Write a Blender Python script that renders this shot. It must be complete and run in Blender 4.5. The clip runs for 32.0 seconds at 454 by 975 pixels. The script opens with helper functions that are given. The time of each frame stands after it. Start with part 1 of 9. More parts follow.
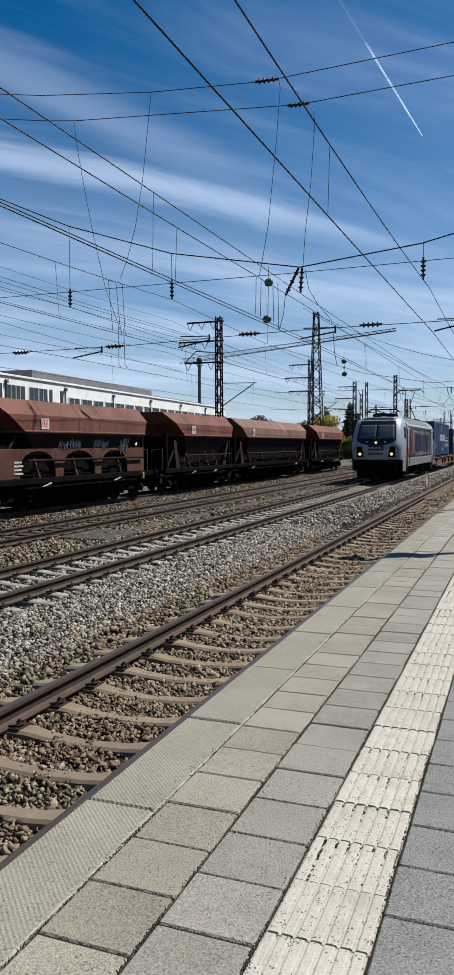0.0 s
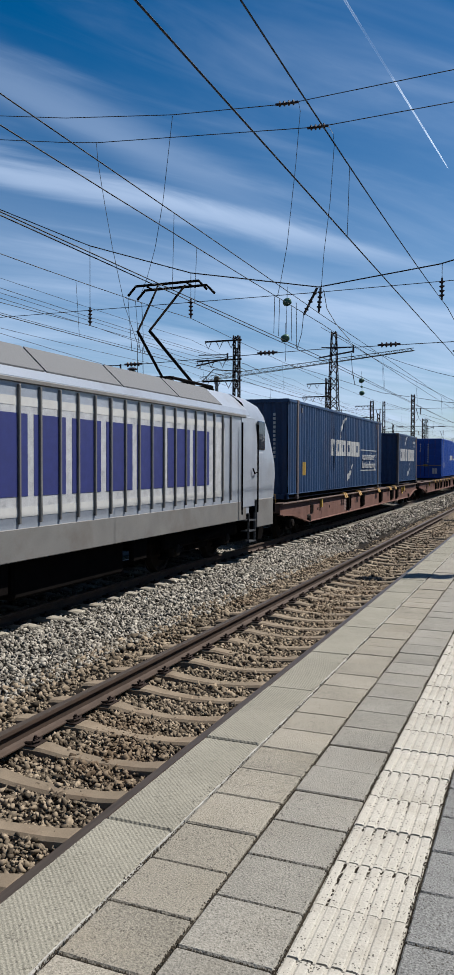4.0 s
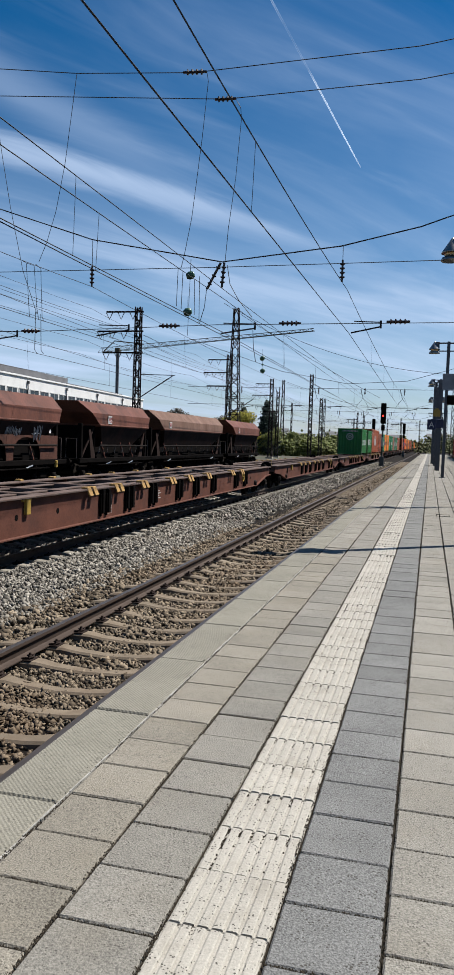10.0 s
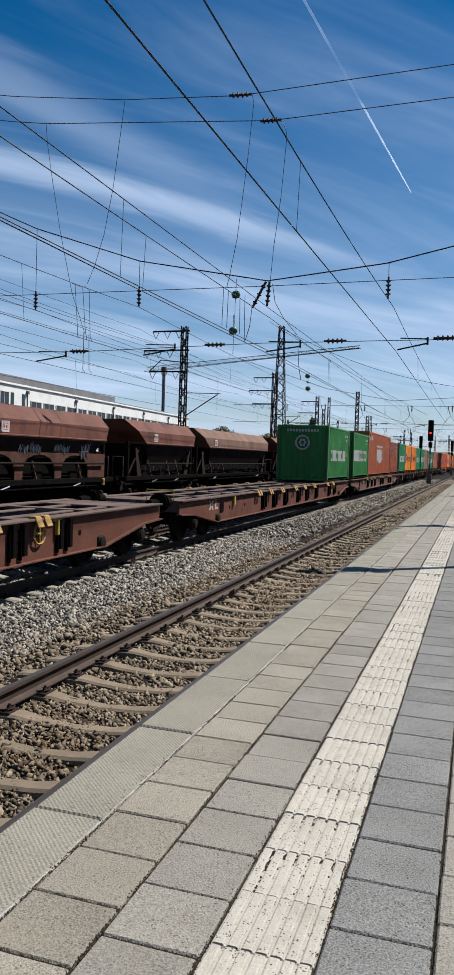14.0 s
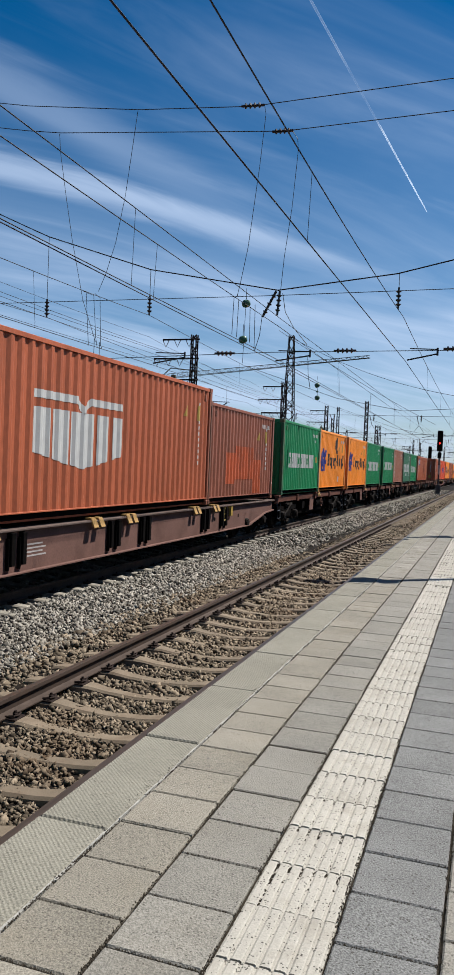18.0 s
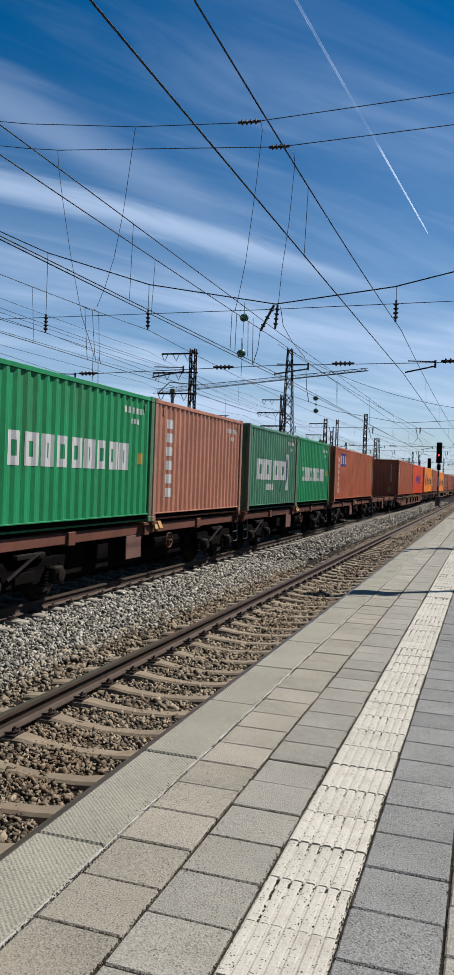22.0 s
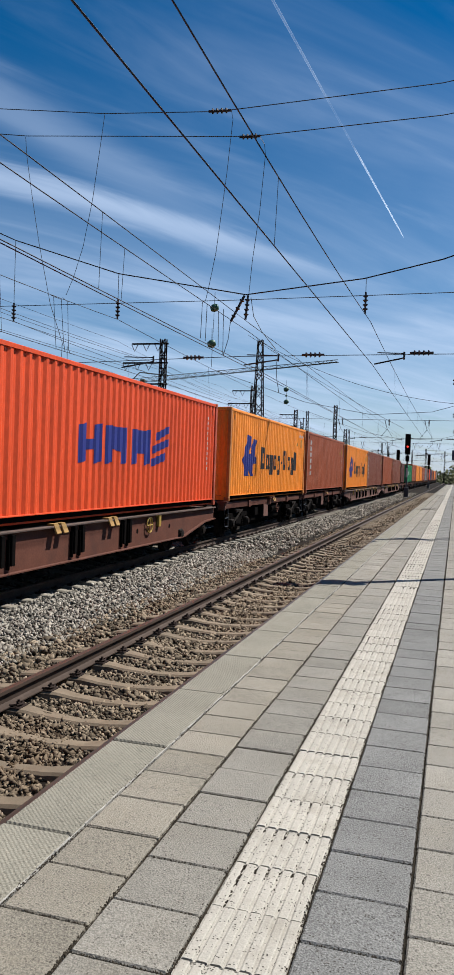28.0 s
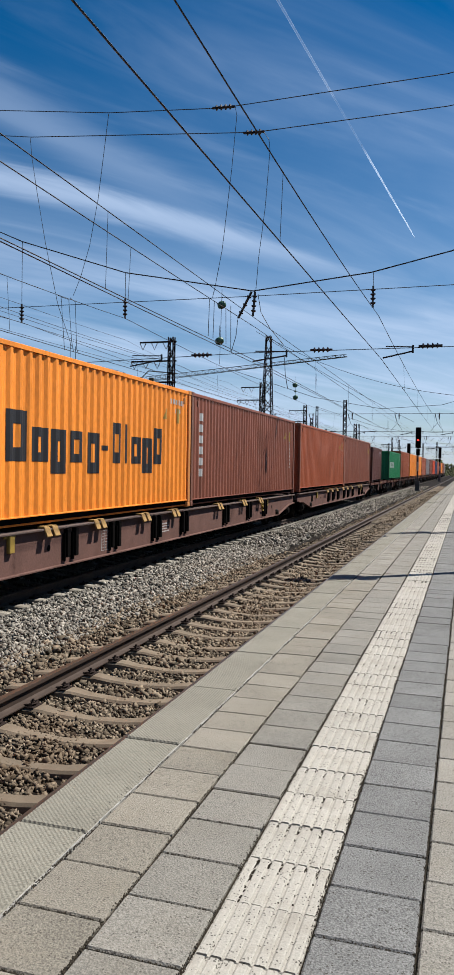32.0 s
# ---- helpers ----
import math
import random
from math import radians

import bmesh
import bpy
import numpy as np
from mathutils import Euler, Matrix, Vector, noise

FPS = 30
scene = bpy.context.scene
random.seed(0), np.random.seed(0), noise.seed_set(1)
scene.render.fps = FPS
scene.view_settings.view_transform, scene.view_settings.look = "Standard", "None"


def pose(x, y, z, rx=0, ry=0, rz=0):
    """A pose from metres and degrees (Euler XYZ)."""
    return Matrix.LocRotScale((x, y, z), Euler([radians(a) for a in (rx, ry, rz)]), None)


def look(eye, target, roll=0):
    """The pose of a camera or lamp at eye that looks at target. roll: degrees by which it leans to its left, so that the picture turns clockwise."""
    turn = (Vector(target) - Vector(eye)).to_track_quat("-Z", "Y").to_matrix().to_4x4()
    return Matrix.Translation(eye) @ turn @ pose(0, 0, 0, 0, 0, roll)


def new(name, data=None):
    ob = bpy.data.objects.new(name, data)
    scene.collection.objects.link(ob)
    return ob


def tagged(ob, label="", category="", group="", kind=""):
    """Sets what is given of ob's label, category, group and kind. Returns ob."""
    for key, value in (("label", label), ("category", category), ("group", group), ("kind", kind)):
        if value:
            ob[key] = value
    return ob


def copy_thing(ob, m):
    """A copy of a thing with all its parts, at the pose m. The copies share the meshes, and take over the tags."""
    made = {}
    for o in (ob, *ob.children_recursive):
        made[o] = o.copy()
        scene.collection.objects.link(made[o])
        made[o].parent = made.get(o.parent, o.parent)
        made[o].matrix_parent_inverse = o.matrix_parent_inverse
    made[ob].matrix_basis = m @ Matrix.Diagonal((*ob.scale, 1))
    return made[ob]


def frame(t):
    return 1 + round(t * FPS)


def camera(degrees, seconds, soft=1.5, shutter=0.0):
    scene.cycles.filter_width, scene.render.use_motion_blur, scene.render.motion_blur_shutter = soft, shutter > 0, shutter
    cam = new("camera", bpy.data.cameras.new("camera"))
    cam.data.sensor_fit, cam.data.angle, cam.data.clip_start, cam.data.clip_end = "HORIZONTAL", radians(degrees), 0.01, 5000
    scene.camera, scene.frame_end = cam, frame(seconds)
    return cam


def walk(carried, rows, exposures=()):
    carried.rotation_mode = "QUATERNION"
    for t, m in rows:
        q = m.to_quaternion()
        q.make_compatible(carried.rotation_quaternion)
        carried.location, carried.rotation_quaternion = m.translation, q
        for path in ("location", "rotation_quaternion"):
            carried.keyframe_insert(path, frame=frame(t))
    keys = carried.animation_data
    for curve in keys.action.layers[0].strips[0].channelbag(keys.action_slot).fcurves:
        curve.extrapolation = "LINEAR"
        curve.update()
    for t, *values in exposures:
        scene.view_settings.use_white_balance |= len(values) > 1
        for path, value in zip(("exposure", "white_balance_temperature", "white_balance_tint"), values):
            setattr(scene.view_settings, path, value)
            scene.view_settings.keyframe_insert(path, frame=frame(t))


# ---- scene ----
cam = camera(32.69, 32.0, soft=1.15)
# seconds, eye in metres above the platform, yaw, pitch and roll in degrees
PATH_ROWS = [
    (0, -0.010, -0.001, 1.404, 20.87, -3.12, 0.30),
    (0.5, -0.015, -0.022, 1.413, 22.74, -2.70, 0.22),
    (1, -0.012, -0.012, 1.415, 22.54, -2.50, 0.46),
    (1.5, -0.028, -0.010, 1.406, 22.44, -2.22, 0.36),
    (2, -0.032, -0.011, 1.405, 22.38, -1.97, 0.26),
    (2.5, -0.029, -0.016, 1.411, 22.33, -1.85, 0.10),
    (4.5, -0.027, -0.019, 1.410, 22.00, -1.79, -0.32),
    (5, -0.030, -0.004, 1.405, 21.71, -1.79, -0.44),
    (5.5, -0.019, 0.004, 1.403, 20.61, -1.88, -0.55),
    (6, -0.023, -0.001, 1.399, 19.97, -1.99, -0.75),
    (6.5, -0.021, 0.005, 1.396, 19.69, -2.12, -0.83),
    (7, -0.023, 0.005, 1.401, 19.40, -2.26, -0.94),
    (7.5, -0.024, 0.003, 1.400, 19.10, -2.32, -1.10),
    (7.6, -0.020, 0.006, 1.400, 18.45, -2.35, -1.11),
    (7.7, -0.014, 0.012, 1.399, 17.69, -2.39, -1.12),
    (7.8, -0.006, 0.018, 1.398, 15.94, -2.44, -1.13),
    (7.9, 0.000, 0.024, 1.397, 13.78, -2.49, -1.13),
    (8, 0.005, 0.028, 1.397, 12.52, -2.53, -1.14),
    (8.5, 0.008, 0.028, 1.394, 11.20, -2.73, -1.47),
    (9, -0.003, 0.031, 1.389, 12.10, -3.00, -1.61),
    (9.5, -0.010, 0.019, 1.389, 12.61, -3.27, -1.92),
    (10, -0.015, 0.009, 1.390, 14.70, -3.51, -1.91),
    (10.5, -0.014, -0.004, 1.397, 17.08, -3.45, -2.08),
    (11, -0.014, -0.002, 1.395, 17.11, -3.14, -2.07),
    (11.5, -0.014, 0.009, 1.391, 17.05, -3.13, -2.04),
    (12, -0.010, 0.010, 1.397, 17.06, -3.13, -2.00),
    (12.5, -0.016, 0.011, 1.398, 16.96, -2.88, -2.10),
    (13, -0.005, 0.009, 1.398, 16.97, -2.53, -2.13),
    (13.5, -0.005, 0.006, 1.396, 17.27, -2.38, -2.01),
    (14, -0.010, 0.003, 1.394, 18.05, -2.31, -1.78),
    (14.5, -0.012, -0.002, 1.395, 18.68, -2.21, -1.65),
    (16.5, -0.014, 0.004, 1.400, 18.79, -1.87, -2.12),
    (17, -0.015, -0.001, 1.401, 18.77, -1.82, -2.23),
    (17.5, -0.009, 0.003, 1.399, 18.74, -1.78, -2.30),
    (18, -0.011, 0.001, 1.402, 18.68, -1.72, -2.38),
    (18.5, -0.009, 0.000, 1.403, 18.81, -1.65, -2.46),
    (19, -0.008, -0.004, 1.401, 18.77, -1.49, -2.38),
    (19.5, -0.004, 0.006, 1.398, 18.56, -1.45, -2.31),
    (20, -0.001, 0.002, 1.401, 18.36, -1.30, -2.14),
    (20.5, -0.002, -0.002, 1.405, 18.29, -1.13, -2.11),
    (21, -0.004, -0.003, 1.406, 18.60, -0.92, -2.08),
    (21.5, 0.000, -0.002, 1.407, 18.75, -0.78, -2.05),
    (22, 0.001, 0.001, 1.402, 18.65, -0.73, -1.95),
    (22.5, 0.007, 0.004, 1.402, 18.56, -0.73, -1.70),
    (23, 0.005, -0.002, 1.404, 18.42, -0.63, -1.71),
    (23.5, -0.003, -0.004, 1.406, 18.28, -0.62, -1.82),
    (24, 0.009, 0.002, 1.405, 17.97, -0.70, -1.89),
    (24.5, 0.011, 0.010, 1.399, 17.19, -0.76, -1.91),
    (25, 0.008, 0.012, 1.400, 16.76, -0.84, -1.97),
    (25.5, 0.018, 0.012, 1.400, 15.98, -0.90, -2.02),
    (27.5, 0.023, 0.001, 1.398, 15.69, -1.34, -1.91),
    (28, 0.013, 0.003, 1.394, 16.47, -1.32, -2.03),
    (28.5, 0.009, -0.005, 1.398, 17.28, -1.31, -2.24),
    (29, 0.007, -0.007, 1.400, 17.81, -1.27, -2.40),
    (29.5, 0.015, -0.007, 1.399, 18.07, -1.22, -2.42),
    (30, 0.014, -0.003, 1.401, 17.82, -1.11, -2.52),
    (30.5, 0.019, 0.009, 1.399, 17.63, -1.08, -2.21),
    (31, 0.020, 0.012, 1.397, 17.41, -1.20, -1.47),
    (31.5, 0.027, 0.002, 1.394, 17.33, -1.42, -1.05),
    (32, 0.028, -0.001, 1.396, 17.24, -1.57, -1.00),
]
walk(cam, [(t, pose(x, y, z, 90 + pitch, roll, yaw)) for t, x, y, z, yaw, pitch, roll in PATH_ROWS], exposures=[(0.0, 0.90), (32.0, 0.90)])

# world and sun: midday in spring, high thin cloud
SUN_UP, SUN_X, SUN_Y = 55.0, 0.75, 0.66
world = bpy.data.worlds.new("sky")
world.use_nodes = True
scene.world = world
wn, wl = world.node_tree.nodes, world.node_tree.links
for node in list(wn):
    wn.remove(node)
w_out = wn.new("ShaderNodeOutputWorld")
w_bg = wn.new("ShaderNodeBackground")
w_bg.inputs[1].default_value = 0.05
w_sky = wn.new("ShaderNodeTexSky")
w_sky.sky_type = "NISHITA"
w_sky.sun_disc = False
w_sky.sun_elevation = radians(SUN_UP)
w_sky.sun_rotation = math.atan2(SUN_X, SUN_Y)
w_sky.air_density, w_sky.dust_density, w_sky.ozone_density = 1.0, 0.35, 3.0
# cirrus: stretched noise over the dome
w_co = wn.new("ShaderNodeTexCoord")
w_sep = wn.new("ShaderNodeSeparateXYZ")
wl.new(w_co.outputs["Generated"], w_sep.inputs[0])
w_zp = wn.new("ShaderNodeMath")
w_zp.operation = "ADD"
w_zp.inputs[1].default_value = 0.12
wl.new(w_sep.outputs[2], w_zp.inputs[0])
w_div = []
for i in (0, 1):
    d = wn.new("ShaderNodeMath")
    d.operation = "DIVIDE"
    wl.new(w_sep.outputs[i], d.inputs[0])
    wl.new(w_zp.outputs[0], d.inputs[1])
    w_div.append(d)
w_com = wn.new("ShaderNodeCombineXYZ")
wl.new(w_div[0].outputs[0], w_com.inputs[0])
wl.new(w_div[1].outputs[0], w_com.inputs[1])


def along(x, y):
    d = wn.new("ShaderNodeVectorMath")
    d.operation = "DOT_PRODUCT"
    d.inputs[1].default_value = (x, y, 0)
    wl.new(w_com.outputs[0], d.inputs[0])
    return d.outputs["Value"]


W_S, W_Q = along(0.629, 0.777), along(-0.777, 0.629)


def cirrus(scale, detail, low, high, shift, amount, warp):
    """Noise drawn out along the wind."""
    cb = wn.new("ShaderNodeCombineXYZ")
    for k, src in enumerate((W_S, W_Q)):
        m = wn.new("ShaderNodeMath")
        m.operation = "MULTIPLY_ADD"
        m.inputs[1].default_value, m.inputs[2].default_value = scale[k], shift[k]
        wl.new(src, m.inputs[0])
        wl.new(m.outputs[0], cb.inputs[k])
    n = wn.new("ShaderNodeTexNoise")
    n.inputs["Scale"].default_value = 1.0
    n.inputs["Detail"].default_value = detail
    n.inputs["Roughness"].default_value = 0.56
    n.inputs["Distortion"].default_value = warp
    wl.new(cb.outputs[0], n.inputs["Vector"])
    r = wn.new("ShaderNodeMapRange")
    r.interpolation_type = "SMOOTHSTEP"
    r.inputs[1].default_value, r.inputs[2].default_value = low, high
    r.inputs[3].default_value, r.inputs[4].default_value = 0.0, amount
    wl.new(n.outputs[0], r.inputs[0])
    return r, n


w_c1, w_n1 = cirrus((0.5, 1.7), 6.0, 0.44, 0.80, (2.3, 0.4), 0.21, 0.6)
w_c2, w_n2 = cirrus((1.1, 4.5), 9.0, 0.45, 0.85, (0.7, 3.1), 0.17, 0.9)
# one brighter drawn-out streak
w_off = wn.new("ShaderNodeMath")
w_off.operation = "MULTIPLY_ADD"
w_off.inputs[1].default_value = 0.22
wl.new(w_n2.outputs[0], w_off.inputs[0])
wl.new(W_Q, w_off.inputs[2])
w_sub = wn.new("ShaderNodeMath")
w_sub.operation = "SUBTRACT"
w_sub.inputs[1].default_value = 2.11
wl.new(w_off.outputs[0], w_sub.inputs[0])
w_abs = wn.new("ShaderNodeMath")
w_abs.operation = "ABSOLUTE"
wl.new(w_sub.outputs[0], w_abs.inputs[0])
w_st = wn.new("ShaderNodeMapRange")
w_st.interpolation_type = "SMOOTHSTEP"
w_st.inputs[1].default_value, w_st.inputs[2].default_value, w_st.inputs[3].default_value, w_st.inputs[4].default_value = 0.12, 0.0, 0.0, 0.5
wl.new(w_abs.outputs[0], w_st.inputs[0])
w_fd = wn.new("ShaderNodeMapRange")
w_fd.interpolation_type = "SMOOTHSTEP"
w_fd.inputs[1].default_value, w_fd.inputs[2].default_value, w_fd.inputs[3].default_value, w_fd.inputs[4].default_value = 2.2, 0.9, 0.1, 1.0
wl.new(W_S, w_fd.inputs[0])
w_stm = wn.new("ShaderNodeMath")
w_stm.operation = "MULTIPLY"
wl.new(w_st.outputs[0], w_stm.inputs[0])
wl.new(w_fd.outputs[0], w_stm.inputs[1])
# a fainter, broader veil above it
w_vo = wn.new("ShaderNodeMath")
w_vo.operation = "MULTIPLY_ADD"
w_vo.inputs[1].default_value = -0.3
wl.new(W_S, w_vo.inputs[0])
wl.new(w_off.outputs[0], w_vo.inputs[2])
w_vs = wn.new("ShaderNodeMath")
w_vs.operation = "SUBTRACT"
w_vs.inputs[1].default_value = 1.62
wl.new(w_vo.outputs[0], w_vs.inputs[0])
w_va = wn.new("ShaderNodeMath")
w_va.operation = "ABSOLUTE"
wl.new(w_vs.outputs[0], w_va.inputs[0])
w_vr = wn.new("ShaderNodeMapRange")
w_vr.interpolation_type = "SMOOTHSTEP"
w_vr.inputs[1].default_value, w_vr.inputs[2].default_value, w_vr.inputs[3].default_value, w_vr.inputs[4].default_value = 0.15, 0.0, 0.0, 0.26
wl.new(w_va.outputs[0], w_vr.inputs[0])
w_vf = wn.new("ShaderNodeMapRange")
w_vf.interpolation_type = "SMOOTHSTEP"
w_vf.inputs[1].default_value, w_vf.inputs[2].default_value, w_vf.inputs[3].default_value, w_vf.inputs[4].default_value = 1.5, 0.6, 0.0, 1.0
wl.new(W_S, w_vf.inputs[0])
w_vm = wn.new("ShaderNodeMath")
w_vm.operation = "MULTIPLY_ADD"
wl.new(w_vr.outputs[0], w_vm.inputs[0])
wl.new(w_vf.outputs[0], w_vm.inputs[1])
wl.new(w_stm.outputs[0], w_vm.inputs[2])
w_low = wn.new("ShaderNodeMapRange")
w_low.interpolation_type = "SMOOTHSTEP"
w_low.inputs[1].default_value, w_low.inputs[2].default_value = 0.50, 0.02
w_low.inputs[3].default_value, w_low.inputs[4].default_value = 0.0, 0.63
wl.new(w_sep.outputs[2], w_low.inputs[0])
w_pat = wn.new("ShaderNodeMapRange")
w_pat.inputs[1].default_value, w_pat.inputs[2].default_value = 0.36, 0.66
w_pat.inputs[3].default_value, w_pat.inputs[4].default_value = 0.65, 1.25
wl.new(w_n1.outputs[0], w_pat.inputs[0])
w_lowp = wn.new("ShaderNodeMath")
w_lowp.operation = "MULTIPLY"
wl.new(w_low.outputs[0], w_lowp.inputs[0])
wl.new(w_pat.outputs[0], w_lowp.inputs[1])
w_add = wn.new("ShaderNodeMath")
wl.new(w_c1.outputs[0], w_add.inputs[0])
wl.new(w_c2.outputs[0], w_add.inputs[1])
w_add1 = wn.new("ShaderNodeMath")
wl.new(w_add.outputs[0], w_add1.inputs[0])
wl.new(w_vm.outputs[0], w_add1.inputs[1])
w_add2 = wn.new("ShaderNodeMath")
w_add2.use_clamp = True
wl.new(w_add1.outputs[0], w_add2.inputs[0])
wl.new(w_lowp.outputs[0], w_add2.inputs[1])
w_mix = wn.new("ShaderNodeMix")
w_mix.data_type = "RGBA"
w_mix.inputs[7].default_value = (6.15, 7.7, 10.3, 1)
wl.new(w_add2.outputs[0], w_mix.inputs[0])
w_hs = wn.new("ShaderNodeHueSaturation")
w_hs.inputs["Saturation"].default_value, w_hs.inputs["Value"].default_value = 1.72, 0.80
w_hs.inputs["Hue"].default_value = 0.500
wl.new(w_sky.outputs[0], w_hs.inputs["Color"])
wl.new(w_hs.outputs[0], w_mix.inputs[6])
wl.new(w_mix.outputs[2], w_bg.inputs[0])
wl.new(w_bg.outputs[0], w_out.inputs[0])

sun = new("sun", bpy.data.lights.new("sun", "SUN"))
sun.data.energy, sun.data.angle, sun.data.color = 5.0, radians(0.55), (1.0, 0.965, 0.91)
SUN_WAY = Vector((SUN_X, SUN_Y, 0)).normalized() * math.cos(radians(SUN_UP)) + Vector((0, 0, math.sin(radians(SUN_UP))))
sun.matrix_world = look(SUN_WAY * 80, (0, 0, 0))


# ---- materials ----
TONE = 0.50          # all paints and stones together, against the sun and the exposure


def mat(name, base, rough=0.7, metal=0.0, dark=0.6, light=1.25, scale=6.0, fine=90.0, bump=0.15, stain=None, stain_amount=0.0, stain_scale=1.5,
        island=0.0, per_object=0.0, stretch=(1, 1, 1), spots=0.0, spot_scale=30.0, spec=0.35, grain=0.5):
    """Base colour with variation at two scales, optional stains, dark spots and variation from piece to piece."""
    base = tuple(q * TONE for q in base)
    stain = None if stain is None else tuple(q * TONE for q in stain)
    m = bpy.data.materials.new(name)
    m.use_nodes = True
    n, l = m.node_tree.nodes, m.node_tree.links
    b = n["Principled BSDF"]
    co = n.new("ShaderNodeTexCoord")
    mp = n.new("ShaderNodeMapping")
    mp.inputs["Scale"].default_value = stretch
    l.new(co.outputs["Object"], mp.inputs[0])
    if per_object > 0:
        oi = n.new("ShaderNodeObjectInfo")
        off = n.new("ShaderNodeVectorMath")
        off.operation = "SCALE"
        off.inputs[0].default_value = (37.0, 53.0, 71.0)
        l.new(oi.outputs["Random"], off.inputs["Scale"])
        l.new(off.outputs[0], mp.inputs["Location"])
    n1 = n.new("ShaderNodeTexNoise")
    n1.inputs["Scale"].default_value, n1.inputs["Detail"].default_value = scale, 6
    n2 = n.new("ShaderNodeTexNoise")
    n2.inputs["Scale"].default_value, n2.inputs["Detail"].default_value = fine, 4
    l.new(mp.outputs[0], n1.inputs[0])
    l.new(mp.outputs[0], n2.inputs[0])
    mixf = n.new("ShaderNodeMath")
    mixf.operation = "MULTIPLY_ADD"
    mixf.inputs[1].default_value = grain
    l.new(n2.outputs[0], mixf.inputs[0])
    half = n.new("ShaderNodeMath")
    half.operation = "MULTIPLY"
    half.inputs[1].default_value = 1 - grain
    l.new(n1.outputs[0], half.inputs[0])
    l.new(half.outputs[0], mixf.inputs[2])
    ramp = n.new("ShaderNodeMapRange")
    ramp.inputs[1].default_value, ramp.inputs[2].default_value = 0.3, 0.7
    ramp.inputs[3].default_value, ramp.inputs[4].default_value = dark, light
    l.new(mixf.outputs[0], ramp.inputs[0])
    fac = ramp.outputs[0]
    for kind, amount in (("island", island), ("object", per_object)):
        if amount > 0:
            if kind == "island":
                src = n.new("ShaderNodeNewGeometry").outputs["Random Per Island"]
            else:
                src = oi.outputs["Random"]
            r2 = n.new("ShaderNodeMapRange")
            r2.inputs[3].default_value, r2.inputs[4].default_value = 1 - amount, 1 + amount
            l.new(src, r2.inputs[0])
            mul = n.new("ShaderNodeMath")
            mul.operation = "MULTIPLY"
            l.new(fac, mul.inputs[0])
            l.new(r2.outputs[0], mul.inputs[1])
            fac = mul.outputs[0]
    col = n.new("ShaderNodeVectorMath")
    col.operation = "SCALE"
    col.inputs[0].default_value = base
    l.new(fac, col.inputs["Scale"])
    out = col.outputs[0]
    if stain is not None:
        n3 = n.new("ShaderNodeTexNoise")
        n3.inputs["Scale"].default_value, n3.inputs["Detail"].default_value, n3.inputs["Roughness"].default_value = stain_scale, 8, 0.65
        l.new(mp.outputs[0], n3.inputs[0])
        r3 = n.new("ShaderNodeMapRange")
        r3.inputs[1].default_value, r3.inputs[2].default_value = 0.5, 0.68
        r3.inputs[4].default_value = stain_amount
        l.new(n3.outputs[0], r3.inputs[0])
        mx = n.new("ShaderNodeMix")
        mx.data_type = "RGBA"
        mx.inputs[7].default_value = (*stain, 1)
        l.new(r3.outputs[0], mx.inputs[0])
        l.new(out, mx.inputs[6])
        out = mx.outputs[2]
    if spots > 0:
        v = n.new("ShaderNodeTexVoronoi")
        v.inputs["Scale"].default_value = spot_scale
        l.new(mp.outputs[0], v.inputs[0])
        n4 = n.new("ShaderNodeTexNoise")
        n4.inputs["Scale"].default_value = spot_scale * 0.31
        l.new(mp.outputs[0], n4.inputs[0])
        r4 = n.new("ShaderNodeMapRange")
        r4.inputs[1].default_value, r4.inputs[2].default_value = 0.38, 0.62
        r4.inputs[3].default_value, r4.inputs[4].default_value = 0.06, 0.30
        l.new(n4.outputs[0], r4.inputs[0])
        lt = n.new("ShaderNodeMath")
        lt.operation = "LESS_THAN"
        l.new(v.outputs["Distance"], lt.inputs[0])
        l.new(r4.outputs[0], lt.inputs[1])
        am = n.new("ShaderNodeMath")
        am.operation = "MULTIPLY"
        am.inputs[1].default_value = spots
        l.new(lt.outputs[0], am.inputs[0])
        mx2 = n.new("ShaderNodeMix")
        mx2.data_type = "RGBA"
        mx2.inputs[7].default_value = (0.035, 0.03, 0.025, 1)
        l.new(am.outputs[0], mx2.inputs[0])
        l.new(out, mx2.inputs[6])
        out = mx2.outputs[2]
    l.new(out, b.inputs["Base Color"])
    b.inputs["Metallic"].default_value = metal
    b.inputs["Specular IOR Level"].default_value = spec
    rr = n.new("ShaderNodeMapRange")
    rr.inputs[3].default_value, rr.inputs[4].default_value = min(1, rough + 0.12), max(0.05, rough - 0.12)
    l.new(n1.outputs[0], rr.inputs[0])
    l.new(rr.outputs[0], b.inputs["Roughness"])
    if bump > 0:
        bp = n.new("ShaderNodeBump")
        bp.inputs["Strength"].default_value = bump
        bp.inputs["Distance"].default_value = 0.01
        l.new(mixf.outputs[0], bp.inputs["Height"])
        l.new(bp.outputs[0], b.inputs["Normal"])
    return m


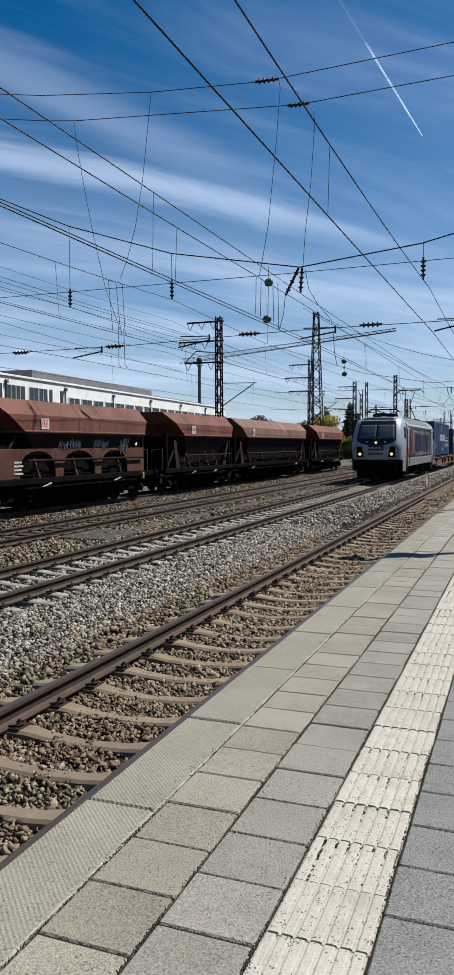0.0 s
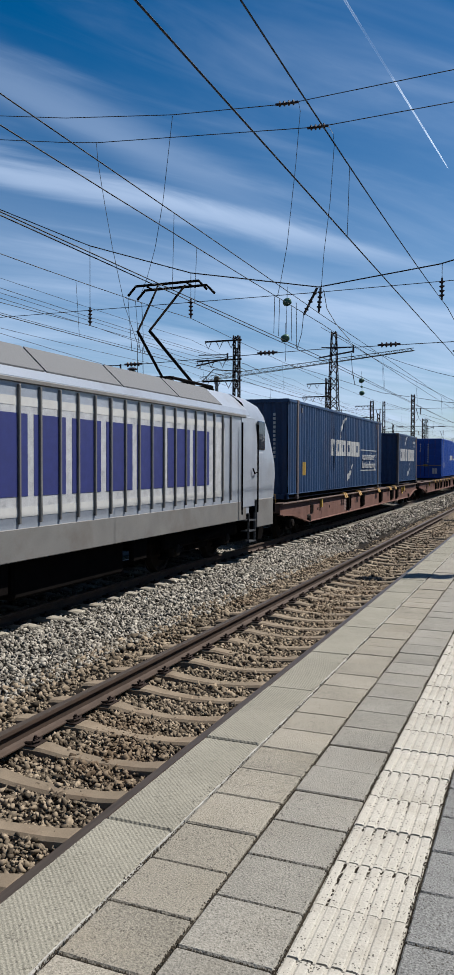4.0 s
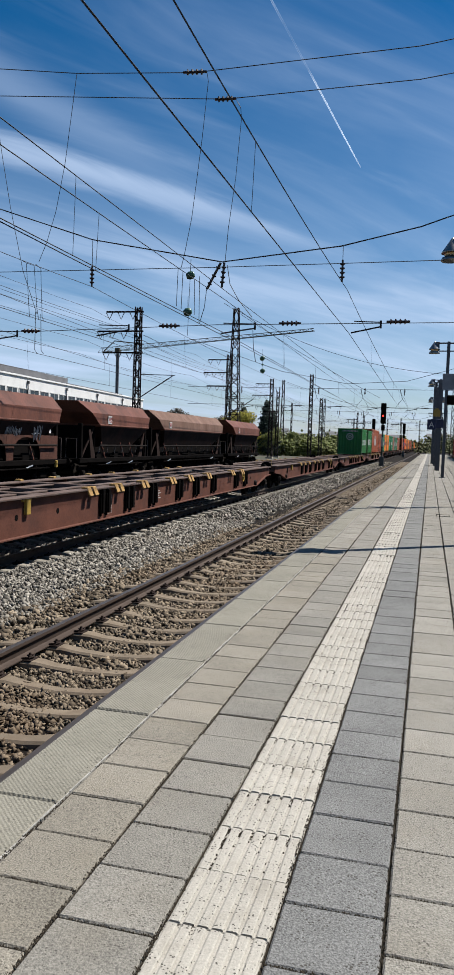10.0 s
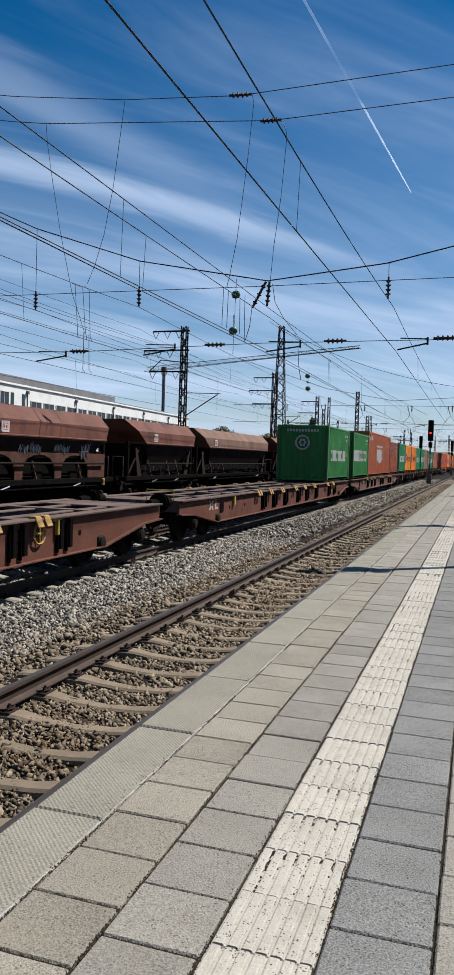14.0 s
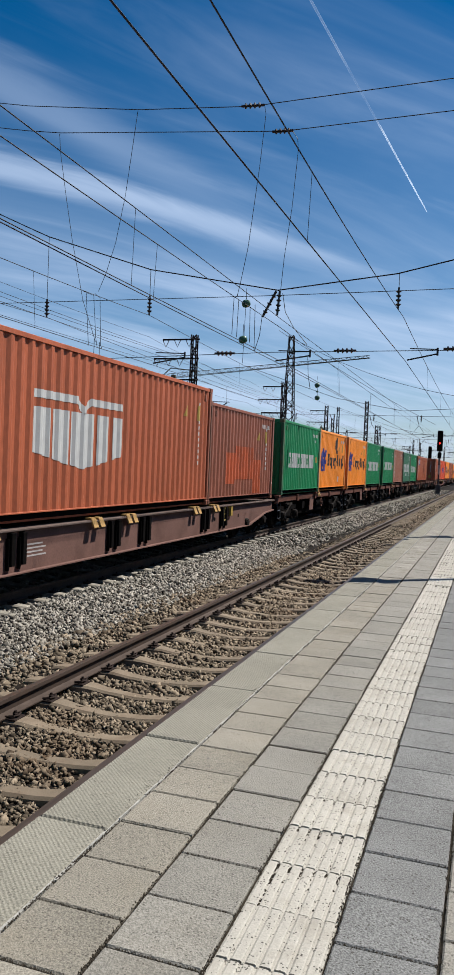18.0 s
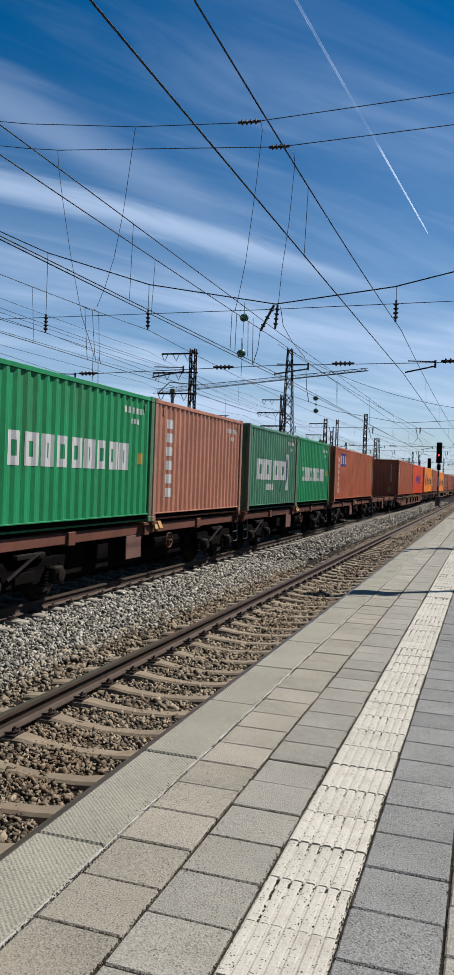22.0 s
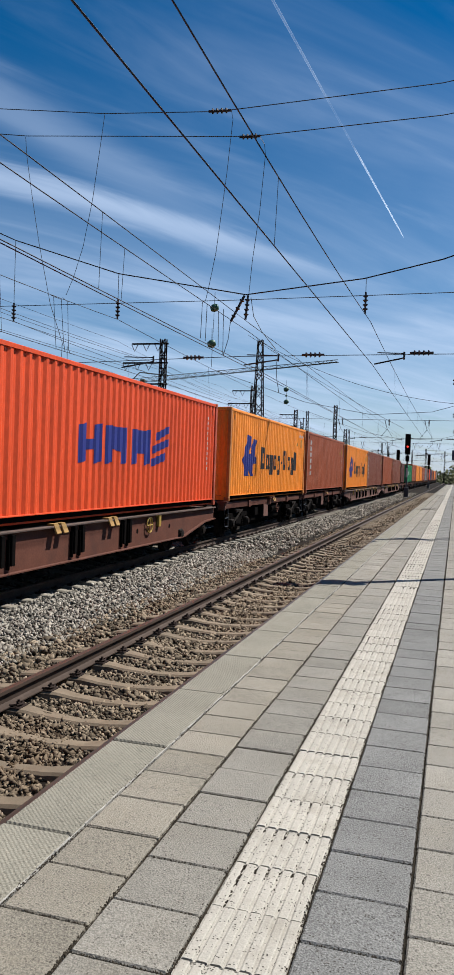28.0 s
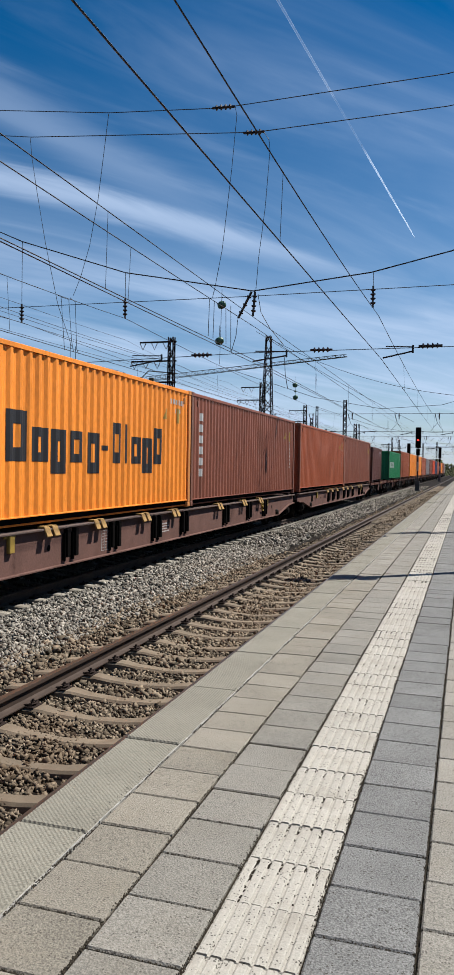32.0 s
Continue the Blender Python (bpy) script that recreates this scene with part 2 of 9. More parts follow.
def glow(name, colour, strength):
    m = bpy.data.materials.new(name)
    m.use_nodes = True
    b = m.node_tree.nodes["Principled BSDF"]
    b.inputs["Base Color"].default_value = (*colour, 1)
    b.inputs["Emission Color"].default_value = (*colour, 1)
    b.inputs["Emission Strength"].default_value = strength
    return m


M_SLAB = mat("slab_concrete", (0.358, 0.326, 0.266), 0.9, grain=0.8, spec=0.2, dark=0.52, light=1.38, scale=2.5, fine=150, bump=0.6, per_object=0.10, spots=0.65, spot_scale=80, stain=(0.31, 0.255, 0.175), stain_amount=0.28, stain_scale=2.2)
M_SLAB_GREY = mat("slab_concrete_grey", (0.345, 0.325, 0.282), 0.9, grain=0.8, spec=0.2, dark=0.52, light=1.38, scale=2.5, fine=150, bump=0.6, per_object=0.10, spots=0.65, spot_scale=80, stain=(0.31, 0.255, 0.175), stain_amount=0.15, stain_scale=2.2)
M_SLAB_PALE = mat("slab_concrete_pale", (0.385, 0.362, 0.312), 0.9, grain=0.8, spec=0.2, dark=0.52, light=1.38, scale=2.5, fine=150, bump=0.6, per_object=0.10, spots=0.65, spot_scale=80, stain=(0.31, 0.255, 0.175), stain_amount=0.2, stain_scale=2.2)
M_SLAB_FAR = mat("slab_concrete_far", (0.37, 0.345, 0.295), 0.9, grain=0.8, spec=0.2, dark=0.40, light=1.5, scale=2.5, fine=200, bump=0.4, island=0.10, spots=0.85, spot_scale=70, stain=(0.31, 0.255, 0.175), stain_amount=0.2, stain_scale=2.2)
M_DARK = mat("slab_anthracite", (0.245, 0.244, 0.235), 0.9, grain=0.8, spec=0.2, dark=0.42, light=1.55, scale=3, fine=150, bump=0.6, per_object=0.10, spots=0.8, spot_scale=80)
M_DARK_FAR = mat("slab_anthracite_far", (0.255, 0.253, 0.24), 0.9, grain=0.8, spec=0.2, dark=0.42, light=1.55, scale=3, fine=200, bump=0.4, island=0.10, spots=0.7, spot_scale=70)
M_TACT = mat("tactile_white", (0.60, 0.565, 0.49), 0.85, grain=0.8, spec=0.2, dark=0.8, light=1.12, scale=5, fine=140, bump=0.25, per_object=0.05, spots=0.9, spot_scale=85, stain=(0.33, 0.29, 0.23), stain_amount=0.4, stain_scale=6)
M_COPE = mat("coping_concrete", (0.335, 0.315, 0.255), 0.9, grain=0.8, spec=0.2, dark=0.5, light=1.42, scale=2.5, fine=200, bump=0.25, per_object=0.05, spots=0.5, spot_scale=60)
# fine diagonal tread on the kerb slabs
_n, _l = M_COPE.node_tree.nodes, M_COPE.node_tree.links
_co = _n.new("ShaderNodeTexCoord")
_old = [q for q in _n if q.type == "BUMP"][0]
_prev = _old
for _a in (45, -45):
    _mp = _n.new("ShaderNodeMapping")
    _mp.inputs["Rotation"].default_value = (0, 0, radians(_a))
    _l.new(_co.outputs["Object"], _mp.inputs[0])
    _w = _n.new("ShaderNodeTexWave")
    _w.inputs["Scale"].default_value = 21.0
    _w.inputs["Distortion"].default_value = 0.6
    _l.new(_mp.outputs[0], _w.inputs[0])
    _bp = _n.new("ShaderNodeBump")
    _bp.inputs["Strength"].default_value = 0.34
    _bp.inputs["Distance"].default_value = 0.004
    _l.new(_w.outputs["Fac"], _bp.inputs["Height"])
    _l.new(_prev.outputs[0], _bp.inputs["Normal"])
    _prev = _bp
_l.new(_prev.outputs[0], _n["Principled BSDF"].inputs["Normal"])
M_MORTAR = mat("mortar_line", (0.52, 0.50, 0.45), 0.9, scale=20, dark=0.5)
M_JOINT = mat("joint_dirt", (0.055, 0.045, 0.033), 0.95, spec=0.08, scale=30, fine=200)
M_PLATFORM = mat("platform_concrete", (0.22, 0.21, 0.19), 0.9)
M_STONE = mat("ballast_stone", (0.255, 0.203, 0.146), 0.9, spec=0.08, dark=0.6, light=1.35, scale=9, fine=40, bump=0.15, island=0.75, stain=(0.17, 0.105, 0.06), stain_amount=0.55, stain_scale=0.55)
M_STONE_GREY = mat("ballast_stone_grey", (0.34, 0.312, 0.268), 0.9, spec=0.08, dark=0.6, light=1.3, scale=9, fine=40, bump=0.15, island=0.7, stain=(0.20, 0.155, 0.10), stain_amount=0.35, stain_scale=0.4)
# far darker than the stones: shade of the gaps is put into this colour
M_BED_SHADE = mat("ballast_bed", (0.016, 0.012, 0.009), 0.95, spec=0.08, dark=0.35, light=1.6, scale=14, fine=45, bump=0.9, stain=(0.04, 0.03, 0.02), stain_amount=0.6, stain_scale=0.7)
M_GROUND = mat("ground_earth", (0.11, 0.10, 0.07), 0.95, dark=0.5, light=1.4, scale=1.2, fine=16, bump=0.6, stain=(0.075, 0.095, 0.03), stain_amount=0.8, stain_scale=0.09)
M_SLEEPER = mat("sleeper_concrete", (0.275, 0.213, 0.147), 0.9, dark=0.68, light=1.25, scale=5, fine=110, bump=0.3, per_object=0.13, stain=(0.16, 0.10, 0.06), stain_amount=0.5, stain_scale=3)
M_SLEEPER_PALE = mat("sleeper_concrete_pale", (0.37, 0.335, 0.275), 0.9, dark=0.68, light=1.25, scale=5, fine=110, bump=0.3, per_object=0.13, stain=(0.18, 0.12, 0.08), stain_amount=0.4, stain_scale=3)
M_LID = mat("duct_lid_concrete", (0.065, 0.058, 0.047), 0.9, dark=0.65, light=1.25, scale=4, fine=90, bump=0.3, per_object=0.12, stain=(0.09, 0.075, 0.05), stain_amount=0.5, stain_scale=2)
M_SLEEPER_WOOD = mat("sleeper_timber", (0.09, 0.065, 0.05), 0.9, scale=5, fine=70, per_object=0.2)
M_RAIL = mat("rail_rust", (0.075, 0.046, 0.031), 0.8, metal=0.1, dark=0.6, light=1.3, scale=4, fine=60, bump=0.2)
M_RAILTOP = mat("rail_head_steel", (0.21, 0.165, 0.13), 0.42, metal=0.75, scale=3, fine=40, bump=0.03, stretch=(1, 0.05, 1))
M_CLIP = mat("clip_rust", (0.05, 0.035, 0.03), 0.8, spec=0.08, metal=0.3)
M_STEEL = mat("galvanised_steel", (0.13, 0.14, 0.155), 0.5, metal=0.6, dark=0.8, light=1.15, scale=4, fine=60, bump=0.08)
M_POLE = mat("pole_grey_paint", (0.105, 0.115, 0.135), 0.45, metal=0.2, dark=0.82, light=1.15, scale=3, fine=80, bump=0.06)
M_BOX = mat("box_grey_paint", (0.66, 0.65, 0.62), 0.5, dark=0.85, light=1.1, scale=3, bump=0.05)
M_LATTICE = mat("lattice_steel", (0.018, 0.014, 0.015), 0.8, spec=0.08, metal=0.0)
M_WIRE = mat("wire_dark", (0.03, 0.033, 0.04), 0.6, metal=0.4, bump=0)
M_INS = mat("insulator_brown", (0.05, 0.035, 0.035), 0.3, bump=0)
M_BELL = mat("green_float", (0.06, 0.17, 0.10), 0.4, bump=0)
M_WAGON = mat("wagon_red_brown", (0.185, 0.072, 0.048), 0.7, spec=0.15, dark=0.65, light=1.25, scale=1.6, fine=30, bump=0.12, stain=(0.10, 0.05, 0.04), stain_amount=0.6, stain_scale=1.2, per_object=0.08)
M_WAGON_PALE = mat("wagon_faded_brown", (0.235, 0.125, 0.10), 0.75, spec=0.15, dark=0.65, light=1.2, scale=1.6, fine=30, bump=0.12, stain=(0.12, 0.06, 0.045), stain_amount=0.6, stain_scale=1.2, per_object=0.06)
M_HOPPER = mat("hopper_oxide", (0.215, 0.085, 0.058), 0.6, spec=0.12, dark=0.6, light=1.3, scale=0.9, fine=18, bump=0.12, stain=(0.075, 0.04, 0.033), stain_amount=0.85, stain_scale=0.8, stretch=(1, 1, 0.4), per_object=0.10)
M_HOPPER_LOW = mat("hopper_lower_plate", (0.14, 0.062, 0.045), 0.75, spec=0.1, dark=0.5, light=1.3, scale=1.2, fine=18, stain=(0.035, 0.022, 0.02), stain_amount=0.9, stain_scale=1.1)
M_HOPPER_DUST = mat("hopper_dusty", (0.27, 0.165, 0.125), 0.75, spec=0.1, dark=0.6, light=1.3, scale=0.9, fine=18, bump=0.12, stain=(0.15, 0.07, 0.05), stain_amount=0.7, stain_scale=0.8, stretch=(1, 1, 0.4))
# darker body brown: the shade on the inward-sloping funnel is in the colour
M_FUNNEL_SHADE = mat("funnel_shade_brown", (0.045, 0.026, 0.021), 0.85, spec=0.1, scale=1.5, fine=20, stain=(0.11, 0.05, 0.035), stain_amount=0.4, stain_scale=1.0)
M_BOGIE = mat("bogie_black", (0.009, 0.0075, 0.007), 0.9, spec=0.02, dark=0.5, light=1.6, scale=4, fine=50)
M_SKIRT = mat("loco_grey_skirt", (0.24, 0.235, 0.225), 0.6, dark=0.75, light=1.15, scale=2, stain=(0.13, 0.10, 0.08), stain_amount=0.5)
M_RAILPIPE = mat("worn_handrail", (0.20, 0.165, 0.15), 0.6, metal=0.2, spec=0.2)
M_WHEEL = mat("wheel_steel", (0.025, 0.02, 0.017), 0.75, metal=0.0, spec=0.06)
M_SPIGOT = mat("spigot_yellow_worn", (0.62, 0.36, 0.10), 0.65, dark=0.55, light=1.15, scale=8, stain=(0.25, 0.12, 0.06), stain_amount=0.6, stain_scale=6)
M_DECK = mat("dusty_deck_steel", (0.19, 0.135, 0.115), 0.8, spec=0.15, dark=0.6, light=1.25, scale=1.4, fine=30, bump=0.12, stain=(0.15, 0.085, 0.065), stain_amount=0.7, stain_scale=1.1, per_object=0.08)
M_YELLOW = mat("yellow_paint", (0.58, 0.38, 0.07), 0.6, dark=0.7, light=1.1, scale=8)
M_WHITE = mat("white_lettering", (0.72, 0.72, 0.70), 0.6, dark=0.82, light=1.1, scale=5, bump=0)
M_FADED = mat("faded_lettering", (0.62, 0.56, 0.53), 0.7, dark=0.6, light=1.2, scale=9, bump=0)
M_BLACK = mat("black_lettering", (0.025, 0.025, 0.03), 0.6, bump=0)
M_BLUE = mat("blue_lettering", (0.03, 0.045, 0.30), 0.5, dark=0.85, bump=0)
M_RED = mat("red_paint", (0.55, 0.045, 0.03), 0.5, dark=0.85, bump=0)


def paint(name, base, stain=(0.10, 0.05, 0.03), amount=0.35, rough=0.5):
    return mat(name, tuple(q * 1.72 for q in base), rough, spec=0.18, dark=0.72, light=1.18, scale=1.3, fine=22, bump=0.1, stain=stain, stain_amount=amount, stain_scale=1.1, stretch=(1, 1, 0.35), per_object=0.05)


M_CON = {
    "navy": paint("container_navy", (0.020, 0.048, 0.110)),
    "royal": paint("container_blue", (0.008, 0.052, 0.27), amount=0.15),
    "leaf": paint("container_leaf_green", (0.028, 0.175, 0.045), stain=(0.10, 0.09, 0.05), amount=0.3),
    "green": paint("container_green", (0.014, 0.19, 0.072), stain=(0.10, 0.09, 0.05), amount=0.3),
    "pale_green": paint("container_faded_green", (0.055, 0.165, 0.10), amount=0.25),
    "orange": paint("container_orange", (0.86, 0.27, 0.035), amount=0.15),
    "brown": paint("container_oxide_brown", (0.36, 0.098, 0.046), amount=0.3),
    "dull_brown": paint("container_dull_brown", (0.235, 0.082, 0.052), amount=0.4),
    "tan": paint("container_tan_brown", (0.34, 0.145, 0.095), amount=0.3),
    "red": paint("container_red_orange", (0.64, 0.075, 0.022), amount=0.12),
    "grey": paint("container_grey", (0.22, 0.19, 0.19)),
    "overpaint": paint("faded_orange_overpaint", (0.40, 0.085, 0.035), amount=0.6),
    "dark": paint("container_dark_brown", (0.13, 0.055, 0.045)),
}

# the same paints on corner posts, rubbed and rusty
M_POST = {k: paint("post_worn_" + k, tuple(q * 0.8 + d for q, d in zip(c, (0.03, 0.02, 0.015))), stain=(0.21, 0.10, 0.06), amount=0.85)
          for k, c in (("navy", (0.09, 0.09, 0.10)), ("royal", (0.02, 0.05, 0.2)), ("green", (0.03, 0.15, 0.075)), ("leaf", (0.04, 0.14, 0.05)), ("pale_green", (0.08, 0.13, 0.09)), ("orange", (0.62, 0.24, 0.06)), ("brown", (0.27, 0.09, 0.05)),
                       ("dull_brown", (0.19, 0.075, 0.05)), ("tan", (0.28, 0.14, 0.10)), ("red", (0.48, 0.08, 0.035)), ("grey", (0.2, 0.18, 0.18)), ("dark", (0.11, 0.05, 0.04)))}


# ---- mesh helpers ----
class Shape:
    """Collects plain solids for one mesh."""

    def __init__(self):
        self.v, self.f, self.mi = [], [], []
        self.slot = 0

    def add(self, verts, faces):
        o = len(self.v)
        self.v += [tuple(p) for p in verts]
        self.f += [tuple(i + o for i in q) for q in faces]
        self.mi += [self.slot] * len(faces)
        return self

    def box(self, x0, x1, y0, y1, z0, z1, b=0.0, m=None):
        if b <= 0:
            v = [(x, y, z) for x in (x0, x1) for y in (y0, y1) for z in (z0, z1)]
            f = [(0, 1, 3, 2), (4, 6, 7, 5), (0, 4, 5, 1), (2, 3, 7, 6), (0, 2, 6, 4), (1, 5, 7, 3)]
        else:
            b = min(b, (x1 - x0) * 0.45, (y1 - y0) * 0.45, (z1 - z0) * 0.45)
            v, f = [], []
            lo, hi = (x0, y0, z0), (x1, y1, z1)
            for i in range(8):
                s = ((i >> 2) & 1, (i >> 1) & 1, i & 1)
                for a in range(3):
                    v.append(tuple((hi[k] if s[k] else lo[k]) + (0 if k == a else (-b if s[k] else b)) for k in range(3)))
            for a in range(3):
                for side in (0, 1):
                    c = [i for i in range(8) if ((i >> (2 - a)) & 1) == side]
                    c = [c[0], c[1], c[3], c[2]]
                    f.append(tuple(i * 3 + a for i in (c if (side == 1) == (a != 1) else c[::-1])))
            for i in range(8):
                for a in range(3):
                    j = i | (1 << (2 - a))
                    if j != i:
                        p, q = [k for k in range(3) if k != a]
                        f.append((i * 3 + p, j * 3 + p, j * 3 + q, i * 3 + q))
                f.append((i * 3, i * 3 + 1, i * 3 + 2))
        if m is not None:
            v = [tuple(m @ Vector(p)) for p in v]
        return self.add(v, f)

    def extrude(self, profile, y0, y1, m=None):
        """A closed profile of (x, z) points drawn along y."""
        n = len(profile)
        v = [(x, y0, z) for x, z in profile] + [(x, y1, z) for x, z in profile]
        f = [(i, (i + 1) % n, n + (i + 1) % n, n + i) for i in range(n)] + [tuple(range(n))[::-1], tuple(range(n, 2 * n))]
        if m is not None:
            v = [tuple(m @ Vector(p)) for p in v]
        return self.add(v, f)

    def plate(self, profile, x0, x1):
        """A closed profile of (y, z) points drawn along x."""
        n = len(profile)
        v = [(x0, y, z) for y, z in profile] + [(x1, y, z) for y, z in profile]
        f = [(i, (i + 1) % n, n + (i + 1) % n, n + i) for i in range(n)] + [tuple(range(n))[::-1], tuple(range(n, 2 * n))]
        return self.add(v, f)

    def tube(self, pts, r, n=6, r1=None):
        pts = [Vector(p) for p in pts]
        rings = []
        for i, p in enumerate(pts):
            d = (pts[min(i + 1, len(pts) - 1)] - pts[max(i - 1, 0)]).normalized()
            a = d.orthogonal().normalized() if abs(d.z) > 0.99 else d.cross(Vector((0, 0, 1))).normalized()
            c = d.cross(a)
            rr = r if r1 is None else r + (r1 - r) * i / max(1, len(pts) - 1)
            rings.append([p + (a * math.cos(6.28318 * k / n) + c * math.sin(6.28318 * k / n)) * rr for k in range(n)])
        v = [q for ring in rings for q in ring]
        f = []
        for i in range(len(rings) - 1):
            for k in range(n):
                f.append((i * n + k, i * n + (k + 1) % n, (i + 1) * n + (k + 1) % n, (i + 1) * n + k))
        f += [tuple(range(n))[::-1], tuple(range((len(rings) - 1) * n, len(rings) * n))]
        return self.add(v, f)

    def lathe(self, profile, n=12, m=None):
        """A profile of (radius, z) turned round the z axis."""
        v = [(r * math.cos(6.28318 * k / n), r * math.sin(6.28318 * k / n), z) for r, z in profile for k in range(n)]
        f = [(i * n + k, i * n + (k + 1) % n, (i + 1) * n + (k + 1) % n, (i + 1) * n + k) for i in range(len(profile) - 1) for k in range(n)]
        f += [tuple(range(n))[::-1], tuple(range((len(profile) - 1) * n, len(profile) * n))]
        if m is not None:
            v = [tuple(m @ Vector(p)) for p in v]
        return self.add(v, f)

    def mesh(self, name, *mats, smooth=False):
        me = bpy.data.meshes.new(name)
        me.from_pydata(self.v, [], self.f)
        for q in mats:
            me.materials.append(q)
        if len(mats) > 1:
            me.polygons.foreach_set("material_index", self.mi)
        bm = bmesh.new()
        bm.from_mesh(me)
        bmesh.ops.recalc_face_normals(bm, faces=bm.faces[:])
        bm.to_mesh(me)
        bm.free()
        if smooth:
            me.polygons.foreach_set("use_smooth", [True] * len(me.polygons))
        me.update()
        return me


def part(name, shape, material, parent=None, label="", at=None, smooth=False):
    """One mesh object under a thing or a part. shape may be a ready mesh."""
    me = shape if isinstance(shape, bpy.types.Mesh) else shape.mesh(name, *(material if isinstance(material, (list, tuple)) else (material,)), smooth=smooth)
    ob = new(name, me)
    if parent is not None:
        ob.parent = parent
    if at is not None:
        ob.matrix_basis = at
    if label:
        ob["label"] = label
    return ob


def thing(name, label, category, group="", kind="", at=None):
    ob = new(name)
    ob.empty_display_size = 0.1
    if at is not None:
        ob.matrix_basis = at
    return tagged(ob, label, category, group, kind)


def bulk(name, verts, faces, material):
    """A large mesh from arrays: verts n x 3, faces m x 3."""
    me = bpy.data.meshes.new(name)
    me.vertices.add(len(verts))
    me.vertices.foreach_set("co", np.asarray(verts, np.float32).ravel())
    k = faces.shape[1]
    me.loops.add(faces.size)
    me.loops.foreach_set("vertex_index", faces.astype(np.int32).ravel())
    me.polygons.add(len(faces))
    me.polygons.foreach_set("loop_start", np.arange(0, faces.size, k, dtype=np.int32))
    me.materials.append(material)
    me.update(calc_edges=True)
    me.validate()
    return new(name, me)


RAIL = -0.76        # top of the rails; the platform's top is 0
X_T1, X_T2, X_T3, X_T4 = -3.24, -7.85, -12.8, -17.4
RAIL_S = -0.92      # the sidings lie a little lower
SPEED = 10.75       # the goods train, metres a second towards the camera


# ---- ground, track beds, platform ----
g = Shape()
for gx0, gx1, gy0, gy1 in ((-900, 900, -300, 2400),):
    g.add([(gx0, gy0, -1.3), (gx1, gy0, -1.3), (gx1, gy1, -1.3), (gx0, gy1, -1.3)], [(0, 1, 2, 3)])
tagged(part("ground", g, M_GROUND), "brown earth and thin grass of the railway yard", "ground", kind="structure")


def bed(name, profile, material, label):
    s = Shape()
    s.extrude(profile + [(profile[-1][0], -1.5), (profile[0][0], -1.5)], -8, 420)
    tagged(part(name, s, material), label, "ballast bed", kind="structure")


bed("ballast_bed_near", [(-5.95, -1.0), (-4.75, -0.985), (-4.05, -1.0), (-2.5, -1.0), (-1.45, -1.0)], M_BED_SHADE, "crushed stone bed of the platform track")
bed("ballast_bed_middle", [(-10.4, -0.99), (-9.2, -0.985), (-8.6, -1.0), (-7.1, -1.0), (-5.95, -1.0)], M_BED_SHADE, "crushed stone bed of the through track")
bed("ballast_bed_far", [(-20.5, -1.22), (-19.0, -1.16), (-11.4, -1.16), (-10.4, -0.99)], M_BED_SHADE, "old brown stone bed of the siding tracks")

bed("ballast_bed_right", [(3.0, -1.0), (6.9, -1.0)], M_BED_SHADE, "crushed stone bed of the car train's track")
# loose ballast stones
rng = np.random.default_rng(4)
OCT = np.array([(1, 0, 0), (-1, 0, 0), (0, 1, 0), (0, -1, 0), (0, 0, 1), (0, 0, -1)], float)
OCT_F = np.array([(0, 2, 4), (2, 1, 4), (1, 3, 4), (3, 0, 4), (2, 0, 5), (1, 2, 5), (3, 1, 5), (0, 3, 5)])


CUB = np.array([(x, y, z) for x in (-1, 1) for y in (-1, 1) for z in (-1, 1)], float) * 0.72
CUB_F = np.array([(0, 1, 3), (0, 3, 2), (4, 6, 7), (4, 7, 5), (0, 4, 5), (0, 5, 1), (2, 3, 7), (2, 7, 6), (0, 2, 6), (0, 6, 4), (1, 5, 7), (1, 7, 3)])


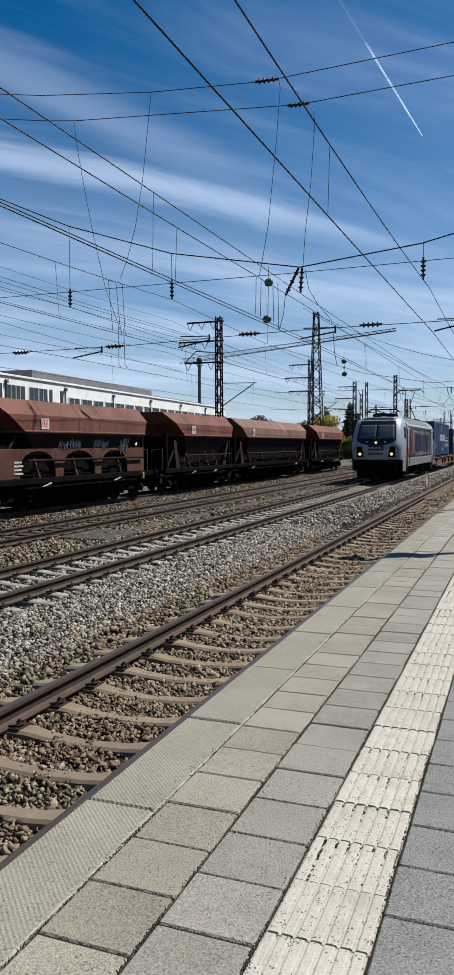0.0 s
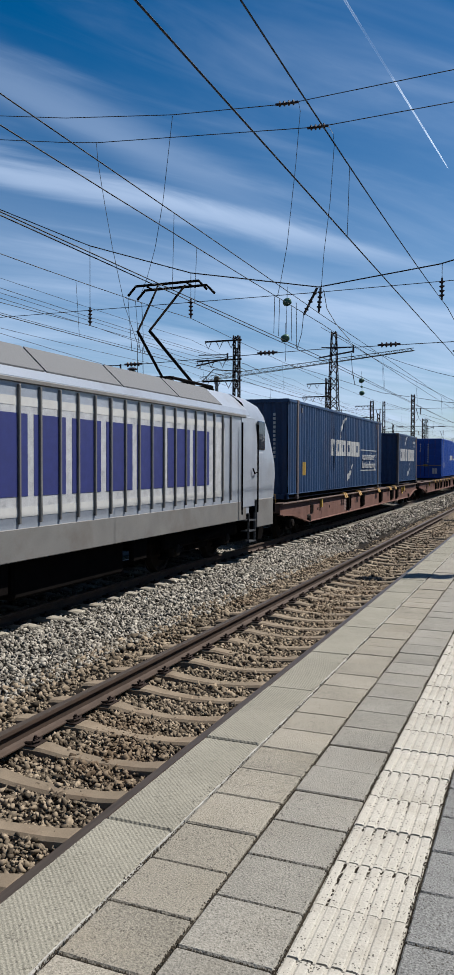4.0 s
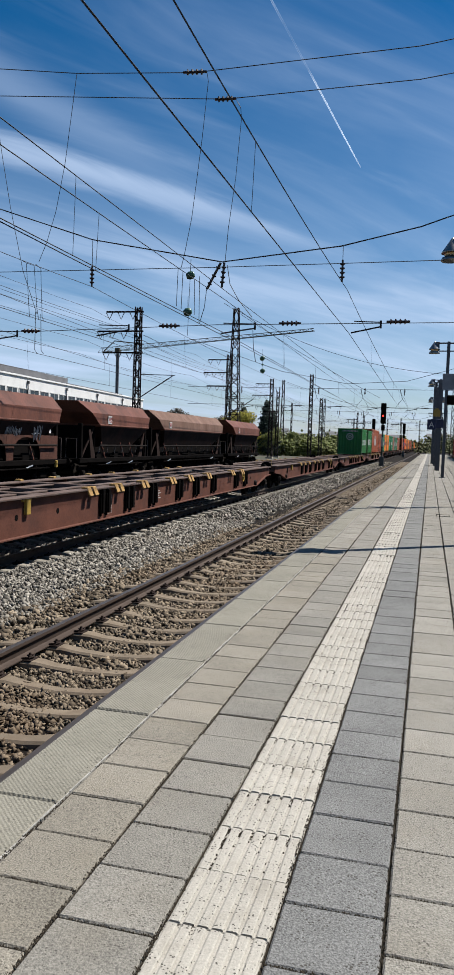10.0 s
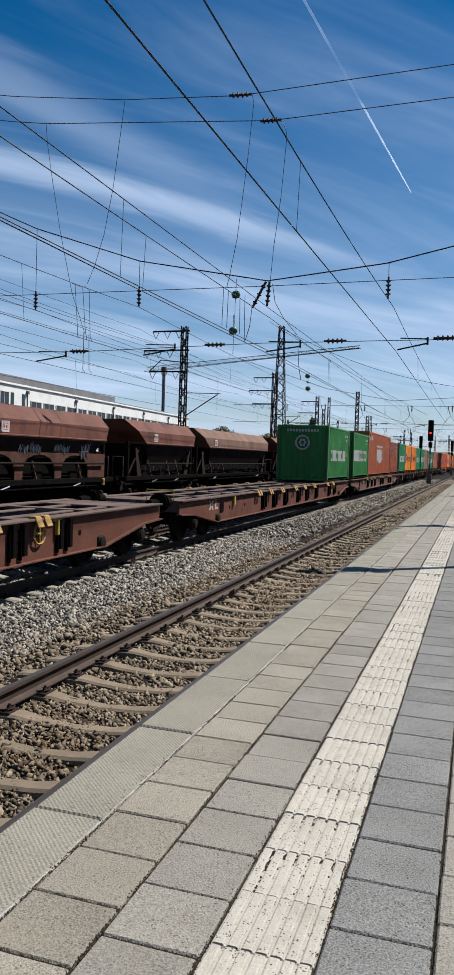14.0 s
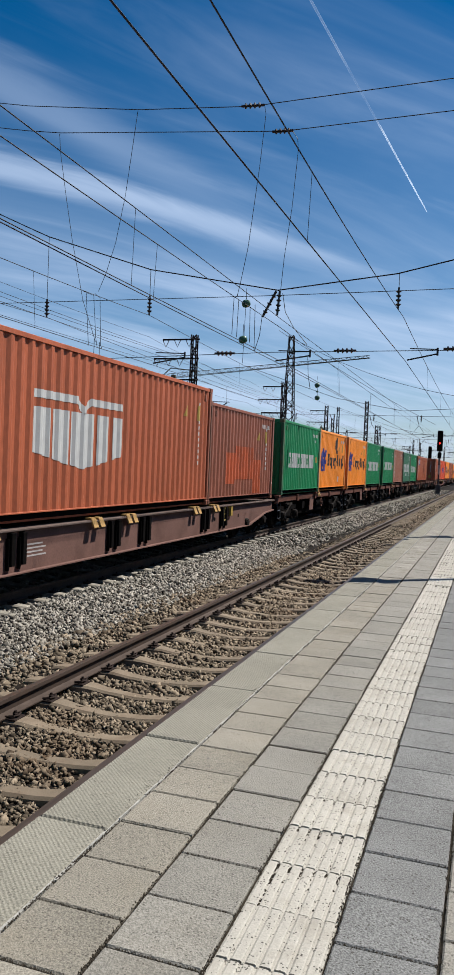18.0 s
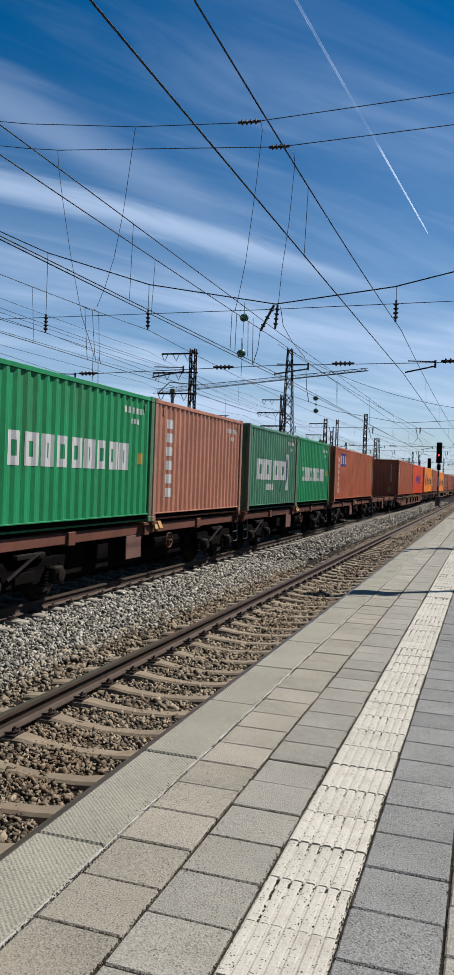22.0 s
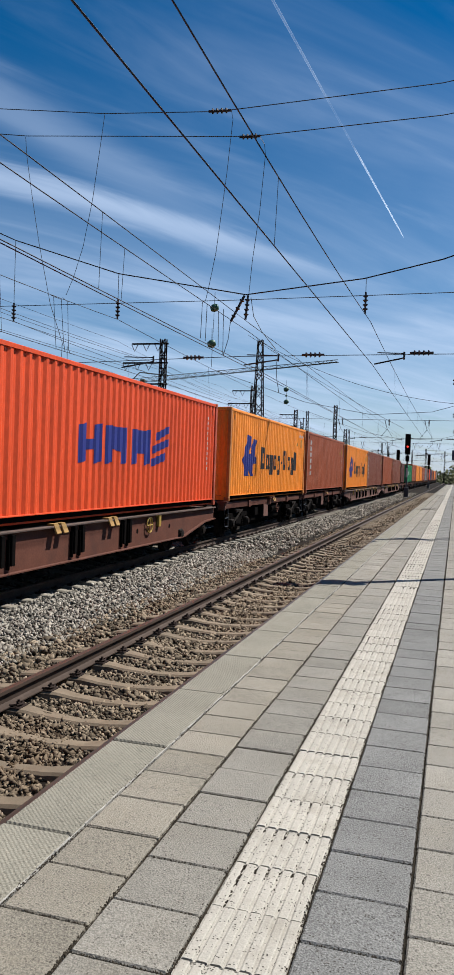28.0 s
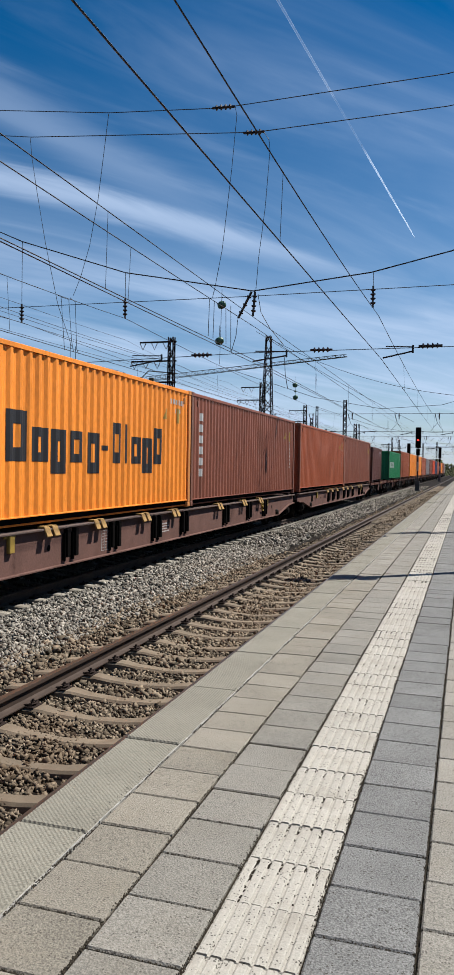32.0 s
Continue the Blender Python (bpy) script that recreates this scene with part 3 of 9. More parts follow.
def stones(name, strips, material, label):
    """strips: x0, x1, y0, y1, stones a square metre, radius, height of the bed, rough or fine solid."""
    vs, fs, o = [], [], 0
    for x0, x1, y0, y1, per, rad, z, fine in strips:
        n = int((x1 - x0) * (y1 - y0) * per)
        base, tri = (CUB, CUB_F) if fine else (OCT, OCT_F)
        k = len(base)
        p = base[None] * (1 + rng.uniform(-0.45, 0.4, (n, k, 1))) + rng.uniform(-0.34, 0.34, (n, k, 3))
        p = p * (rad * rng.uniform(0.55, 1.4, (n, 1, 1))) * rng.uniform(0.42, 1.4, (n, 1, 3))
        q = rng.normal(size=(n, 4))
        q /= np.linalg.norm(q, axis=1)[:, None]
        w, x, y, zq = q.T
        rot = np.stack([1 - 2 * (y * y + zq * zq), 2 * (x * y - w * zq), 2 * (x * zq + w * y), 2 * (x * y + w * zq), 1 - 2 * (x * x + zq * zq), 2 * (y * zq - w * x),
                        2 * (x * zq - w * y), 2 * (y * zq + w * x), 1 - 2 * (x * x + y * y)], 1).reshape(n, 3, 3)
        p = np.einsum("nij,nkj->nki", rot, p)
        c = np.stack([rng.uniform(x0, x1, n), rng.uniform(y0, y1, n), z + rng.uniform(-1.7, 1.15, n) * rad], 1)
        c[:, 2] += 0.018 * np.sin(c[:, 1] * 1.7 + c[:, 0] * 2.3) * np.sin(c[:, 0] * 3.1)
        p = p + c[:, None]
        vs.append(p.reshape(-1, 3))
        fs.append((tri[None] + (np.arange(n) * k)[:, None, None] + o).reshape(-1, 3))
        o += n * k
    ob = bulk(name, np.concatenate(vs), np.concatenate(fs), material)
    return tagged(ob, label, "ballast", kind="stuff")


stones("ballast_stones_track", [(-4.72, -1.62, 2.0, 7, 1900, 0.0185, -0.995, True), (-4.72, -1.62, 7, 12, 1300, 0.022, -0.995, True), (-4.72, -1.62, 12, 18, 820, 0.0265, -1.0, True), (-4.72, -1.62, 18, 40, 170, 0.042, -1.0, False),
                                (-4.72, -1.62, 40, 90, 60, 0.055, -1.0, False), (-4.72, -1.62, -7.5, 2.0, 260, 0.034, -1.0, False), (-5.2, -4.55, 3.0, 20, 700, 0.028, -0.975, True)], M_STONE, "brown rust-stained crushed stone between the sleepers")
stones("ballast_stones_grey", [(-6.75, -4.9, 3.5, 12, 1050, 0.0235, -0.965, True), (-6.75, -4.9, 12, 22, 800, 0.027, -0.965, True), (-6.6, -4.9, 22, 45, 170, 0.045, -0.965, False),
                               (-6.6, -4.9, 45, 110, 55, 0.06, -0.965, False), (-9.3, -4.75, -7.5, 3.6, 200, 0.036, -0.98, False), (-9.3, -6.6, 3.6, 6, 260, 0.036, -1.02, False), (-9.3, -6.6, 6, 22, 330, 0.034, -1.022, True), (-9.3, -6.6, 22, 50, 110, 0.048, -1.03, False)],
       M_STONE_GREY, "pale grey crushed stone shoulder between two tracks")
stones("ballast_stones_siding", [(-19, -9.2, -7.5, 9, 60, 0.05, -1.06, False), (3.1, 6.9, -7.5, 60, 70, 0.05, -1.0, False), (-19, -11.2, 9, 13, 80, 0.045, -1.15, False), (-11.1, -9.2, 9, 24, 210, 0.036, -0.985, True), (-11.1, -9.2, 24, 55, 80, 0.05, -0.985, False), (-19, -11.2, 13, 36, 130, 0.042, -1.15, False), (-19, -11.2, 36, 75, 45, 0.06, -1.15, False)],
       M_STONE, "weathered brown stones round the siding rails")

# rails: head, web and foot
RAIL_PROFILE = [(-0.036, 0), (0.036, 0), (0.037, -0.03), (0.03, -0.042), (0.009, -0.052), (0.008, -0.122), (0.03, -0.135), (0.07, -0.146), (0.07, -0.157), (-0.07, -0.157), (-0.07, -0.146), (-0.03, -0.135),
                (-0.008, -0.122), (-0.009, -0.052), (-0.03, -0.042), (-0.037, -0.03)]


def rail_shape(length):
    s = Shape()
    s.extrude(RAIL_PROFILE, -8, length)
    s.slot = 1
    s.box(-0.030, 0.030, -8, length, -0.002, 0.0025)
    return s.mesh("rail", M_RAIL, M_RAILTOP)


def sleeper_shape():
    """A concrete sleeper: high at the rail seats, low and narrow in the middle."""
    s = Shape()
    st = [(-1.3, -0.195, 0.075), (-1.22, -0.178, 0.09), (-0.98, -0.160, 0.10), (-0.52, -0.160, 0.10), (-0.35, -0.186, 0.085), (0, -0.206, 0.078), (0.35, -0.186, 0.085), (0.52, -0.160, 0.10), (0.98, -0.160, 0.10), (1.22, -0.178, 0.09), (1.3, -0.195, 0.075)]
    v, f = [], []
    for x, z, w in st:
        v += [(x, -w - 0.03, -0.36), (x, -w, z - 0.02), (x, -w + 0.025, z), (x, w - 0.025, z), (x, w, z - 0.02), (x, w + 0.03, -0.36)]
    for i in range(len(st) - 1):
        for k in range(5):
            f.append((i * 6 + k, i * 6 + k + 1, i * 6 + 7 + k, i * 6 + 6 + k))
    f += [tuple(range(6)), tuple(range((len(st) - 1) * 6, len(st) * 6))[::-1]]
    return s.add(v, f)


def clip_shape():
    """The two spring clips, screws and guide plates at one rail seat."""
    s = Shape()
    for side in (-1, 1):
        x = side * 0.115
        s.box(x - 0.055, x + 0.055, -0.085, 0.085, -0.162, -0.148, 0.004)
        s.tube([(x - side * 0.06, -0.06, -0.14), (x + side * 0.02, -0.055, -0.128), (x + side * 0.035, 0, -0.13), (x + side * 0.02, 0.055, -0.128), (x - side * 0.06, 0.06, -0.14)], 0.011, 5)
        s.lathe([(0.024, -0.15), (0.024, -0.118), (0.014, -0.116), (0.014, -0.092), (0.001, -0.09)], 6, pose(x, 0, 0))
    return s


SLEEPER_ME = sleeper_shape().mesh("sleeper", M_SLEEPER)
SLEEPER_PALE_ME = sleeper_shape().mesh("sleeper", M_SLEEPER_PALE)
CLIP_ME = clip_shape().mesh("rail_clip", M_CLIP)
TIMBER_ME = Shape().box(-1.3, 1.3, -0.13, 0.13, -0.32, -0.165, 0.01).mesh("sleeper", M_SLEEPER_WOOD)


def track(name, x, length, y0, count, pitch, sleeper, label, clips_to, turn=0.0, level=RAIL):
    t = thing(name, label, "railway track", "tracks", "structure", pose(x, 0, level, 0, 0, turn))
    me = rail_shape(length)
    for side in (-0.7535, 0.7535):
        part("rail", me, None, t, "worn steel rail with a bright head", pose(side, 0, 0))
    for i in range(count):
        y = y0 + i * pitch
        j = random.uniform(-0.012, 0.012)
        sl = part("sleeper", sleeper, None, t, "", pose(j, y + j, random.uniform(-0.006, 0.004), 0, 0, random.uniform(-0.4, 0.4)))
        if 1.0 < y < clips_to:
            for side in (-0.7535, 0.7535):
                part("rail_clip", CLIP_ME, None, sl, "", pose(side - j, 0, 0))
    return t


track("track_1", X_T1, 420, 1.67 - 15 * 0.6, 205, 0.6, SLEEPER_ME, "platform track with rusty rails on brown concrete sleepers", 34)
track("track_2", X_T2, 420, 4.4 - 20 * 0.6, 190, 0.6, SLEEPER_PALE_ME, "through track on pale concrete sleepers", 40)
track("track_3", X_T3, 420, 8.0 - 24 * 0.65, 114, 0.65, TIMBER_ME, "rusty siding track on timber sleepers", 24, level=RAIL_S)
track("track_4", X_T4, 420, 10.0 - 27 * 0.65, 117, 0.65, TIMBER_ME, "rusty siding track under the hopper wagons", 0, level=RAIL_S)

# cable duct with concrete lids between the tracks
duct = thing("cable_duct", "pale concrete cable duct lids between the tracks", "cable duct", kind="structure", at=pose(-10.15, 0, -0.93))
LID = Shape().box(-0.22, 0.22, 0.005, 0.995, -0.2, 0.0, 0.012).mesh("duct_lid", M_LID)
for i in range(90):
    part("duct_lid", LID, None, duct, "", pose(random.uniform(-0.008, 0.008), 19 + i, random.uniform(-0.006, 0.006), 0, 0, random.uniform(-0.5, 0.5)))
cover = thing("cable_pit_cover", "flat weathered concrete pit cover beside the siding", "pit cover", at=pose(-10.4, 17.7, -0.93))
part("cover_slab", Shape().box(-0.75, 0.0, -0.9, 1.2, -0.15, 0.02, 0.015), M_LID, cover)
part("cover_slab", Shape().box(0.01, 0.72, -0.9, 1.2, -0.15, 0.018, 0.015), M_LID, cover)

# ---- platform ----
P_W = 0.308          # width of one column of slabs with its joint
EDGE = -1.615        # outer edge over the platform track
EDGE_R = 3.1
plat = Shape()
plat.box(EDGE + 0.06, EDGE_R - 0.06, -8, 150, -1.4, -0.015)
platform = tagged(part("platform", plat, M_JOINT), "paved island platform with dark joints", "platform", kind="structure")
wall = Shape()
wall.box(EDGE + 0.05, EDGE + 0.058, -8, 150, -1.4, -0.085)
part("edge_wall", wall, M_PLATFORM, platform, "grey concrete platform wall")


def slab_shape(w, l, h, b=0.006):
    return Shape().box(0, w, 0, l, -h, 0, b)


def tactile_shape(l):
    """A ribbed guiding tile: seven raised ribs along the platform."""
    s = Shape()
    w = P_W - 0.008
    s.box(0, w, 0, l, -0.08, -0.0055, 0.002)
    n = 7
    for i in range(n):
        x = w * (i + 0.5) / n
        s.extrude([(x - 0.0185, -0.007), (x - 0.0155, -0.0014), (x - 0.011, 0.0003), (x + 0.011, 0.0003), (x + 0.0155, -0.0014), (x + 0.0185, -0.007)], 0.003, l - 0.003)
    return s


def groove_dirt(l, heavy):
    """Crumbs of dark dirt and moss lying in the grooves of one tile, thickest at the far end."""
    s = Shape()
    w = P_W - 0.008
    for i in range(8):
        x = w * i / 7
        lo, hi = max(0.003, x - 0.010), min(w - 0.003, x + 0.010)
        reach = random.choice((0.03, 0.05, 0.07, 0.1, 0.13)) if heavy else random.choice((0.0, 0.015, 0.03, 0.045, 0.06))
        for k in range(int(reach * 400) + random.randrange(7)):
            d = reach * random.random() ** 1.3 if random.random() < 0.75 else random.uniform(0, l - 0.02)
            q = random.uniform(0.0018, 0.0066) if heavy else random.uniform(0.0018, 0.0048)
            xx, yy = random.uniform(lo + q * 0.6, hi - q * 0.6), l - 0.003 - q - d
            if yy < 0.004:
                continue
            n = 5
            a0 = random.random() * 6.28
            ring = [(xx + q * math.cos(a0 + 6.28318 * j / n) * random.uniform(0.6, 1.2), yy + q * 1.3 * math.sin(a0 + 6.28318 * j / n) * random.uniform(0.6, 1.3)) for j in range(n)]
            s.add([(p[0], p[1], -0.006) for p in ring] + [(xx, yy, -0.0022 + q * 0.3)], [(j, (j + 1) % n, n) for j in range(n)])
    return s


ROW = 0.2937
# column: first x, first joint, kind
COLUMNS = [(EDGE + P_W, 2.12, "slab"), (EDGE + 2 * P_W, 2.28, "grey"), (EDGE + 3 * P_W, 2.648, "tactile"), (EDGE + 4 * P_W, 2.26, "dark")]
COLUMNS += [(EDGE + (5 + k) * P_W, (3.273, 3.463, 3.31, 3.48, 3.29, 3.46, 3.3, 3.47, 3.28, 3.45)[k], "pale") for k in range(10)]
NEAR_ME = {"slab": slab_shape(P_W - 0.010, ROW - 0.005, 0.08).mesh("paving_slab", M_SLAB), "grey": slab_shape(P_W - 0.010, ROW - 0.005, 0.08).mesh("paving_slab", M_SLAB_GREY), "pale": slab_shape(P_W - 0.010, ROW - 0.005, 0.08).mesh("paving_slab", M_SLAB_PALE), "dark": slab_shape(P_W - 0.010, ROW - 0.005, 0.08).mesh("paving_slab", M_DARK),
           "tactile": tactile_shape(ROW - 0.004).mesh("tactile_tile", M_TACT)}
FAR_MATS = {"slab": M_SLAB_FAR, "pale": M_SLAB_PALE, "grey": M_SLAB_GREY, "dark": M_DARK_FAR, "tactile": M_TACT}
DIRT_ME = [groove_dirt(ROW - 0.004, h).mesh("groove_dirt", M_JOINT) for h in (True, True, False, False, False, False, False)]
far_dirt = Shape()
far_shapes = {k: Shape() for k in FAR_MATS}
for ci, (cx, cy, kind) in enumerate(COLUMNS):
    k0 = -int((cy - 0.6) / ROW)
    lim = 9.5 if ci < 5 else 6.5
    for k in range(k0 - 26, int((150 - cy) / ROW)):
        y = cy + k * ROW
        dz, tilt = random.uniform(-0.0025, 0.0025), random.uniform(-0.25, 0.25)
        if y < 0.45:
            far_shapes[kind].box(cx + 0.005, cx + P_W - 0.004, y, y + ROW - 0.006, -0.08, dz, 0.003)
        elif y < lim:
            tile = part("tactile_tile" if kind == "tactile" else "paving_slab", NEAR_ME[kind], None, platform, "", pose(cx + random.uniform(0.003, 0.006), y + 0.002, dz, tilt, random.uniform(-0.25, 0.25), random.uniform(-0.3, 0.3)))
            if kind == "tactile":
                heavy = abs(y - (2.648 - ROW)) < 0.05 or random.random() < 0.12
                if heavy or random.random() < 0.75:
                    part("groove_dirt", DIRT_ME[random.randrange(2) if heavy else 2 + random.randrange(5)], None, tile, "dark dirt in the grooves")
        elif kind == "tactile" and y < 26:
            if random.random() < 0.8:
                run = random.choice((0.03, 0.05, 0.08, 0.13))
                for i in range(1, 7):
                    x = cx + 0.004 + (P_W - 0.008) * i / 7
                    if random.random() < 0.75:
                        far_dirt.box(x - 0.011, x + 0.011, y + ROW - 0.004 - run, y + ROW - 0.004, -0.007, -0.001)
            o = len(far_shapes[kind].v)
            src = tactile_shape(ROW - 0.004)
            far_shapes[kind].add([(a + cx + 0.004, b + y, c + dz) for a, b, c in src.v], src.f)
        elif y < 60:
            far_shapes[kind].box(cx + 0.009, cx + P_W - 0.011, y, y + ROW - 0.010, -0.08, dz, 0.003)
        elif k % 4 == 0:
            far_shapes[kind].box(cx + 0.004, cx + P_W - 0.005, y, y + ROW * 4 - 0.01, -0.08, 0)
tagged(part("groove_dirt_far", far_dirt, M_JOINT, platform), "dark dirt in the far guiding tiles", "", kind="stuff")
for kind, s in far_shapes.items():
    tagged(part("tactile_tiles_far" if kind == "tactile" else ("anthracite_slabs_far" if kind == "dark" else kind + "_slabs_far" if kind in ("pale", "grey") else "paving_slabs_far"), s, FAR_MATS[kind], platform), "far paving of the platform", "", kind="stuff")


def coping_shape(l):
    """A kerb slab with a fine diamond tread."""
    s = Shape()
    w = P_W - 0.012
    s.box(0, w, 0, l, -0.14, -0.002, 0.008)
    return s


COPE_L = 0.99
COPE_ME = coping_shape(COPE_L - 0.012).mesh("coping_slab", M_COPE)
COPE_FAR = Shape().box(0, P_W - 0.012, 0, COPE_L - 0.012, -0.14, 0, 0.008).mesh("coping_slab", M_COPE)
for k in range(-10, 148):
    y = 2.63 + k * COPE_L
    part("coping_slab", COPE_ME if y < 14 else COPE_FAR, None, platform, "", pose(EDGE, y, random.uniform(-0.002, 0.002)))
    part("coping_slab", COPE_FAR, None, platform, "", pose(EDGE_R - P_W, y + 0.3, 0))
mort = Shape()
for k in range(240):
    y = 0.8 + k * 0.12
    w = random.uniform(0.004, 0.011)
    mort.box(EDGE + P_W - 0.011, EDGE + P_W - 0.011 + w, y, y + 0.119, -0.03, random.uniform(-0.004, 0.001))
part("mortar_joint", mort, M_MORTAR, platform, "pale mortar joint along the kerb slabs")
# crumbs of dirt and moss along the joints, and scattered specks
vs, fs, o = [], [], 0


def crumbs(cx, cy, n, q0, q1, height):
    """n small six-cornered crumbs round the points cx, cy."""
    global o
    q = rng.uniform(q0, q1, n)
    a = rng.uniform(0, 6.283, (n, 1)) + np.arange(5)[None] * 1.2566
    r = q[:, None] * rng.uniform(0.5, 1.25, (n, 5))
    ring = np.stack([cx[:, None] + r * np.cos(a), cy[:, None] + r * np.sin(a), np.full((n, 5), -0.004)], 2)
    tip = np.stack([cx, cy, height + q * 0.25], 1)[:, None]
    vs.append(np.concatenate([ring, tip], 1).reshape(-1, 3))
    tri = np.array([(j, (j + 1) % 5, 5) for j in range(5)])
    fs.append((tri[None] + (np.arange(n) * 6)[:, None, None] + o).reshape(-1, 3))
    o += n * 6


for ci in range(1, 11):
    jx = EDGE + ci * P_W
    n = 2400 if ci < 6 else 1100
    y = 1.0 + 11.0 * rng.random(n) ** 1.5
    keep = np.sin(y * 3.1 + ci) + np.sin(y * 7.7 + 2 * ci) + rng.normal(0, 0.8, n) > -0.4
    y = y[keep]
    crumbs(jx + rng.normal(0, 0.0052, len(y)), y, len(y), 0.0014, 0.0046, 0.0008)
for cx, cy, kind in COLUMNS[:8]:
    if kind == "tactile":
        continue
    for k in range(-6, 24):
        y = cy + k * ROW
        if 1.0 < y < 9.0:
            n = int(random.choice((25, 60, 90, 130)))
            crumbs(cx + rng.uniform(0, P_W, n), y - 0.002 + rng.normal(0, 0.0035, n), n, 0.0013, 0.0038, 0.0008)
n = 5200
scat_y = 1.0 + 9.0 * rng.random(n) ** 1.4
scat_x = EDGE + P_W * rng.integers(1, 9, n) + rng.normal(0, 0.028, n)
crumbs(scat_x, scat_y, n, 0.0012, 0.0036, 0.0012)
tagged(bulk("joint_crumbs", np.concatenate(vs), np.concatenate(fs), M_JOINT), "dark crumbs of dirt and moss in the joints", "dirt", kind="stuff")
for mx, my in ((0.52, 10.35), (0.3, 16.3), (0.9, 14.6)):
    cov = thing("access_cover", "small paved access cover in a steel frame, set in the platform", "access cover", at=pose(mx, my, 0.003))
    fr = Shape()
    for a in ((-0.13, -0.12, -0.2, 0.2), (0.12, 0.13, -0.2, 0.2), (-0.13, 0.13, -0.2, -0.19), (-0.13, 0.13, 0.19, 0.2)):
        fr.box(a[0], a[1], a[2], a[3], -0.03, 0.004)
    part("frame", fr, M_BOGIE, cov)
weeds = Shape()
for k in range(70):
    wx, wy = random.gauss(0, 0.14), random.gauss(0, 0.3)
    dx, dy, wh = random.uniform(-0.05, 0.05), random.uniform(-0.05, 0.05), random.uniform(0.03, 0.11)
    weeds.add([(wx - 0.006, wy, 0), (wx + 0.006, wy, 0), (wx + dx * 0.5, wy + dy * 0.5, wh * 0.7), (wx + dx, wy + dy, wh)], [(0, 1, 2), (0, 2, 3), (1, 3, 2)])
tagged(part("weeds", weeds, mat("dry_weed", (0.30, 0.30, 0.10), 0.8, island=0.4), at=pose(1.0, 17.6, 0.002)), "thin dry weeds in the paving joints by the lamp pole", "weeds", kind="stuff")
drain = thing("drain_channel", "dark drain slot across the kerb side of the platform", "drain", at=pose(-1.2, 33.9, 0.002))
part("slot", Shape().box(-0.35, 0.45, -0.09, 0.09, -0.02, 0.004), M_BOGIE, drain)


# ---- the goods train: things are built with y from 0 at the leading end, z from the rail top ----
MOVING = []          # (thing, distance of its leading end at 0 s, height)


def ride(ob, u, z):
    ob.matrix_basis = pose(X_T2, u, z)
    MOVING.append((ob, u, z))
    return ob


PITCH = 0.278


def waves(y0, y1, half, depth=0.036):
    """Points (y, x) along a corrugated panel."""
    n = max(2, round((y1 - y0) / PITCH))
    p = (y1 - y0) / n
    out = []
    for i in range(n):
        a = y0 + i * p
        out += [(a, half - depth), (a + 0.25 * p, half - depth), (a + 0.5 * p, half), (a + 0.75 * p, half)]
    return out + [(y1, half - depth)]


def corrugated(pts, z0, z1, flip=1):
    s = Shape()
    v = [(flip * x, y, z) for y, x in pts for z in (z0, z1)]
    n = len(pts)
    f = [(2 * i, 2 * i + 2, 2 * i + 3, 2 * i + 1) for i in range(n - 1)]
    return s.add(v, f)


def decal(pts, quads, lift=0.004):
    """Flat painted shapes that follow a corrugated side. quads: y0, y1, then low and high z at y0 and at y1."""
    s = Shape()
    ys = [p[0] for p in pts]
    xs = [p[1] for p in pts]
    for y0, y1, a0, a1, b0, b1 in quads:
        cut = [y0] + [y for y in ys if y0 < y < y1] + [y1]
        v, f = [], []
        for y in cut:
            t = (y - y0) / (y1 - y0)
            x = float(np.interp(y, ys, xs)) + lift
            v += [(x, y, a0 + (b0 - a0) * t), (x, y, a1 + (b1 - a1) * t)]
        f = [(2 * i, 2 * i + 2, 2 * i + 3, 2 * i + 1) for i in range(len(cut) - 1)]
        s.add(v, f)
    return s


def word(y, z, h, widths, gap, w=1.0):
    """A row of plain blocks as wide as letters."""
    out = []
    for k in widths:
        if k > 0:
            out.append((y, y + k * w, z, z + h, z, z + h))
        y += abs(k) * w + gap
    return out


def arc(cy, cz, r, a0, a1, w0, w1, n=16):
    out = []
    for i in range(n):
        t0, t1 = radians(a0 + (a1 - a0) * i / n), radians(a0 + (a1 - a0) * (i + 1) / n)
        wa, wb = w0 + (w1 - w0) * i / n, w0 + (w1 - w0) * (i + 1) / n
        p0, p1 = (cy + r * math.cos(t0), cz + r * math.sin(t0)), (cy + r * math.cos(t1), cz + r * math.sin(t1))
        if p0[0] > p1[0]:
            p0, p1, wa, wb = p1, p0, wb, wa
        if p1[0] - p0[0] > 0.004:
            out.append((p0[0], p1[0], p0[1] - wa, p0[1] + wa, p1[1] - wb, p1[1] + wb))
    return out


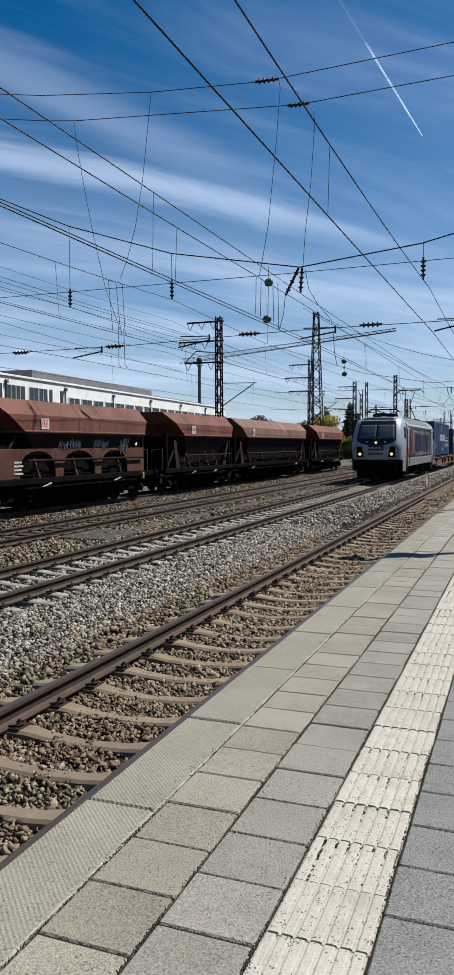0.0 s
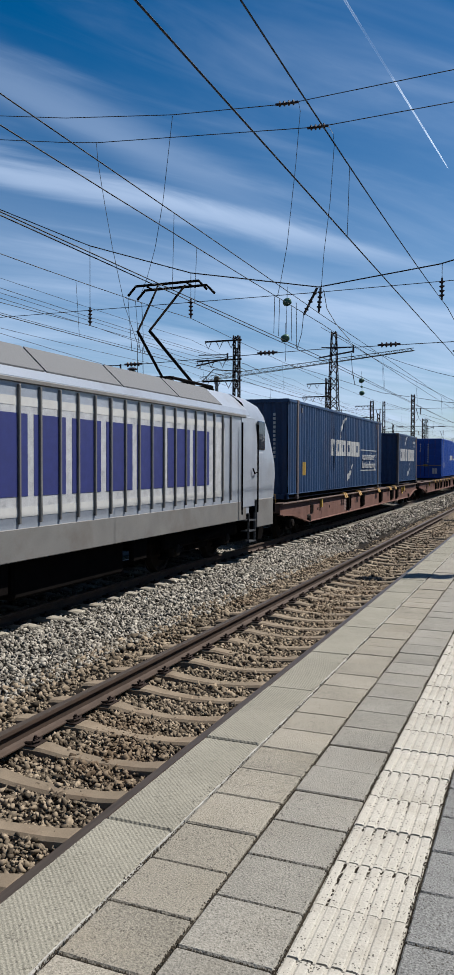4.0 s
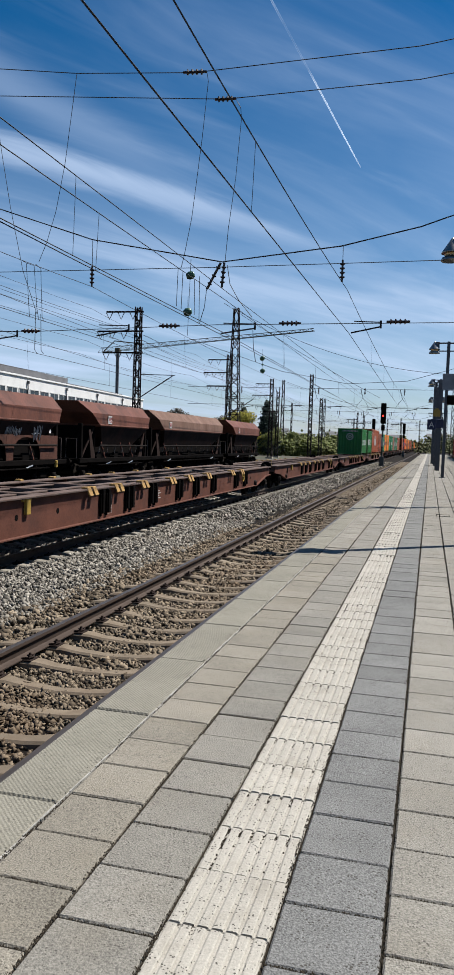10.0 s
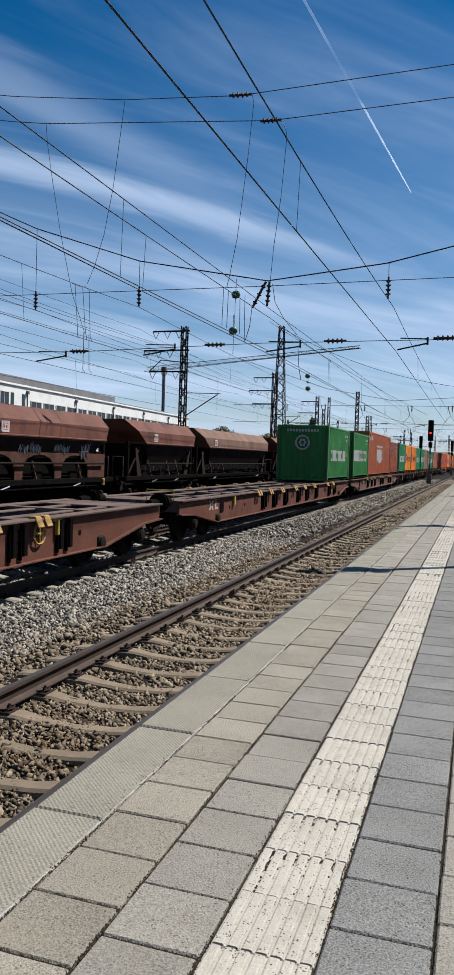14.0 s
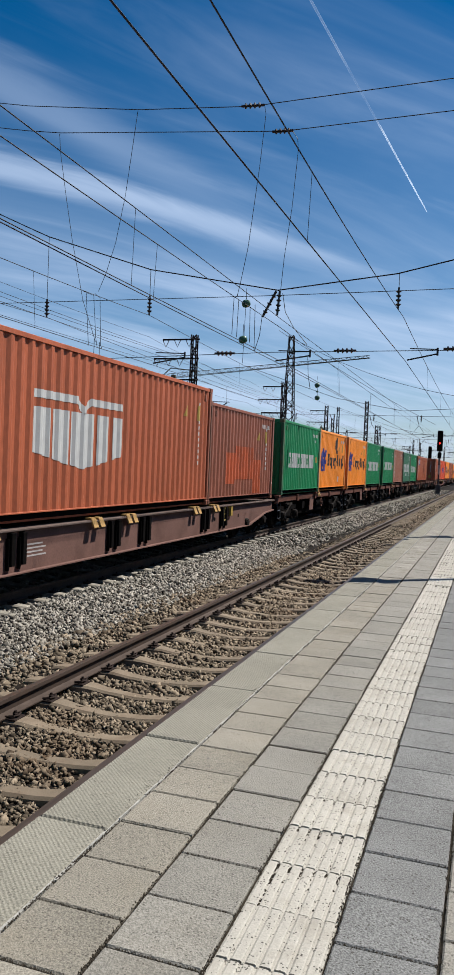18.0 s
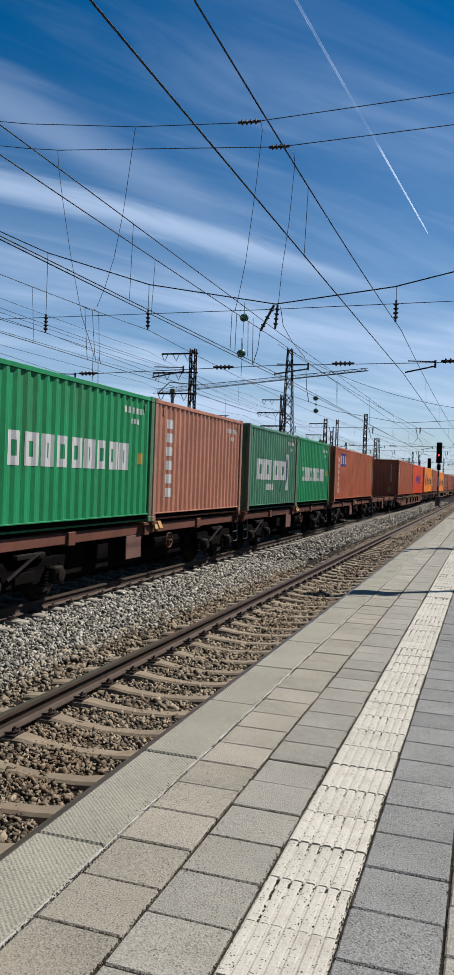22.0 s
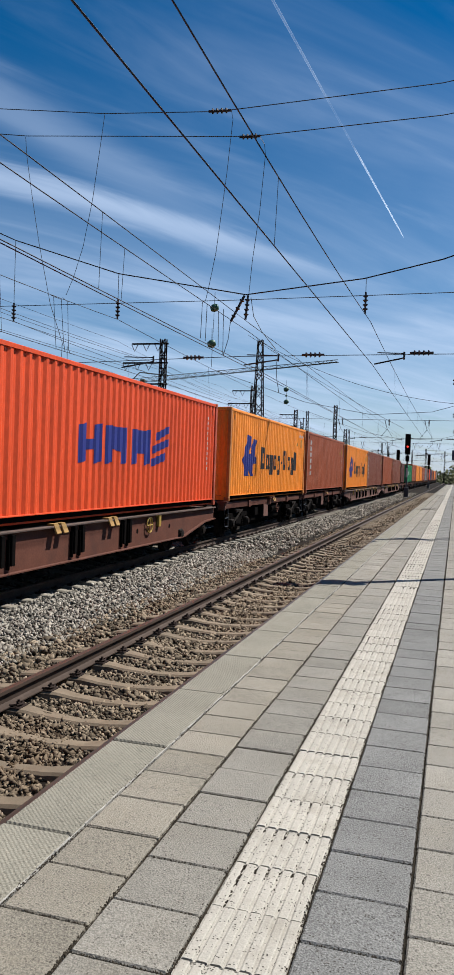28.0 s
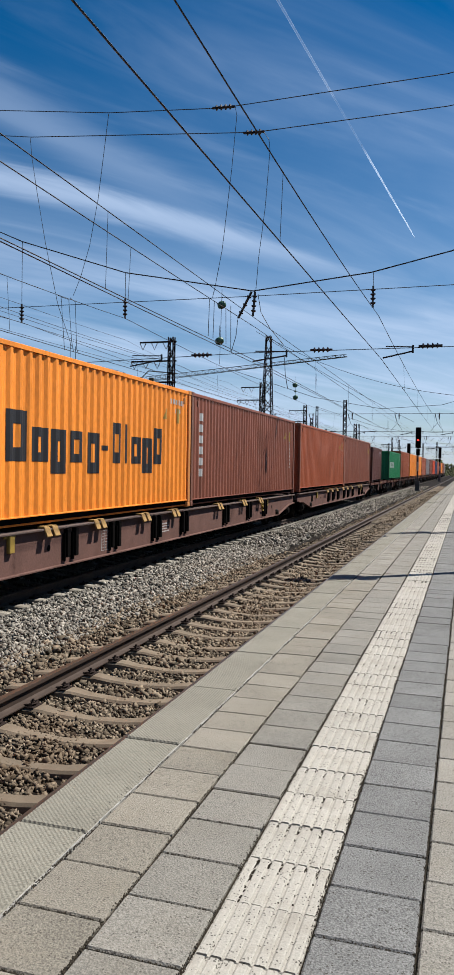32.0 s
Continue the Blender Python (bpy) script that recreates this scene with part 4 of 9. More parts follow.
def container(length, height, key, label, u, z, marks=(), end_marks=(), inset=0.0, doors=False, frame_key=None):
    """A box container. inset: how far the corner posts stand in from the ends (45-foot boxes)."""
    c = thing("shipping_container", label, "container", "containers on the train")
    paint_m = M_CON[key]
    fm = M_POST[frame_key or key]
    W = 1.219
    post = 0.16
    for y in (inset, length - inset - post):
        for sx in (-1, 1):
            s = Shape().box(min(sx * W, sx * (W - 0.1)), max(sx * W, sx * (W - 0.1)), y, y + post, 0.12, height - 0.12, 0.012)
            p = part("corner_post", s, fm, c)
            for zz in (0.0, height - 0.118):
                part("corner_casting", Shape().box(min(sx * (W + 0.003), sx * (W - 0.16)), max(sx * (W + 0.003), sx * (W - 0.16)), y - 0.008, y + 0.17, zz, zz + 0.118, 0.012), fm, p)
    for sx in (-1, 1):
        lo, hi = min(sx * (W - 0.012), sx * (W - 0.08)), max(sx * (W - 0.012), sx * (W - 0.08))
        part("top_rail", Shape().box(lo, hi, 0.0, length, height - 0.1, height - 0.02, 0.006), paint_m, c)
        br = Shape().box(min(sx * (W - 0.095), sx * (W - 0.165)), max(sx * (W - 0.095), sx * (W - 0.165)), 0.0, length, 0.02, 0.155, 0.006)
        part("side_lip", Shape().box(min(sx * (W - 0.008), sx * (W - 0.17)), max(sx * (W - 0.008), sx * (W - 0.17)), 0.0, length, 0.155, 0.18, 0.004), paint_m, c)
        part("bottom_rail", br, paint_m, c)
    spans = [(post + 0.005, length - post - 0.005)] if not inset else [(0.03, inset), (inset + post, length - inset - post), (length - inset, length - 0.03)]
    sides = []
    for a, b in spans:
        if b - a > 0.2:
            pts = waves(a, b, W - 0.022)
            sides += pts
            part("side_panel", corrugated(pts, 0.178, height - 0.09), paint_m, c)
            part("side_panel", corrugated(pts, 0.178, height - 0.09, -1), paint_m, c)
    roof = Shape()
    pts = waves(0.1, length - 0.1, height - 0.012, 0.02)
    roof.add([(x, y, q) for y, q in pts for x in (-W + 0.05, W - 0.05)], [(2 * i, 2 * i + 2, 2 * i + 3, 2 * i + 1) for i in range(len(pts) - 1)])
    part("roof_panel", roof, paint_m, c)
    part("floor_panel", Shape().box(-W + 0.06, W - 0.06, 0.05, length - 0.05, 0.06, 0.17), M_BOGIE, c)
    for y, out in ((0.0, -1), (length, 1)):
        if doors and out < 0:
            for sx in (-1, 1):
                d = Shape().box(min(sx * 0.012, sx * 1.12), max(sx * 0.012, sx * 1.12), y + 0.02, y + 0.07, 0.14, height - 0.13, 0.008)
                dp = part("door", d, paint_m, c)
                for k in range(5):
                    zz = 0.3 + k * (height - 0.6) / 5
                    part("door_panel", Shape().box(min(sx * 0.06, sx * 1.06), max(sx * 0.06, sx * 1.06), y + 0.012, y + 0.021, zz, zz + (height - 0.6) / 5 - 0.1, 0.004), paint_m, dp)
                for k in (0.28, 0.72):
                    part("lock_rod", Shape().tube([(sx * k, y + 0.0, 0.1), (sx * k, y + 0.0, height - 0.08)], 0.018, 6), fm, dp)
        else:
            e = Shape()
            pe = waves(-W + 0.1, W - 0.1, 0.0, 0.045)
            e.add([(x, y - out * (0.02 - q) - out * 0.02, zz) for x, q in pe for zz in (0.15, height - 0.1)], [(2 * i, 2 * i + 2, 2 * i + 3, 2 * i + 1) for i in range(len(pe) - 1)])
            part("end_panel", e, paint_m, c)
        part("end_sill", Shape().box(-W + 0.05, W - 0.05, min(y, y - out * 0.08), max(y, y - out * 0.08), 0.02, 0.16, 0.006), paint_m, c)
        part("end_header", Shape().box(-W + 0.05, W - 0.05, min(y, y - out * 0.08), max(y, y - out * 0.08), height - 0.12, height - 0.01, 0.006), paint_m, c)
    for name, m, quads, lab in marks:
        if name == "name_blocks":
            for q in quads:
                y0, y1, a0, a1, b0, b1 = q
                k = [q]
                if y1 - y0 > 0.2 and a1 - a0 > 0.36 and a0 == b0 and (m is M_WHITE or m is M_BLACK):
                    e, g = 0.36 * (y1 - y0), 0.27 * (a1 - a0)
                    k = [(y0, y0 + e, a0, a1, b0, b1), (y1 - e, y1, a0, a1, b0, b1), (y0 + e, y1 - e, a0, a0 + g, b0, b0 + g), (y0 + e, y1 - e, a1 - g, a1, b1 - g, b1)]
                part("name_block", decal(sides, k), m, c, lab)
        else:
            tagged(part(name, decal(sides, quads, 0.009 if name == "square_mark" else 0.004), m, c, lab), kind="stuff" if name in ("number_mark", "small_words") else "")
    if u < 440:
        for yv in (inset + 0.42, length - inset - 0.5):
            part("vent", Shape().box(W - 0.03, W + 0.006, yv, yv + 0.07, height - 0.36, height - 0.2, 0.008), fm, c, "small side vent")
    # small grey-white number marks near the far top corner of the side, as bars
    num = []
    n0 = length - inset - 0.75
    if inset and key == "navy":
        num = vertical_bars(n0 - 0.0, height - 0.5, 11, 0.08, 0.125, 0.07)
    elif length > 9 and key in ("brown", "dull_brown", "red"):
        num = vertical_bars(n0 - 0.1, height - 0.42, 11, 0.085, 0.14, 0.09) + vertical_bars(n0 + 0.24, height - 0.46, 7, 0.085, 0.14, 0.09)
    else:
        for i in range(9):
            num.append((n0 - 0.62 + i * 0.105, n0 - 0.56 + i * 0.105, height - 0.42, height - 0.30, height - 0.42, height - 0.30))
        for i in range(4):
            num.append((n0 - 0.25 + i * 0.1, n0 - 0.19 + i * 0.1, height - 0.62, height - 0.52, height - 0.62, height - 0.52))
    tagged(part("number_mark", decal(sides, num), M_WHITE, c, "small white number bars"), kind="stuff")
    if key in ("orange", "brown", "dull_brown") and u < 420:
        y1 = length - inset - 1.75
        tri = decal(sides, [(y1, y1 + 0.12, height - 0.80, height - 0.78, height - 0.80, height - 0.54), (y1 + 0.12, y1 + 0.24, height - 0.80, height - 0.54, height - 0.80, height - 0.78)], 0.006)
        part("hazard_triangle", tri, M_YELLOW, c, "yellow hazard triangle")
        part("side_label", decal(sides, [(y1 + 0.85, y1 + 1.05, height - 0.86, height - 0.50, height - 0.86, height - 0.50)], 0.006), M_YELLOW, c, "yellow side label")
    if key in ("green", "leaf") and length < 7:
        part("side_label", decal(sides, [(length - 0.66, length - 0.5, 1.18, 1.4, 1.18, 1.4)], 0.006), M_YELLOW, c, "small yellow side label")
    if end_marks:
        for name, m, boxes, lab in end_marks:
            s = Shape()
            for x0, x1, z0, z1 in boxes:
                s.box(x0, x1, -0.006, 0.0, z0, z1)
            tagged(part(name, s, m, c, lab), kind="stuff" if name == "number_mark" else "")
    return ride(c, u, z)


ZA, ZB = 0.37, 0.43
L20, L40, L45, H8, H9 = 6.058, 12.192, 13.716, 2.591, 2.896
EV = [0.36, 0.42, 0.36, 0.38, 0.38, 0.38, 0.36, 0.36, 0.40]


def vertical_bars(y, z1, n, s=0.15, step=0.26, w=0.2):
    return [(y, y + w, z1 - k * step - s, z1 - k * step, z1 - k * step - s, z1 - k * step) for k in range(n)]


def end_bars(x, z1, n, w=0.09, h=0.1, step=0.155):
    return [(x, x + w, z1 - k * step - h, z1 - k * step) for k in range(n)]


def ever(z0=0.95, y0=0.93, h=0.52, w=0.94):
    return ("name_blocks", M_WHITE, word(y0, z0, h, EV, 0.10, w), "white letter-sized blocks")


def bird(y, z, s, w=1.0):
    """A leaning blue emblem of strokes."""
    q = []
    for a, b, lo0, hi0, lo1, hi1 in ((0, 0.167, 0.37, 0.39, 0, 0.69), (0.167, 0.333, 0, 0.69, 0, 1), (0.333, 0.396, 0, 1, 0, 0.99), (0.396, 0.4375, 0.30, 0.99, 0.23, 0.98), (0.396, 0.49, 0, 0.23, 0, 0.01), (0.4375, 0.54, 0.23, 0.53, 0, 0.54),
                                     (0.4375, 0.646, 0.53, 0.98, 0.94, 0.955), (0.54, 0.73, 0, 0.54, 0, 0.93), (0.73, 0.81, 0, 0.25, 0, 0.02), (0.73, 0.867, 0.31, 0.93, 0.31, 0.91), (0.867, 0.98, 0.31, 0.485, 0.31, 0.485), (0.867, 1, 0.52, 0.91, 0.88, 0.90)):
        q.append((y + a * 1.28 * s * w, y + b * 1.28 * s * w, z + lo0 * 1.6 * s, z + hi0 * 1.6 * s, z + lo1 * 1.6 * s, z + hi1 * 1.6 * s))
    return ("emblem", M_BLUE, q, "blue two-stroke emblem")


def hl_word(y, z, h, s):
    w = []
    for k, (a, lo, hi) in enumerate(((0.2, 0, 1), (0.17, 0, 0.7), (0.17, -0.25, 0.7), (0.17, 0, 0.7), (0.17, -0.25, 0.7), (0.1, 0.3, 0.42), (0.15, 0, 1), (0.06, 0, 1), (0.17, 0, 0.7), (0.17, -0.25, 0.7), (0.17, 0, 1))):
        w.append((y, y + a * s, z + lo * h, z + hi * h, z + lo * h, z + hi * h))
        y += a * s + 0.05 * s
    return ("name_blocks", M_BLACK, w, "black letter-sized blocks")


def text_part(words, size, at, material, parent, label):
    cu = bpy.data.curves.new("lettering", "FONT")
    cu.body, cu.size, cu.extrude = words, size, 0.002
    tmp = bpy.data.objects.new("lettering", cu)
    scene.collection.objects.link(tmp)
    me = bpy.data.meshes.new_from_object(tmp.evaluated_get(bpy.context.evaluated_depsgraph_get()))
    bpy.data.objects.remove(tmp)
    me.materials.append(material)
    ob = new("lettering", me)
    ob.parent = parent
    ob.matrix_basis = at
    ob["label"] = label
    return ob


CAUTION = [("placard", M_WHITE, [(-0.95, -0.62, 0.35, 0.75)], "white warning placard"), ("placard", M_WHITE, [(0.55, 0.88, 0.35, 0.75)], "white warning placard"), ("lock_bar", M_YELLOW, [(-1.1, 1.15, 0.93, 0.97), (-0.1, 0.22, 0.88, 1.02)], "yellow lock bar")]
c1 = container(L45, H9, "navy", "dark blue corrugated 45-foot container with white lettering", 63.98, ZA,
               [("name_blocks", M_WHITE, word(4.8, 1.32, 0.56, [0.62, 0.72, 0.66, -0.1, 0.62, 0.62, 0.72], 0.08, 0.95), "white letter-sized blocks"),
                ("swoosh", M_WHITE, arc(7.1, 1.62, 1.08, 92, 165, 0.03, 0.13), "white swoosh"), ("swoosh", M_WHITE, arc(7.1, 1.62, 1.08, 272, 340, 0.13, 0.03), "white swoosh"),
                ("border", M_WHITE, [(9.42, 12.45, 0.76, 0.80, 0.76, 0.80), (9.42, 12.45, 1.57, 1.61, 1.57, 1.61), (12.41, 12.45, 0.76, 1.61, 0.76, 1.61)], "white border line"),
                ("label_plate", M_YELLOW, [(1.35, 1.68, 0.69, 1.09, 0.69, 1.09)], "yellow side label")],
               [("number_mark", M_WHITE, end_bars(0.72, 2.48, 11, 0.07, 0.08, 0.12), "white number bars")], inset=0.76)
text_part("eco container", 0.43, pose(1.219, 9.62, 1.21, 90, 0, 90), M_WHITE, c1, "white words")
text_part("bamboo flooring", 0.375, pose(1.219, 9.60, 0.88, 90, 0, 90), M_WHITE, c1, "white words")
text_part("45", 0.62, pose(-0.40, 0.012, 2.03, 90, 0, 0), M_WHITE, c1, "white length figure")
part("hazard_triangle", Shape().add([(-0.02, 0.004, 1.66), (0.19, 0.004, 1.66), (0.085, 0.004, 1.84), (-0.02, 0.012, 1.66), (0.19, 0.012, 1.66), (0.085, 0.012, 1.84)], [(0, 1, 2), (5, 4, 3), (0, 3, 4, 1), (1, 4, 5, 2), (2, 5, 3, 0)]), M_YELLOW, c1, "yellow hazard triangle")
container(L20, H8, "navy", "weathered dark blue 20-foot container with white lettering", 82.05, ZA,
          [("name_blocks", M_WHITE, word(0.8, 1.2, 0.62, [0.5, 0.6, 0.52, -0.1, 0.5, 0.5, 0.6], 0.08, 1.18), "white letter-sized blocks"), ("swoosh", M_WHITE, arc(2.95, 1.5, 0.98, 92, 165, 0.03, 0.12), "white swoosh"), ("swoosh", M_WHITE, arc(2.95, 1.5, 0.98, 272, 340, 0.12, 0.03), "white swoosh")],
          [("number_mark", M_WHITE, end_bars(-0.05, 2.35, 11), "white number bars")])
container(L45, H9, "royal", "bright blue 45-foot container with placards and a lock bar", 100.3, ZA,
          [("name_blocks", M_WHITE, word(5.3, 1.34, 0.38, [0.36, 0.36, 0.14, 0.36], 0.05), "white letter-sized blocks"), ("name_tail", M_YELLOW, word(6.78, 1.40, 0.28, [0.26, 0.26], 0.05), "yellow figure-sized blocks"),
           ("small_words", M_WHITE, word(7.5, 1.36, 0.12, [0.16, 0.16, 0.16, 0.16], 0.05), ""), ("side_plate", M_WHITE, [(1.32, 1.62, 0.80, 1.16, 0.80, 1.16)], "white side plate")],
          CAUTION + [("number_mark", M_WHITE, end_bars(0.2, 2.5, 9) + end_bars(-0.35, 2.5, 4), "white number bars")], inset=0.76, doors=True)
ring = []
for k in range(28):
    a = 6.283 * k / 28
    ring.append((0.31 * math.cos(a) - 0.04, 0.31 * math.cos(a) + 0.04, 1.78 + 0.31 * math.sin(a) - 0.04, 1.78 + 0.31 * math.sin(a) + 0.04))
for k in range(6):
    a = 6.283 * k / 6
    ring.append((0.13 * math.cos(a) - 0.05, 0.13 * math.cos(a) + 0.05, 1.78 + 0.13 * math.sin(a) - 0.05, 1.78 + 0.13 * math.sin(a) + 0.05))
container(L20, H8, "leaf", "green 20-foot container with a white wreath emblem on its end", 185.8, ZA, [ever()],
          [("wreath", M_WHITE, ring, "white round wreath emblem"), ("number_mark", M_WHITE, [(-0.75 + k * 0.14, -0.66 + k * 0.14, 2.28, 2.4) for k in range(11)], "white number bars")])
container(L20, H8, "leaf", "green 20-foot container with white blocks of lettering", 193.4, ZA, [ever(0.97, 0.18, 0.63, 1.24)])
container(L40, H9, "brown", "rust-brown 40-foot container with a white chevron emblem", 199.55, ZA,
          [("emblem", M_WHITE, [(4.3, 4.74, 1.1, 1.81, 1.02, 1.81), (4.87, 5.32, 1.0, 1.81, 0.91, 1.81), (5.44, 5.83, 0.91, 1.81, 0.84, 1.81), (5.83, 6.21, 0.84, 1.81, 0.91, 1.81), (6.33, 6.78, 0.91, 1.81, 1.0, 1.81), (6.91, 7.35, 1.02, 1.81, 1.1, 1.81), (4.3, 5.57, 1.95, 2.08, 1.95, 2.08), (6.08, 7.35, 1.95, 2.08, 1.95, 2.08), (5.57, 5.83, 1.95, 2.09, 1.78, 1.92), (5.83, 6.08, 1.78, 1.92, 1.95, 2.09)], "white chevron emblem of blocks"),
           ("small_words", M_WHITE, word(0.75, 2.35, 0.26, [0.3, -0.1, 0.16, 0.16, 0.16, 0.16], 0.04), "")])
container(L20, H8, "dull_brown", "dull brown 20-foot container with an orange painted patch", 211.65, ZA,
          [("paint_patch", M_CON["overpaint"], [(2.2, 3.9, 0.62, 1.55, 0.62, 1.55), (1.4, 2.2, 0.5, 1.35, 0.5, 1.35), (3.9, 4.7, 0.2, 1.2, 0.2, 1.2)], "faded orange overpaint"),
           ("number_mark", M_WHITE, vertical_bars(5.2, 2.2, 9, 0.09, 0.15, 0.09), "")])
# pairs of short skeleton wagons
container(L20, H8, "green", "green 20-foot container behind the brown ones", 218.95, ZB, [ever()])
container(L20, H8, "orange", "orange 20-foot container with a blue emblem and black lettering", 225.0, ZB,
          [bird(0.28, 0.85, 0.62, 1.5), hl_word(1.85, 1.1, 0.52, 1.72), ("patch", M_BLACK, [(3.45, 3.7, 1.9, 2.2, 1.75, 2.35), (3.7, 4.05, 1.75, 2.35, 2.05, 2.42), (3.75, 4.1, 1.66, 1.82, 1.66, 1.82)], "dark overpainted patch"), ("side_plate", M_WHITE, [(4.2, 4.44, 0.36, 0.62, 0.36, 0.62)], "white side plate")])
container(L20, H8, "orange", "orange 20-foot container with a blue emblem", 231.8, ZB, [bird(0.28, 0.9, 0.6, 1.5), hl_word(1.8, 1.1, 0.5, 1.75)])
container(L20, H8, "green", "green 20-foot container with worn white lettering", 237.9, ZB, [ever()])
container(L20, H8, "green", "dirty green 20-foot container", 245.25, ZB, [ever(1.05)])
container(L20, H8, "tan", "faded tan-brown 20-foot container", 251.35, ZB, [("name_blocks", M_WHITE, vertical_bars(0.75, 2.2, 6, 0.2, 0.3, 0.32), "white letter-sized blocks")])
container(L20, H8, "pale_green", "pale faded green 20-foot container with large white lettering", 258.1, ZB,
          [("name_blocks", M_WHITE, word(0.92, 0.95, 0.64, [0.78, 0.86, 0.78, 0.78], 0.12), "large white letter-sized blocks"), ("strip", M_WHITE, [(4.55, 4.9, 0.6, 1.85, 0.6, 1.85)], "white strip"), ("small_words", M_WHITE, word(2.1, 0.62, 0.2, [0.12, 0.12, 0.12, 0.12, 0.12], 0.035), "")])
container(L20, H8, "green", "clean green 20-foot container", 264.15, ZB, [ever()])
container(L40, H8, "brown", "brown 40-foot container with a blue and white square", 271.5, ZB,
          [("name_blocks", M_WHITE, vertical_bars(0.95, 2.1, 6, 0.2, 0.29, 0.34), "white letter-sized blocks"), ("square", M_BLUE, [(1.5, 3.0, 1.70, 2.32, 1.70, 2.32)], "blue square"),
           ("square_mark", M_WHITE, [(1.6, 1.82, 1.82, 2.2, 1.82, 2.2), (2.05, 2.45, 1.82, 2.2, 1.82, 2.2), (2.66, 2.9, 1.82, 2.2, 1.82, 2.2)], "white marks")])
container(L40, H9, "brown", "brown high 40-foot container with a dark end", 297.9, ZA,
          [("name_blocks", M_WHITE, vertical_bars(0.75, 2.5, 6, 0.2, 0.29, 0.34), "white letter-sized blocks")],
          [("label_plate", M_YELLOW, [(0.4, 0.7, 0.35, 0.72)], "yellow end label"), ("number_mark", M_WHITE, end_bars(0.6, 2.5, 9), "")])
container(L40, H9, "red", "bright red-orange 40-foot container with a blue emblem", 310.15, ZA,
          [("name_blocks", M_BLUE, [(3.78, 4.09, 1.05, 1.76, 1.1, 1.82), (4.09, 4.4, 1.31, 1.51, 1.33, 1.53), (4.4, 4.71, 1.05, 1.8, 1.1, 1.84), (4.92, 5.23, 1.05, 1.82, 1.1, 1.84), (5.23, 5.65, 1.36, 1.82, 1.31, 1.82), (5.65, 5.96, 1.05, 1.82, 1.1, 1.84), (6.17, 6.48, 1.05, 1.82, 1.1, 1.84), (6.48, 6.89, 1.31, 1.82, 1.31, 1.82), (6.89, 7.2, 1.05, 1.82, 1.1, 1.87), (7.31, 8.24, 1.02, 1.2, 1.2, 1.39), (7.41, 8.35, 1.33, 1.51, 1.53, 1.71), (7.62, 8.45, 1.63, 1.82, 1.87, 2.04)], "blue letter-sized blocks")])
container(L40, H9, "orange", "orange 40-foot container with a large blue emblem", 323.75, ZB, [bird(1.6, 0.78, 0.86, 1.6), hl_word(4.1, 1.03, 0.78, 2.84)])
container(L40, H9, "brown", "plain brown 40-foot container", 336.55, ZB, [("name_blocks", M_WHITE, vertical_bars(0.85, 2.5, 6, 0.2, 0.29, 0.34), "white letter-sized blocks")])
container(L40, H9, "orange", "bright orange 40-foot container with black lettering", 350.15, ZA, [bird(1.6, 0.80, 0.86, 1.6), hl_word(4.1, 1.05, 0.80, 2.86)])
container(L40, H9, "dull_brown", "dark brown 40-foot container", 362.4, ZA, [("name_blocks", M_WHITE, vertical_bars(0.7, 2.4, 6, 0.2, 0.29, 0.34), "white letter-sized blocks")])
container(L40, H9, "brown", "brown 40-foot container in the rear of the train", 375.7, ZA)
container(L40, H9, "dull_brown", "brown weathered 40-foot container in the rear of the train", 387.9, ZA)
container(L20, H8, "dark", "dark brown 20-foot container", 401.6, ZB)
container(L40, H8, "green", "dark green 40-foot container", 414.3, ZB, [ever(1.1)])
container(L40, H9, "brown", "brown 40-foot container behind the green one", 426.9, ZB)
for i, (key, ln) in enumerate((("orange", L40), ("orange", L40), ("brown", L40), ("grey", L40), ("dull_brown", L40), ("red", L40), ("navy", L40), ("brown", L40), ("dark", L40), ("orange", L40), ("brown", L40), ("grey", L40))):
    container(ln, H9, key, {"orange": "orange", "brown": "rust-brown", "grey": "grey", "dull_brown": "dull brown", "red": "red-orange", "navy": "dark blue", "dark": "dark brown"}[key] + " 40-foot container far back in the train", 440.3 + 12.9 * i, ZB)


# ---- wagons ----
def wheel_mesh():
    s = Shape()
    s.lathe([(0.02, -0.07), (0.12, -0.07), (0.13, -0.03), (0.36, -0.02), (0.38, -0.065), (0.44, -0.065), (0.455, 0.055), (0.485, 0.06), (0.485, 0.075), (0.38, 0.075), (0.36, 0.03), (0.13, 0.05), (0.02, 0.06)], 20, pose(0, 0, 0, 0, -90, 0))
    return s.mesh("wheel", M_WHEEL)


WHEEL_ME = wheel_mesh()


def spring_mesh():
    s = Shape()
    for k in range(5):
        z = 0.30 + k * 0.055
        s.lathe([(0.075, z), (0.085, z + 0.012), (0.085, z + 0.026), (0.075, z + 0.038)], 8)
    s.lathe([(0.11, 0.57), (0.11, 0.62), (0.03, 0.63)], 8)
    s.lathe([(0.12, 0.26), (0.12, 0.30), (0.03, 0.31)], 8)
    return s.mesh("spring", M_BOGIE)


